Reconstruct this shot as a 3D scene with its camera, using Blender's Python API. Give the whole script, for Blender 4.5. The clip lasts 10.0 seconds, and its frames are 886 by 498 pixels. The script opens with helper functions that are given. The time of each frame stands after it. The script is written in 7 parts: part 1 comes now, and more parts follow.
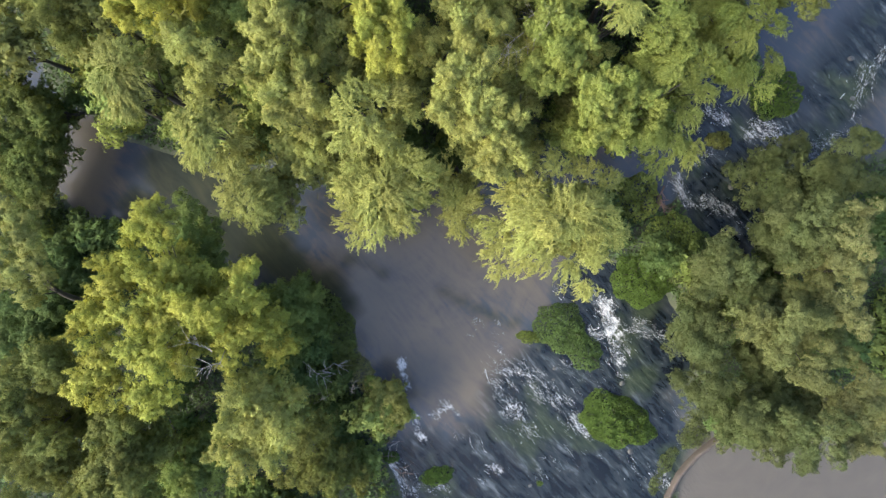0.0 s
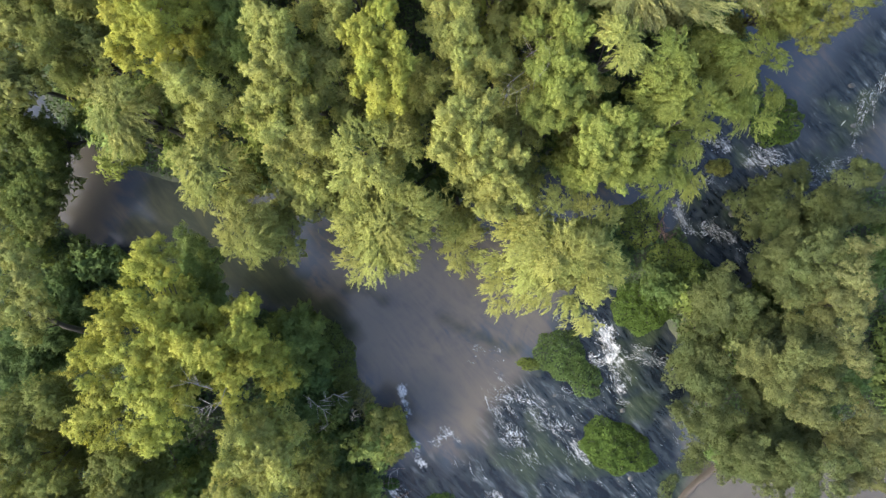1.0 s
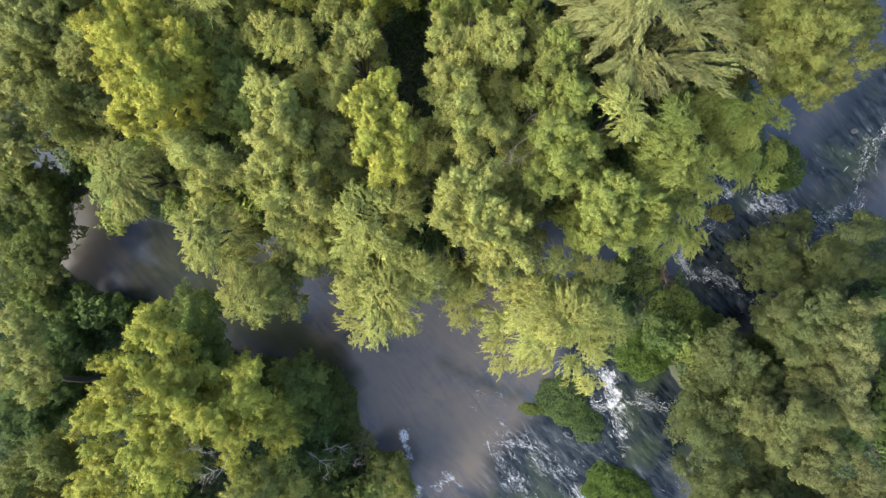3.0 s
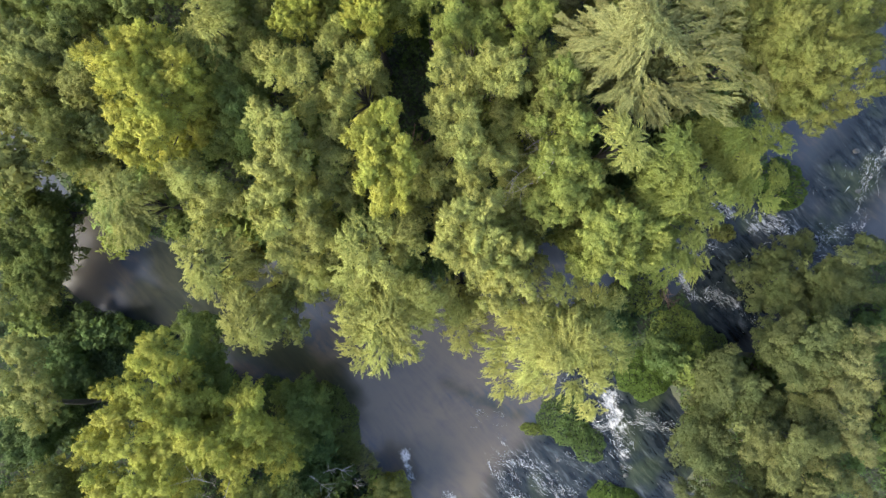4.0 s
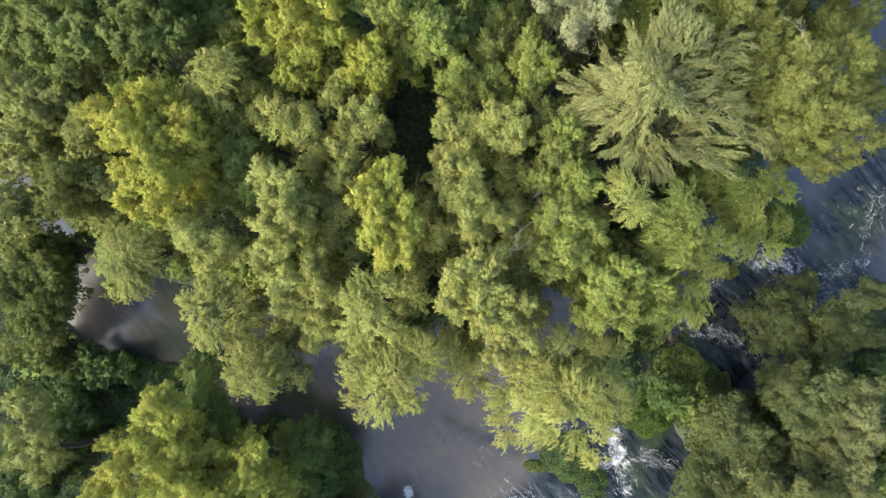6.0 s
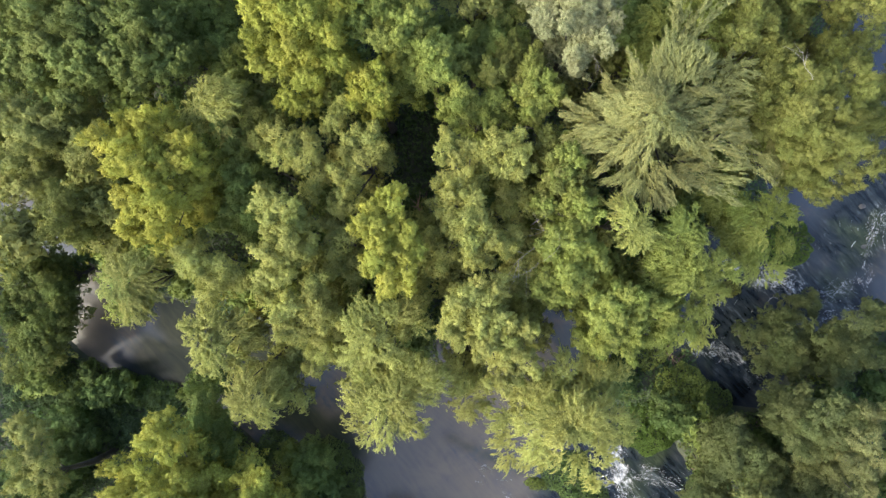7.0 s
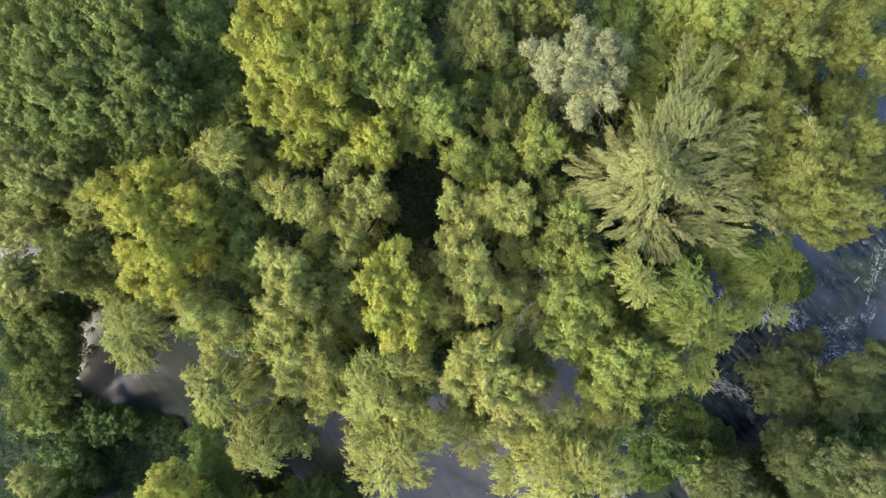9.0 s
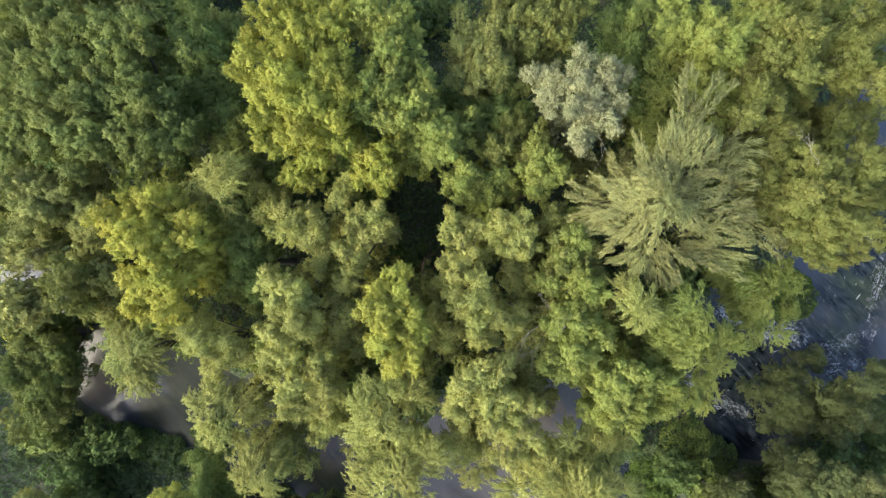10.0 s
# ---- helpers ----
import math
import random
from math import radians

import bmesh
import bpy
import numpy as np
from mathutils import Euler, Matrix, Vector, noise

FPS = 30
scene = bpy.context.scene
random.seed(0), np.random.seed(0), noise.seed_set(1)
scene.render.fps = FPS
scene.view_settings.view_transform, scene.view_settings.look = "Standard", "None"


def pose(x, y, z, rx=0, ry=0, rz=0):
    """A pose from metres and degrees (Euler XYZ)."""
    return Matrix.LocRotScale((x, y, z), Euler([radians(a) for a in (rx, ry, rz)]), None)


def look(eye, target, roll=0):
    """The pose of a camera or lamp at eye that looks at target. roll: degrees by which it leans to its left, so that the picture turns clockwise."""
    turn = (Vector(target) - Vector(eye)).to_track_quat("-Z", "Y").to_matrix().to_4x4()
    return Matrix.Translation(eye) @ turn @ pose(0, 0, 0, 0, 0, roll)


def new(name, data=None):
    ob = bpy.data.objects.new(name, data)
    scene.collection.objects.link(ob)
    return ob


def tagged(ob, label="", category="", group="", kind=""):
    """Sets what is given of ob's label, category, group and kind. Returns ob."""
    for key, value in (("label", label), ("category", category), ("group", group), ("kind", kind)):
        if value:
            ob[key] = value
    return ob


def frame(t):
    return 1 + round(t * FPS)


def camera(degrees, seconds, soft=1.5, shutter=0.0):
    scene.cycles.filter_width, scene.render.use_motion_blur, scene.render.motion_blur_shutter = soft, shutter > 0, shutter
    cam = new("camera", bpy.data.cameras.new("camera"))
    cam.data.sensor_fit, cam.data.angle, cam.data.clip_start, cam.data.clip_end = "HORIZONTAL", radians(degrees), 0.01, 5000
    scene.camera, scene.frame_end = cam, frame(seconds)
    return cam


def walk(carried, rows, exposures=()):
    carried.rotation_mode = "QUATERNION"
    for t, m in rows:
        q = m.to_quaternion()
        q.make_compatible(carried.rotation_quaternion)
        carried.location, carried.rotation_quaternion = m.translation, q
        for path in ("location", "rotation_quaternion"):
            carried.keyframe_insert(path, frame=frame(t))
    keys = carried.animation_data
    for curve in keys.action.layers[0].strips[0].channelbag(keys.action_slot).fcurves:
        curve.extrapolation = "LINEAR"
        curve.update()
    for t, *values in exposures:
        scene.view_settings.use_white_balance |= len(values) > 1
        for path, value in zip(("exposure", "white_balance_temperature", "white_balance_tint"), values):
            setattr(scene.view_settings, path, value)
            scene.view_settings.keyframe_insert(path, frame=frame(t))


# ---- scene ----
from mathutils import Quaternion

# The camera looks straight down and glides north.
cam = camera(70.2, 10.0, soft=1.48)
# seconds, place in metres, turn in degrees
PATH = [
    (0, -0.090, 0.884, 54.915, -0.929, -0.074, -0.079),
    (0.5, -0.071, 2.089, 54.907, -0.917, -0.041, -0.061),
    (1, -0.060, 3.223, 54.899, -0.915, -0.005, -0.045),
    (1.5, -0.056, 4.293, 54.889, -0.922, 0.032, -0.031),
    (2, -0.058, 5.311, 54.878, -0.935, 0.070, -0.018),
    (2.5, -0.067, 6.283, 54.866, -0.954, 0.110, -0.008),
    (4, -0.123, 9.001, 54.822, -1.036, 0.230, 0.012),
    (4.5, -0.150, 9.860, 54.806, -1.069, 0.269, 0.015),
    (5, -0.181, 10.702, 54.789, -1.101, 0.308, 0.016),
    (5.5, -0.215, 11.532, 54.771, -1.133, 0.345, 0.016),
    (7, -0.328, 13.968, 54.713, -1.216, 0.443, 0.001),
    (7.5, -0.368, 14.764, 54.692, -1.235, 0.470, -0.008),
    (8, -0.409, 15.553, 54.671, -1.248, 0.494, -0.019),
    (8.5, -0.449, 16.331, 54.649, -1.254, 0.514, -0.032),
    (9, -0.489, 17.098, 54.627, -1.252, 0.530, -0.046),
    (9.5, -0.527, 17.849, 54.605, -1.241, 0.541, -0.063),
    (10, -0.564, 18.582, 54.582, -1.219, 0.547, -0.083),
]
walk(cam, [(t, pose(x, y, z, rx, ry, rz)) for t, x, y, z, rx, ry, rz in PATH])

# ---- light ----
SUN_TURN, SUN_HEIGHT = 248.0, 38.0          # clockwise from north; degrees over the horizon
world = bpy.data.worlds.new("sky")
scene.world = world
world.use_nodes = True
wn = world.node_tree
sky = wn.nodes.new("ShaderNodeTexSky")
sky.sky_type = "NISHITA"
sky.sun_disc = False
sky.sun_elevation, sky.sun_rotation = radians(SUN_HEIGHT), radians(SUN_TURN)
sky.dust_density = 3.0
wn.links.new(sky.outputs["Color"], wn.nodes["Background"].inputs["Color"])
wn.nodes["Background"].inputs["Strength"].default_value = 0.15
sun_data = bpy.data.lights.new("sun", "SUN")
sun_data.energy, sun_data.angle, sun_data.color = 1.38, radians(42.0), (1.0, 0.94, 0.66)
sun_lamp = new("sun", sun_data)
SUN_WAY = Vector((math.sin(radians(SUN_TURN)) * math.cos(radians(SUN_HEIGHT)),
                  math.cos(radians(SUN_TURN)) * math.cos(radians(SUN_HEIGHT)), math.sin(radians(SUN_HEIGHT))))
sun_lamp.matrix_world = look(SUN_WAY * 200, (0, 0, 0))
scene.view_settings.exposure = 2.54


# ---- materials ----
def material(name):
    m = bpy.data.materials.new(name)
    m.use_nodes = True
    return m, m.node_tree.nodes, m.node_tree.links, m.node_tree.nodes["Principled BSDF"]


def node(nodes, kind, **sets):
    n = nodes.new(kind)
    for key, value in sets.items():
        n.inputs[key].default_value = value
    return n


def ramp(nodes, *stops):
    n = nodes.new("ShaderNodeValToRGB")
    e = n.color_ramp.elements
    e[0].position, e[0].color = stops[0][0], (*stops[0][1], 1)
    e[1].position, e[1].color = stops[-1][0], (*stops[-1][1], 1)
    for at, c in stops[1:-1]:
        e.new(at).color = (*c, 1)
    return n


def leaf_material(name, dark, mid, light, translucent=0.42, rough=0.75):
    """Leaves: each one has its own shade, each bough its own tint, with patches of paler growth."""
    m, nodes, links, bsdf = material(name)
    geo = nodes.new("ShaderNodeNewGeometry")
    tint = ramp(nodes, (0.0, dark), (0.5, mid), (1.0, light))
    links.new(geo.outputs["Random Per Island"], tint.inputs["Fac"])
    info = nodes.new("ShaderNodeObjectInfo")
    patch = node(nodes, "ShaderNodeTexNoise", Scale=0.55, Detail=3.0)
    links.new(geo.outputs["Position"], patch.inputs["Vector"])
    shade = nodes.new("ShaderNodeHueSaturation")
    vary = nodes.new("ShaderNodeMapRange")
    links.new(info.outputs["Random"], vary.inputs["Value"])
    vary.inputs["To Min"].default_value, vary.inputs["To Max"].default_value = 0.487, 0.509
    links.new(vary.outputs["Result"], shade.inputs["Hue"])
    lift = nodes.new("ShaderNodeMapRange")
    links.new(patch.outputs["Fac"], lift.inputs["Value"])
    lift.inputs["From Min"].default_value, lift.inputs["From Max"].default_value = 0.3, 0.7
    lift.inputs["To Min"].default_value, lift.inputs["To Max"].default_value = 0.78, 1.22
    links.new(lift.outputs["Result"], shade.inputs["Value"])
    links.new(tint.outputs["Color"], shade.inputs["Color"])
    links.new(shade.outputs["Color"], bsdf.inputs["Base Color"])
    bsdf.inputs["Roughness"].default_value = rough
    bsdf.inputs["Specular IOR Level"].default_value = 0.12
    thin = nodes.new("ShaderNodeBsdfTranslucent")
    warm = node(nodes, "ShaderNodeMix")
    warm.data_type, warm.blend_type = "RGBA", "MULTIPLY"
    warm.inputs[0].default_value = 1.0
    links.new(shade.outputs["Color"], warm.inputs[6])
    warm.inputs[7].default_value = (1.2, 1.12, 0.7, 1)
    links.new(warm.outputs[2], thin.inputs["Color"])
    both = nodes.new("ShaderNodeMixShader")
    both.inputs["Fac"].default_value = translucent
    links.new(bsdf.outputs[0], both.inputs[1])
    links.new(thin.outputs[0], both.inputs[2])
    links.new(both.outputs[0], nodes["Material Output"].inputs["Surface"])
    return m


def rough_material(name, stops, scale, rough=0.85, bump=0.4, detail=6.0, metres=0.05):
    m, nodes, links, bsdf = material(name)
    geo = nodes.new("ShaderNodeNewGeometry")
    n1 = node(nodes, "ShaderNodeTexNoise", Scale=scale, Detail=detail)
    n2 = node(nodes, "ShaderNodeTexNoise", Scale=scale * 9, Detail=4.0)
    add = nodes.new("ShaderNodeMath")
    add.operation = "MULTIPLY_ADD"
    links.new(geo.outputs["Position"], n1.inputs["Vector"])
    links.new(geo.outputs["Position"], n2.inputs["Vector"])
    links.new(n2.outputs["Fac"], add.inputs[0])
    add.inputs[1].default_value = 0.45
    links.new(n1.outputs["Fac"], add.inputs[2])
    c = ramp(nodes, *stops)
    links.new(add.outputs[0], c.inputs["Fac"])
    links.new(c.outputs["Color"], bsdf.inputs["Base Color"])
    bsdf.inputs["Roughness"].default_value = rough
    b = node(nodes, "ShaderNodeBump", Strength=bump, Distance=metres)
    links.new(n2.outputs["Fac"], b.inputs["Height"])
    links.new(b.outputs[0], bsdf.inputs["Normal"])
    return m


LEAF = {
    "willow": leaf_material("willow_leaf", (0.146, 0.158, 0.048), (0.198, 0.215, 0.065), (0.261, 0.283, 0.086)),
    "poplar": leaf_material("poplar_leaf", (0.102, 0.124, 0.032), (0.138, 0.167, 0.043), (0.182, 0.222, 0.057)),
    "gold": leaf_material("golden_leaf", (0.171, 0.178, 0.033), (0.228, 0.237, 0.046), (0.294, 0.305, 0.061)),
    "lime": leaf_material("lime_poplar_leaf", (0.135, 0.148, 0.028), (0.180, 0.199, 0.039), (0.233, 0.256, 0.052)),
    "grey": leaf_material("grey_green_leaf", (0.115, 0.127, 0.041), (0.154, 0.171, 0.055), (0.204, 0.226, 0.073)),
    "cool": leaf_material("cool_green_leaf", (0.077, 0.097, 0.029), (0.104, 0.131, 0.039), (0.137, 0.173, 0.052)),
    "silver": leaf_material("silver_leaf", (0.139, 0.149, 0.081), (0.188, 0.201, 0.109), (0.248, 0.266, 0.143)),
    "green": leaf_material("green_leaf", (0.094, 0.123, 0.037), (0.125, 0.168, 0.048), (0.167, 0.221, 0.065)),
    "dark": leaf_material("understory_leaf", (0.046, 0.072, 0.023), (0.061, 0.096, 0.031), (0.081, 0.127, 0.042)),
    "olive": leaf_material("olive_leaf", (0.077, 0.089, 0.026), (0.105, 0.120, 0.034), (0.139, 0.158, 0.045)),
    "brown": leaf_material("turning_leaf", (0.075, 0.082, 0.033), (0.101, 0.110, 0.046), (0.132, 0.146, 0.060)),
    "east": leaf_material("dull_willow_leaf", (0.049, 0.062, 0.024), (0.066, 0.083, 0.033), (0.087, 0.110, 0.043)),
    "shrub": leaf_material("shrub_leaf", (0.035, 0.061, 0.013), (0.047, 0.082, 0.018), (0.062, 0.108, 0.024)),
    "reed": leaf_material("reed_blade", (0.072, 0.096, 0.024), (0.097, 0.130, 0.033), (0.128, 0.172, 0.044)),
    "sunny": leaf_material("sunny_poplar_leaf", (0.154, 0.166, 0.034), (0.207, 0.224, 0.047), (0.274, 0.296, 0.062)),
    "pale": leaf_material("pale_willow_leaf", (0.135, 0.143, 0.056), (0.175, 0.185, 0.073), (0.224, 0.236, 0.094)),
    "dull": leaf_material("dull_poplar_leaf", (0.068, 0.078, 0.030), (0.093, 0.106, 0.041), (0.123, 0.140, 0.053)),
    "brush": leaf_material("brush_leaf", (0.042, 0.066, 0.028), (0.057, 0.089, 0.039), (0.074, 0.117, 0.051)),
}
BARK = rough_material("bark", ((0.3, (0.016, 0.014, 0.011)), (0.9, (0.052, 0.045, 0.036))), 3.0, 0.9, 0.8)
PALE_WOOD = rough_material("bleached_wood", ((0.3, (0.10, 0.09, 0.078)), (0.9, (0.26, 0.24, 0.22))), 4.0, 0.8, 0.4)
RED_WOOD = rough_material("wet_driftwood", ((0.3, (0.035, 0.020, 0.014)), (0.9, (0.11, 0.065, 0.048))), 4.0, 0.7, 0.5)
DRY_RED = rough_material("dry_red_wood", ((0.3, (0.09, 0.050, 0.034)), (0.9, (0.20, 0.125, 0.09))), 4.0, 0.8, 0.5)
STONE = rough_material("wet_stone", ((0.3, (0.008, 0.009, 0.010)), (0.9, (0.030, 0.029, 0.028))), 2.0, 0.45, 0.6)
SOIL = rough_material("bank_soil", ((0.25, (0.014, 0.021, 0.013)), (0.6, (0.026, 0.036, 0.021)), (0.95, (0.040, 0.044, 0.027))), 0.7, 0.95, 0.8, 8.0, 0.1)
EARTH = rough_material("bare_earth", ((0.3, (0.020, 0.016, 0.014)), (0.9, (0.050, 0.041, 0.037))), 1.6, 0.9, 0.5)


def foam_material():
    m, nodes, links, bsdf = material("foam")
    geo = nodes.new("ShaderNodeNewGeometry")
    c = ramp(nodes, (0.0, (0.14, 0.155, 0.18)), (0.6, (0.25, 0.27, 0.30)), (1.0, (0.44, 0.46, 0.49)))
    links.new(geo.outputs["Random Per Island"], c.inputs["Fac"])
    links.new(c.outputs["Color"], bsdf.inputs["Base Color"])
    bsdf.inputs["Roughness"].default_value = 0.7
    n = node(nodes, "ShaderNodeTexNoise", Scale=9.0, Detail=5.0)
    links.new(geo.outputs["Position"], n.inputs["Vector"])
    clear = nodes.new("ShaderNodeBsdfTransparent")
    holes = ramp(nodes, (0.40, (0.0, 0.0, 0.0)), (0.62, (0.9, 0.9, 0.9)))
    links.new(n.outputs["Fac"], holes.inputs["Fac"])
    mixer = nodes.new("ShaderNodeMixShader")
    links.new(holes.outputs["Color"], mixer.inputs["Fac"])
    links.new(clear.outputs[0], mixer.inputs[1])
    links.new(bsdf.outputs[0], mixer.inputs[2])
    links.new(mixer.outputs[0], nodes["Material Output"].inputs["Surface"])
    return m


def water_material():
    """Silty in the pool, dark and broken in the rapids, white where it churns; the mesh's values say where."""
    m, nodes, links, bsdf = material("river_water")
    geo = nodes.new("ShaderNodeNewGeometry")
    turn = nodes.new("ShaderNodeMapping")
    turn.vector_type = "TEXTURE"
    turn.inputs["Rotation"].default_value = (0, 0, radians(-47))
    turn.inputs["Scale"].default_value = (4.2, 1.0, 1.0)
    links.new(geo.outputs["Position"], turn.inputs["Vector"])

    def value(name):
        n = nodes.new("ShaderNodeAttribute")
        n.attribute_name = name
        return n.outputs["Fac"]

    def sum_of(a, k, b):
        n = nodes.new("ShaderNodeMath")
        n.operation = "MULTIPLY_ADD"
        links.new(a, n.inputs[0])
        n.inputs[1].default_value = k
        links.new(b, n.inputs[2])
        return n.outputs[0]

    def spread_of(a, low, high, to_low=0.0, to_high=1.0):
        n = nodes.new("ShaderNodeMapRange")
        n.interpolation_type = "SMOOTHSTEP"
        links.new(a, n.inputs["Value"])
        n.inputs["From Min"].default_value, n.inputs["From Max"].default_value = low, high
        n.inputs["To Min"].default_value, n.inputs["To Max"].default_value = to_low, to_high
        return n.outputs["Result"]

    def mixed(fac, a, b):
        n = nodes.new("ShaderNodeMix")
        n.data_type = "RGBA"
        links.new(fac, n.inputs[0])
        links.new(a, n.inputs[6])
        links.new(b, n.inputs[7])
        return n.outputs[2]

    streak = node(nodes, "ShaderNodeTexNoise", Scale=1.6, Detail=8.0, Roughness=0.64, Distortion=0.7)
    links.new(turn.outputs["Vector"], streak.inputs["Vector"])
    fine = node(nodes, "ShaderNodeTexNoise", Scale=3.6, Detail=6.0, Roughness=0.68, Distortion=0.9)
    links.new(turn.outputs["Vector"], fine.inputs["Vector"])
    cloud = node(nodes, "ShaderNodeTexNoise", Scale=0.24, Detail=7.0, Roughness=0.55, Distortion=1.6)
    links.new(geo.outputs["Position"], cloud.inputs["Vector"])
    rapid, silt, churn = value("rapid"), value("silt"), value("churn")
    calm = ramp(nodes, (0.15, (0.030, 0.037, 0.050)), (0.50, (0.052, 0.049, 0.048)), (1.0, (0.072, 0.063, 0.052)))
    mottle = node(nodes, "ShaderNodeTexNoise", Scale=0.9, Detail=5.0, Roughness=0.6, Distortion=1.5)
    links.new(turn.outputs["Vector"], mottle.inputs["Vector"])
    weed = node(nodes, "ShaderNodeTexNoise", Scale=0.16, Detail=3.0)
    links.new(geo.outputs["Position"], weed.inputs["Vector"])
    links.new(spread_of(sum_of(mottle.outputs["Fac"], 1.3, sum_of(cloud.outputs["Fac"], 1.3, silt)), 0.95, 2.2), calm.inputs["Fac"])
    fast = ramp(nodes, (0.10, (0.002, 0.003, 0.005)), (0.40, (0.005, 0.008, 0.011)), (0.70, (0.014, 0.018, 0.021)), (0.95, (0.05, 0.06, 0.07)))
    drift = sum_of(cloud.outputs["Fac"], 0.5, sum_of(streak.outputs["Fac"], 0.9, mottle.outputs["Fac"]))
    links.new(spread_of(drift, 0.85, 1.6), fast.inputs["Fac"])
    green = ramp(nodes, (0.32, (0.005, 0.008, 0.006)), (0.50, (0.013, 0.019, 0.012)), (0.70, (0.034, 0.041, 0.025)))
    links.new(streak.outputs["Fac"], green.inputs["Fac"])
    broken = mixed(spread_of(weed.outputs["Fac"], 0.52, 0.62), fast.outputs["Color"], green.outputs["Color"])
    # mud of the east pond; on the backwater, a painted stand-in for mirrored sky
    muddy = ramp(nodes, (0.3, (0.046, 0.043, 0.040)), (0.7, (0.058, 0.053, 0.047)))
    links.new(cloud.outputs["Fac"], muddy.inputs["Fac"])
    # dark olive: drowned weed, and tree reflections painted into the shallows
    weed_shade_tint = ramp(nodes, (0.3, (0.009, 0.012, 0.006)), (0.7, (0.024, 0.027, 0.015)))
    links.new(mottle.outputs["Fac"], weed_shade_tint.inputs["Fac"])
    shoal = mixed(value("weed_shade"), calm.outputs["Color"], weed_shade_tint.outputs["Color"])
    body = mixed(value("still"), mixed(rapid, shoal, broken), muddy.outputs["Color"])
    # foam: threads drawn out with the current, solid where the water churns most
    vein = node(nodes, "ShaderNodeTexNoise", Scale=2.2, Detail=5.0, Roughness=0.62, Distortion=1.2)
    links.new(turn.outputs["Vector"], vein.inputs["Vector"])
    fold = nodes.new("ShaderNodeMath")
    fold.operation = "PINGPONG"
    links.new(sum_of(vein.outputs["Fac"], 4.0, vein.outputs["Fac"]), fold.inputs[0])
    fold.inputs[1].default_value = 0.5
    ridge = spread_of(fold.outputs[0], 0.30, 0.5)
    threads = sum_of(ridge, 0.22, sum_of(fine.outputs["Fac"], 0.85, sum_of(streak.outputs["Fac"], 0.55, churn)))
    foam_fac = spread_of(threads, 1.12, 1.62)
    white = ramp(nodes, (0.3, (0.24, 0.255, 0.28)), (0.7, (0.46, 0.47, 0.49)))
    links.new(fine.outputs["Fac"], white.inputs["Fac"])
    links.new(mixed(foam_fac, body, white.outputs["Color"]), bsdf.inputs["Base Color"])
    bsdf.inputs["IOR"].default_value = 1.33
    links.new(spread_of(foam_fac, 0.0, 1.0, 0.14, 0.7), bsdf.inputs["Roughness"])
    # less gloss there, so that the painted tree reflections stay dark
    links.new(spread_of(value("weed_shade"), 0.0, 0.8, 0.5, 0.12), bsdf.inputs["Specular IOR Level"])
    b = node(nodes, "ShaderNodeBump", Distance=0.10)
    links.new(spread_of(rapid, 0.0, 1.0, 0.08, 0.6), b.inputs["Strength"])
    links.new(fine.outputs["Fac"], b.inputs["Height"])
    links.new(b.outputs[0], bsdf.inputs["Normal"])
    return m


FOAM, WATER = foam_material(), water_material()


# ---- mesh helpers ----
def link_mesh(name, verts, faces, mat, parent=None, label="", smooth=False):
    me = bpy.data.meshes.new(name)
    me.from_pydata([tuple(v) for v in verts], [], faces)
    me.materials.append(mat)
    if smooth:
        me.shade_smooth()
    me.update()
    ob = new(name, me)
    if parent:
        ob.parent = parent
    if label:
        tagged(ob, label)
    return ob


def leaf_mesh(name, corners, mat):
    """A mesh of loose leaves, from an array of (n, 3, 3) corners."""
    n = len(corners)
    me = bpy.data.meshes.new(name)
    me.vertices.add(3 * n)
    me.vertices.foreach_set("co", corners.astype(np.float32).ravel())
    me.loops.add(3 * n)
    me.loops.foreach_set("vertex_index", np.arange(3 * n, dtype=np.int32))
    me.polygons.add(n)
    me.polygons.foreach_set("loop_start", np.arange(0, 3 * n, 3, dtype=np.int32))
    me.update(calc_edges=True)
    me.validate()
    me.materials.append(mat)
    return me


def unit(a):
    return a / np.maximum(np.linalg.norm(a, axis=-1, keepdims=True), 1e-9)


def leaves(p, along, normal, length, width):
    """Small pointed leaves at p: two corners near the stalk, and the tip."""
    along = unit(along)
    side = unit(np.cross(normal, along))
    length, width = np.asarray(length)[:, None], np.asarray(width)[:, None]
    base = p - along * length * 0.4
    return np.stack([base + side * width * 0.55, p + along * length * 0.6, base - side * width * 0.55], 1)


def tube(points, radii, sides=6):
    """Vertices and faces of a tapered tube through the points."""
    pts = [Vector(p) for p in points]
    verts, faces = [], []
    for i, p in enumerate(pts):
        way = (pts[min(i + 1, len(pts) - 1)] - pts[max(i - 1, 0)]).normalized()
        a = way.cross(Vector((0.31, 0.95, 0.05))).normalized()
        b = way.cross(a)
        for k in range(sides):
            w = 2 * math.pi * k / sides
            verts.append(p + (a * math.cos(w) + b * math.sin(w)) * radii[i])
    for i in range(len(pts) - 1):
        for k in range(sides):
            j = (k + 1) % sides
            faces.append((i * sides + k, i * sides + j, (i + 1) * sides + j, (i + 1) * sides + k))
    faces.append(tuple(range(sides))[::-1])
    faces.append(tuple((len(pts) - 1) * sides + k for k in range(sides)))
    return verts, faces


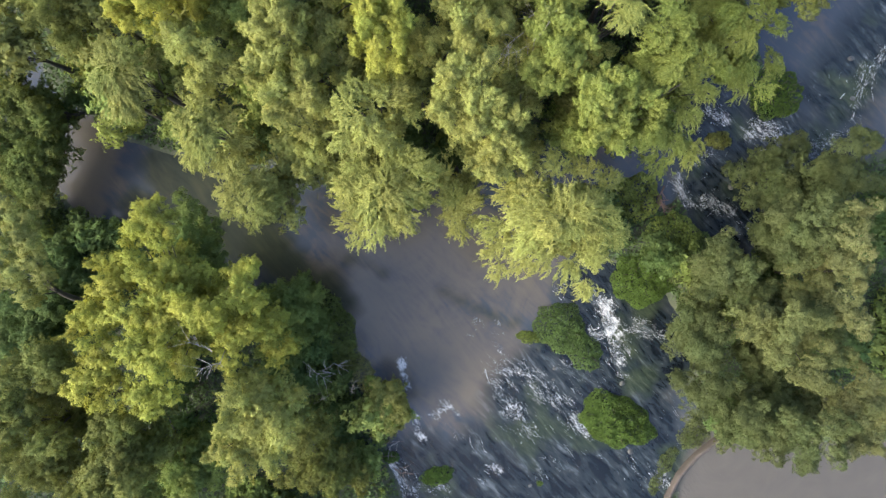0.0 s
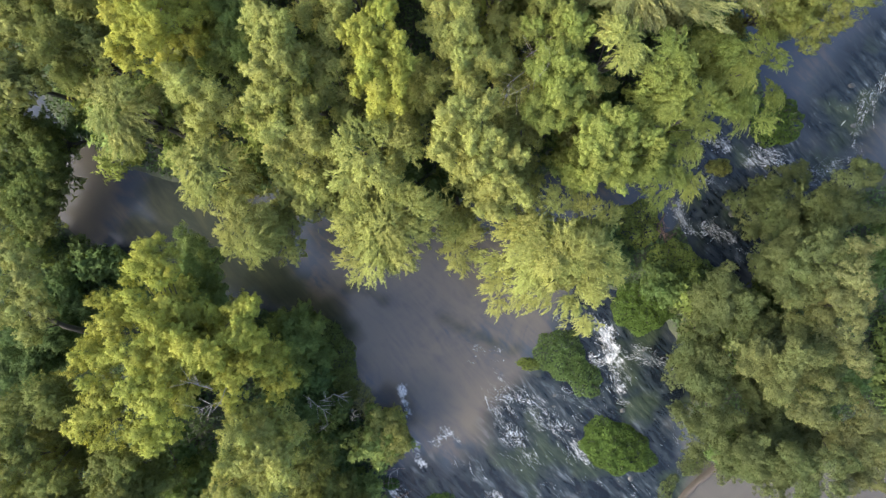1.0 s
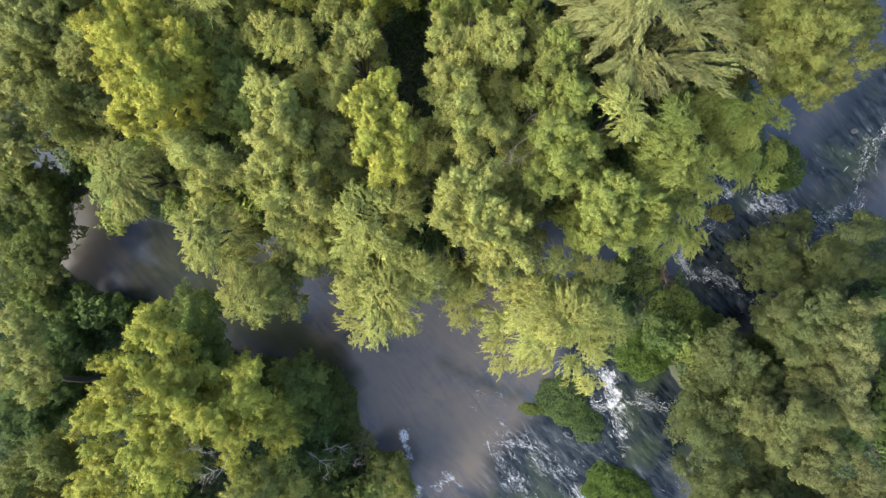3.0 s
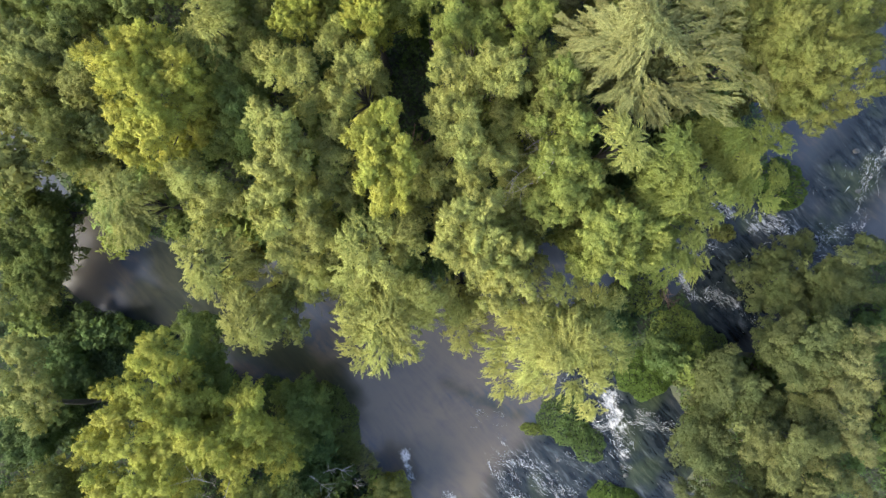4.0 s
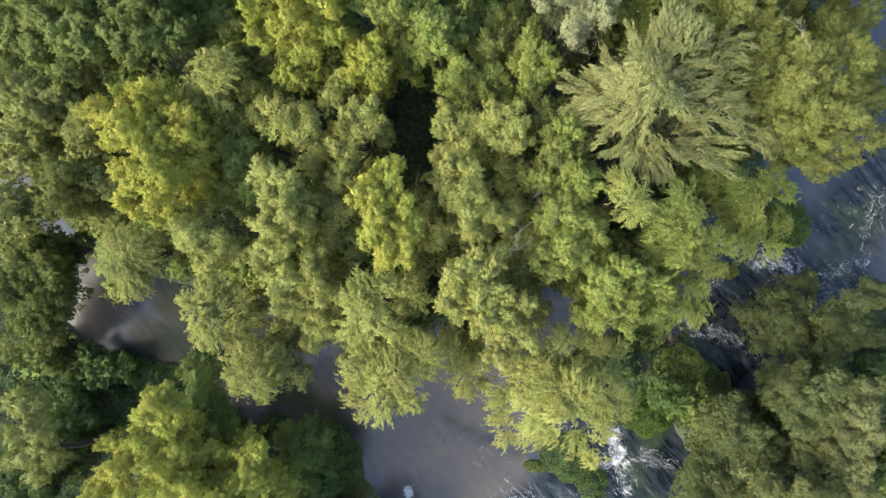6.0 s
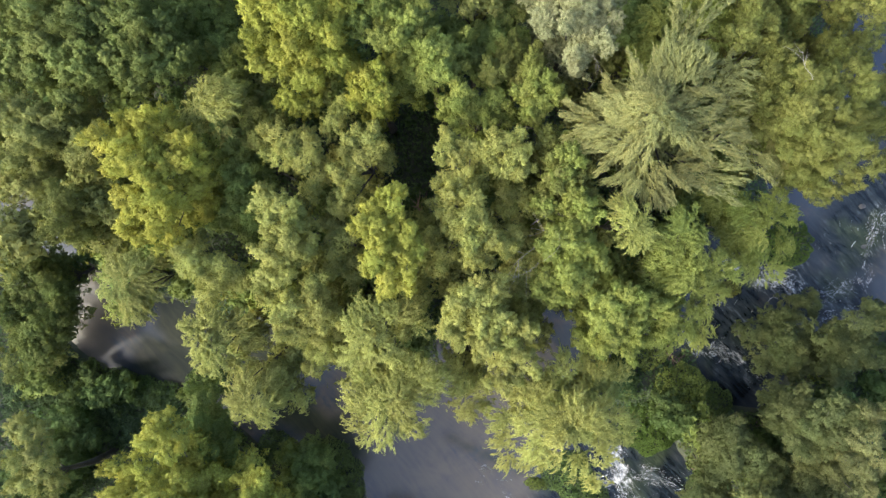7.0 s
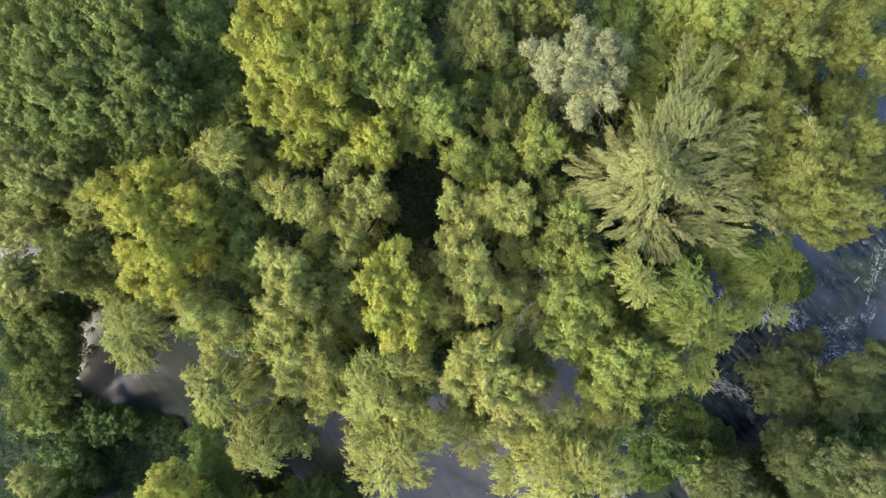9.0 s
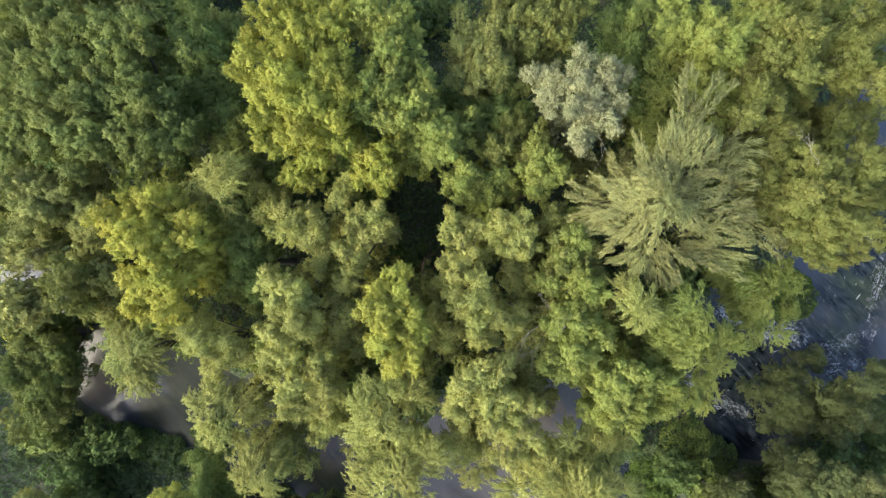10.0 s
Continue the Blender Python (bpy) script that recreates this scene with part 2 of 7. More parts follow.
def sway(x, y, scale, seed=0.0):
    """Smooth wandering values, about -1 to 1."""
    a, b = x / scale + seed, y / scale - seed * 1.7
    return (np.sin(a * 1.0 + 1.3 * np.sin(b * 0.9 + seed)) + np.sin(b * 1.1 + 1.5 * np.sin(a * 0.8 - seed))
            + 0.5 * np.sin(a * 2.3 + b * 1.9 + seed) + 0.5 * np.sin(b * 2.7 - a * 2.1)) / 3.0


# ---- river and ground ----
# stretches of open water: x, y to x, y, and half the width
CHANNELS = [
    (-14.0, 1.0, 0.8, -5.9, 6.2), (0.8, 1.0, 8.2, -2.9, 5.4), (-4.1, -8.8, 1.8, -11.8, 4.2), (5.7, 4.5, 18.0, 7.0, 3.0),
    (-19.4, 2.0, -30.2, 6.4, 3.6), (-30.2, 6.4, -38.0, 14.0, 3.4), (-38.0, 14.0, -70.0, 26.0, 4.0),
    (5.7, -12.7, 8.2, -27.5, 11.0), (8.2, -27.5, 2.0, -90.0, 12.0), (14.6, -5.9, 18.0, -8.8, 4.4), (14.0, -12.0, 19.0, -17.0, 4.6),
    (24.4, 5.5, 25.9, 2.5, 3.7), (24.0, 12.0, 24.4, 5.5, 3.2), (30.3, 9.0, 35.3, 14.3, 6.0), (35.3, 17.8, 50.0, 32.0, 7.5),
    (50.0, 32.0, 90.0, 60.0, 9.0), (31.0, 18.8, 27.0, 25.0, 3.2), (35.3, 17.8, 38.0, 41.0, 5.0), (38.0, 41.0, 44.0, 80.0, 6.0),
    (28.5, -21.2, 46.0, -25.0, 5.4), (46.0, -25.0, 80.0, -30.0, 9.0), (25.2, -22.6, 28.5, -22.0, 4.7),
]
# where the water breaks: x, y to x, y, and half the width
BROKEN = [
    (10.0, -14.0, 9.0, -32.0, 6.2), (3.5, -20.0, 3.0, -32.0, 4.6), (14.0, -4.0, 18.5, -9.5, 4.0), (13.5, -11.0, 17.0, -24.0, 6.0), (8.5, -9.0, 11.0, -11.0, 2.0), (23.5, 11.0, 25.0, 3.0, 3.6),
    (28.5, 10.5, 33.0, 8.0, 3.0), (34.5, 13.5, 39.0, 20.0, 3.2), (-2.5, -19.0, 0.0, -30.0, 3.5),
]


def reach(x, y, rows):
    """Distance outside the nearest of the stretches (negative within)."""
    best = np.full(np.shape(x), 1e9)
    for x1, y1, x2, y2, r in rows:
        dx, dy = x2 - x1, y2 - y1
        u = np.clip(((x - x1) * dx + (y - y1) * dy) / (dx * dx + dy * dy), 0, 1)
        best = np.minimum(best, np.hypot(x - x1 - u * dx, y - y1 - u * dy) - r)
    return best


def ground_height(x, y):
    x, y = np.asarray(x, float), np.asarray(y, float)
    d = reach(x, y, CHANNELS) + 0.55 * sway(x, y, 1.7, 0.4) + 0.9 * sway(x, y, 5.0, 2.0)
    near = np.clip(d * 0.45, -1.4, 0.9)
    return near + (0.10 * sway(x, y, 0.9, 5.0) + 0.25 * sway(x, y, 7.0, 1.0)) * np.clip(d, 0, 1)


def rapidity(x, y):
    return np.clip(0.5 - (reach(x, y, BROKEN) + 0.8 * sway(x, y, 1.6, 3.0)) / 2.2, 0, 1)


def water_height(x, y):
    q = rapidity(x, y)
    return 0.02 * sway(x, y, 1.2, 2.2) + q * (0.03 * sway(x + 0.7 * y, y, 0.47, 1.0) + 0.02 * sway(x, y + 0.4 * x, 0.29, 4.0))


def sheet(name, xs, ys, height, mat, label, category):
    gx, gy = np.meshgrid(xs, ys)
    z = height(gx, gy)
    verts = np.stack([gx, gy, z], -1).reshape(-1, 3)
    w, h = len(xs), len(ys)
    i = (np.arange(h - 1)[:, None] * w + np.arange(w - 1)[None, :]).ravel()
    me = bpy.data.meshes.new(name)
    me.vertices.add(len(verts))
    me.vertices.foreach_set("co", verts.astype(np.float32).ravel())
    quads = np.stack([i, i + 1, i + w + 1, i + w], 1).astype(np.int32)
    me.loops.add(quads.size)
    me.loops.foreach_set("vertex_index", quads.ravel())
    me.polygons.add(len(quads))
    me.polygons.foreach_set("loop_start", np.arange(0, quads.size, 4, dtype=np.int32))
    me.update(calc_edges=True)
    me.shade_smooth()
    me.materials.append(mat)
    return tagged(new(name, me), label, category, kind="structure"), gx.ravel(), gy.ravel()


def spread(low, high, step, far):
    out = [high + step * 1.35 ** k for k in range(1, 40) if step * 1.35 ** k < far]
    back = [low - step * 1.35 ** k for k in range(1, 40) if step * 1.35 ** k < far]
    return np.array(back[::-1] + list(np.arange(low, high + step * 0.5, step)) + out)


sheet("ground", spread(-50, 52, 0.8, 3000), spread(-40, 60, 0.8, 3000), ground_height, SOIL,
      "dark damp river-bank soil under the trees", "ground")
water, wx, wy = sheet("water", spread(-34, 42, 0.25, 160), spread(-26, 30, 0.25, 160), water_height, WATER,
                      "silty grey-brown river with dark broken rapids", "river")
values = water.data.attributes.new("rapid", "FLOAT", "POINT")
values.data.foreach_set("value", rapidity(wx, wy).astype(np.float32))
# silt: thick along the tongue in the pool and in the still pond, thin in the fast and the shaded water
SILT = [(-6.8, -4.2, 3.0, -10.9, 2.0), (-5.0, 0.6, 5.2, -0.4, 2.2), (-6.0, 0.0, -6.6, -3.6, 1.6)]
values = water.data.attributes.new("silt", "FLOAT", "POINT")
values.data.foreach_set("value", (0.75 * np.clip(0.75 - (reach(wx, wy, SILT) + sway(wx, wy, 1.3, 6.0)) / 6.0, 0, 1)).astype(np.float32))
# drowned weed, and the trees' dark reflections painted into the shallows' colour
WEED_SHADE = [(-23.6, 6.6, -16.0, 3.6, 2.6), (-25.8, 3.2, -15.5, 0.2, 2.2), (-15.5, -0.2, -9.4, -4.6, 1.5), (-0.5, -3.6, 6.0, -6.6, -0.2), (-8.2, -0.8, -5.4, -2.0, -0.3)]
values = water.data.attributes.new("weed_shade", "FLOAT", "POINT")
values.data.foreach_set("value", (0.85 * np.clip(0.6 - (reach(wx, wy, WEED_SHADE) + 0.6 * sway(wx, wy, 0.8, 3.0)) / 1.8, 0, 1)).astype(np.float32))
# the muddy pond behind the earth bank; the backwater, paled to paint in sky reflection
values = water.data.attributes.new("still", "FLOAT", "POINT")
values.data.foreach_set("value", np.clip(0.5 - reach(wx, wy, [(29.5, -22.0, 80.0, -28.0, 9.0), (-32.0, 5.4, -30.2, 9.6, 2.4)]), 0, 1).astype(np.float32))


# where the water churns white: x, y to x, y, half the width, how much
CHURN_POOL = [
    (13.1, -3.2, 14.0, -5.0, 0.40, 0.75), (14.0, -5.0, 14.8, -6.4, 0.55, 0.85), (14.8, -6.4, 14.2, -7.4, 0.45, 0.85), (14.2, -7.4, 12.8, -7.4, 0.35, 0.75),
    (15.4, -7.6, 15.6, -9.6, 0.6, 0.65), (16.1, -6.6, 19.6, -7.6, 0.9, 0.38), (9.9, -3.4, 10.6, -4.4, 0.39, 0.46), (4.7, -9.8, 7.9, -11.1, 0.98, 0.46),
    (2.7, -6.6, 5.2, -7.4, 0.88, 0.27), (4.2, -11.3, 7.4, -16.0, 1.08, 0.38), (7.2, -11.3, 10.6, -13.8, 1.08, 0.44),
    (11.1, -14.3, 12.9, -16.3, 0.59, 0.62), (5.7, -13.8, 7.7, -16.8, 1.23, 0.40), (8.7, -14.8, 11.1, -18.8, 1.96, 0.22),
    (-1.4, -14.3, -0.2, -14.6, 0.3, 0.6), (0.0, -13.3, 0.9, -14.2, 0.2, 0.62),
]
CHURN_RAPIDS = [
    (-3.7, -9.6, -3.2, -12.3, 0.20, 0.95), (-2.5, -14.8, -2.0, -16.5, 0.20, 0.9), (-4.7, -19.3, -3.2, -21.8, 1.08, 0.61),
    (-2.2, -20.5, 0.7, -21.3, 0.49, 0.45), (2.2, -15.8, 4.7, -20.3, 2.21, 0.21), (3.7, -19.0, 5.0, -19.5, 0.39, 0.62),
    (15.1, -16.8, 17.1, -20.8, 1.72, 0.22), (18.6, -19.8, 19.8, -20.8, 0.49, 0.59), (18.1, -11.8, 22.5, -16.8, 1.96, 0.21),
    (6.7, -19.3, 13.6, -21.3, 2.45, 0.21), (10.6, -9.9, 15.1, -12.3, 1.47, 0.27),
]
CHURN_UPPER = [
    (20.2, 6.2, 21.2, 3.7, 0.59, 0.62), (21.2, 7.4, 23.4, 8.4, 0.88, 0.40), (22.4, 4.2, 24.9, 3.5, 0.78, 0.53),
    (22.9, 12.0, 24.6, 11.1, 0.69, 0.62), (26.6, 10.6, 29.5, 9.8, 0.98, 0.62), (21.7, 6.9, 24.9, 9.3, 1.96, 0.22),
    (25.4, 2.5, 27.6, 1.2, 0.69, 0.28), (36.8, 16.2, 35.4, 9.8, 0.59, 0.39), (31.7, 8.4, 35.2, 9.8, 1.08, 0.38),
    (32.2, 6.4, 35.2, 8.4, 1.08, 0.30), (30.7, 13.0, 36.1, 14.2, 1.47, 0.24), (36.1, 14.2, 38.4, 17.2, 0.59, 0.40),
]
churn = 0.13 * rapidity(wx, wy)
# the edges of the white water wander
warp_x, warp_y = wx + 0.4 * sway(wx, wy, 0.42, 1.1) + 0.25 * sway(wx, wy, 0.19, 2.3), wy + 0.4 * sway(wx, wy, 0.37, 4.2) + 0.25 * sway(wx, wy, 0.21, 0.6)
for cx1, cy1, cx2, cy2, half_wide, strong in CHURN_POOL + CHURN_RAPIDS + CHURN_UPPER:
    d = reach(warp_x, warp_y, [(cx1, cy1, cx2, cy2, 0.0)]) / max(half_wide, 0.35)
    churn = np.maximum(churn, strong * (0.75 + 0.4 * sway(wx, wy, 0.5, 3.3)) * np.exp(-0.55 * d * d))
values = water.data.attributes.new("churn", "FLOAT", "POINT")
values.data.foreach_set("value", churn.astype(np.float32))


# ---- foliage ----
def round_bough(seed, n, size, tufts=22, tall=1.0, puff=(0.17, 0.27), ruffle=0.3, long=2.3):
    """An upright plume about 1 m in radius: pointed tufts of leaves round a leader, tip first, with gaps between them."""
    r = np.random.default_rng(seed)
    k = np.arange(tufts)
    u = (k + r.uniform(0.2, 0.8, tufts)) / tufts
    turn = k * 2.39996 + r.normal(0, 0.35, tufts)
    far = 0.84 * u ** 0.55 * r.uniform(0.8, 1.15, tufts) * (1 + 0.16 * np.sin(3 * turn + seed) + 0.12 * np.sin(2 * turn + 2.3 * seed))
    c = np.stack([np.cos(turn) * far, np.sin(turn) * far, tall * (0.55 - 1.1 * u ** 1.3) + r.normal(0, 0.09, tufts)], 1)
    rad = r.uniform(*puff, tufts) * (0.85 + 0.3 * u) * r.choice((0.75, 1.0, 1.2), tufts)
    axis = unit(np.stack([c[:, 0] * 1.15, c[:, 1] * 1.15, 0.75 + 0.4 * (1 - u)], 1) + r.normal(0, 0.20, c.shape))
    which = r.choice(tufts, n * 2, p=rad ** 2 / np.sum(rad ** 2))
    lead = axis[which]
    way = unit(r.normal(0, 1, (n * 2, 3)))
    dot = np.sum(way * lead, 1, keepdims=True)
    way = np.where(dot < -0.3, way - 2 * dot * lead, way)
    dot = np.sum(way * lead, 1, keepdims=True)
    shell = r.uniform(0.72, 1.12, (n * 2, 1))
    loose = r.uniform(0, 1, n * 2) < 0.16
    shell[loose] *= r.uniform(1.05, 1.5, (loose.sum(), 1))
    side = (way - dot * lead) * (1 - 0.45 * np.clip(dot, 0, 1))
    p = c[which] + (side + lead * dot * long) * rad[which][:, None] * shell + r.normal(0, 0.015, way.shape)
    # a fifth of the leaves grow between the tufts, so that the plume is closed behind them
    fill = r.uniform(0, 1, n * 2) < 0.22
    w, v = r.uniform(0, 6.283, n * 2), r.uniform(0, 1, n * 2)
    d = 0.80 * v ** 0.55
    p[fill] = np.stack([np.cos(w) * d, np.sin(w) * d, tall * (0.55 - 1.1 * v ** 1.3) + r.normal(0.02, 0.05, n * 2)], 1)[fill]
    gap = np.linalg.norm(p[:, None, :] - c[None], axis=2) / rad[None]
    keep = np.where((gap.min(axis=1) > 0.62) | fill)[0][:n]
    p, way, lead = p[keep], way[keep], lead[keep]
    plume = unit(p * np.array((1, 1, 0.5)) + np.array((0, 0, 0.45)))
    normal = unit(way * 0.32 + plume * 0.9 + np.array((0, 0, 0.12)) + r.normal(0, ruffle, p.shape))
    along = lead * 0.5 + p * np.array((0.7, 0.7, 0)) - np.array((0, 0, 0.35)) + r.normal(0, 0.55, p.shape)
    along = along - normal * np.sum(along * normal, 1, keepdims=True)
    m = len(p)
    return leaves(p, along, normal, size * r.uniform(0.7, 1.5, m), size * r.uniform(0.42, 0.66, m))


def sweeping_bough(seed, strands, size):
    """A great willow's spray along +x: a curved stem with fine leafy strands that sweep forward and thin out to a point."""
    r = np.random.default_rng(seed)
    stems = 4
    fan, bow, shift = np.linspace(-0.28, 0.28, stems) + r.normal(0, 0.10, stems), r.normal(0, 0.2, stems), np.linspace(-0.42, 0.42, stems)
    span, rise = r.uniform(1.5, 2.2, stems), r.uniform(0.35, 0.6, stems)
    which, s0 = r.integers(0, stems, strands), r.uniform(0.02, 0.92, strands)
    head = fan[which] + bow[which] * s0
    root = np.stack([-0.9 + np.cos(head) * s0 * span[which], shift[which] + np.sin(head) * s0 * span[which], rise[which] * (1.6 * s0 - 1.7 * s0 ** 2)], 1)
    root += r.normal(0, 0.09, root.shape)
    flank = r.choice((-1.0, 1.0), strands)
    turn = head + flank * r.uniform(0.05, 0.95, strands) * (1 - 0.45 * s0)
    long = r.uniform(0.35, 0.85, strands) * (1.05 - 0.55 * s0)
    lock = np.where(r.uniform(0, 1, strands) < 0.6, r.integers(0, strands // 6, strands), np.arange(strands))
    root, turn = root[lock] + r.normal(0, 0.022, root.shape), turn[lock] + r.normal(0, 0.06, strands)
    long, curl = long[lock] * r.uniform(0.8, 1.2, strands), (-flank * 0.35)[lock]
    per = 13
    s = (np.arange(per) + r.uniform(0.1, 0.9, (strands, per))) / per
    w = turn[:, None] + curl[:, None] * s
    p = root[:, None, :] + long[:, None, None] * np.stack([np.cos(w) * s, np.sin(w) * s, 0.28 * s - 0.75 * s ** 2], -1)
    way = np.stack([np.cos(w), np.sin(w), 0.28 - 1.4 * s], -1)
    p, way = p.reshape(-1, 3) + r.normal(0, 0.014, (strands * per, 3)), unit(way.reshape(-1, 3))
    normal = unit(np.array((0, 0, 1.0)) + r.normal(0, 0.38, p.shape))
    k = len(p)
    return leaves(p, way + r.normal(0, 0.16, p.shape), normal, size * r.uniform(0.8, 1.4, k), size * r.uniform(0.18, 0.32, k))


def weeping_bough(seed, strands, size):
    """A willow's bough that fans out along +x: a few arching twigs, from which fine leafy strands hang."""
    r = np.random.default_rng(seed)
    twigs = 6
    fan, reach_out = np.linspace(-0.85, 0.85, twigs) + r.normal(0, 0.16, twigs), r.uniform(0.95, 1.6, twigs)
    arch, sag = r.uniform(0.55, 0.9, twigs), r.uniform(0.55, 0.95, twigs)
    which, s0 = r.integers(0, twigs, strands), r.uniform(0.12, 1.0, strands) ** 0.8
    far = s0 * reach_out[which]
    root = np.stack([-0.75 + np.cos(fan[which]) * far, np.sin(fan[which]) * far, arch[which] * s0 - sag[which] * s0 ** 2], 1)
    root += r.normal(0, 0.055, root.shape)
    turn = fan[which] * 0.9 + r.normal(0, 0.62, strands)
    # half of the strands fall from the rounded top of the bough
    dome = r.uniform(0, 1, strands) < 0.5
    w, d = r.uniform(0, 6.283, strands), np.sqrt(r.uniform(0, 1, strands)) * 0.6
    top = np.stack([np.cos(w) * d, np.sin(w) * d, 0.42 - 0.6 * d ** 2 + r.normal(0, 0.05, strands)], 1)
    root[dome] = top[dome]
    turn[dome] = (np.arctan2(top[:, 1], top[:, 0] + 0.55) + r.normal(0, 0.5, strands))[dome]
    long = r.uniform(0.22, 0.62, strands)
    # the strands hang in locks
    lock = np.where(r.uniform(0, 1, strands) < 0.55, r.integers(0, strands // 5, strands), np.arange(strands))
    root, turn = root[lock] + r.normal(0, 0.03, root.shape), turn[lock] + r.normal(0, 0.10, strands)
    long = long[lock] * r.uniform(0.75, 1.2, strands)
    out = []
    for per, wide, stray in ((5, 0.20, 0.10), (8, 0.30, 0.45)):
        s = (np.arange(per) + r.uniform(0.1, 0.9, (strands, per))) / per
        p = root[:, None, :] + long[:, None, None] * np.stack([np.cos(turn)[:, None] * s * 0.85, np.sin(turn)[:, None] * s * 0.85,
                                                                0.20 * s - 0.95 * s ** 2], -1)
        way = np.stack([np.cos(turn)[:, None] + 0 * s, np.sin(turn)[:, None] + 0 * s, 0.2 - 1.9 * s], -1)
        p, way = p.reshape(-1, 3), unit(way.reshape(-1, 3))
        p = p + r.normal(0, 0.02, p.shape)
        normal = unit(np.array((0, 0, 1.0)) + r.normal(0, 0.35, p.shape))
        k = len(p)
        span = size * (1.6 if per == 5 else 1.0) * r.uniform(0.8, 1.3, k)
        out.append(leaves(p, way + r.normal(0, stray, p.shape), normal, span, span * wide * r.uniform(0.8, 1.2, k)))
    return np.concatenate(out)


BOUGH, FEET = {}, []


def bough_mesh(style, leaf, k, small):
    """One of a few boughs of each kind, made when first asked for; small ones have fewer leaves, of the same size."""
    if (style, leaf, k, small) not in BOUGH:
        if style == "weep":
            q = weeping_bough(100 + k, 230 if small else 400, 0.104 if small else 0.092)
        elif style == "sweep":
            q = sweeping_bough(600 + k, 330 if small else 480, 0.125 if small else 0.105)
        elif style == "fine":
            q = round_bough(200 + k, 2100 if small else 3700, 0.112 if small else 0.090, 36 if small else 54, 1.0, (0.10, 0.17), 0.42)
        elif style == "soft":
            q = round_bough(500 + k, 2300 if small else 3900, 0.098 if small else 0.084, 42 if small else 60, 0.9, (0.10, 0.17), 0.45, 1.5)
        elif style == "skirt":
            q = round_bough(300 + k, 640, 0.22, 18, 1.0, (0.18, 0.30), 0.45)
        else:
            q = round_bough(400 + k, 2300 if small else 3900, 0.118 if small else 0.098, 26 if small else 38, 1.6, (0.135, 0.215), 0.30)
        BOUGH[style, leaf, k, small] = leaf_mesh("foliage", q, LEAF[leaf])
    return BOUGH[style, leaf, k, small]


def bent(a, b, rise, lean):
    """Points of a limb that leaves a, rises and bends over towards b."""
    a, b = Vector(a), Vector(b)
    mid = a.lerp(b, 0.5) + Vector((lean[0], lean[1], rise))
    return [a.lerp(mid, t).lerp(mid.lerp(b, t), t) for t in (0, 0.25, 0.5, 0.75, 1)]


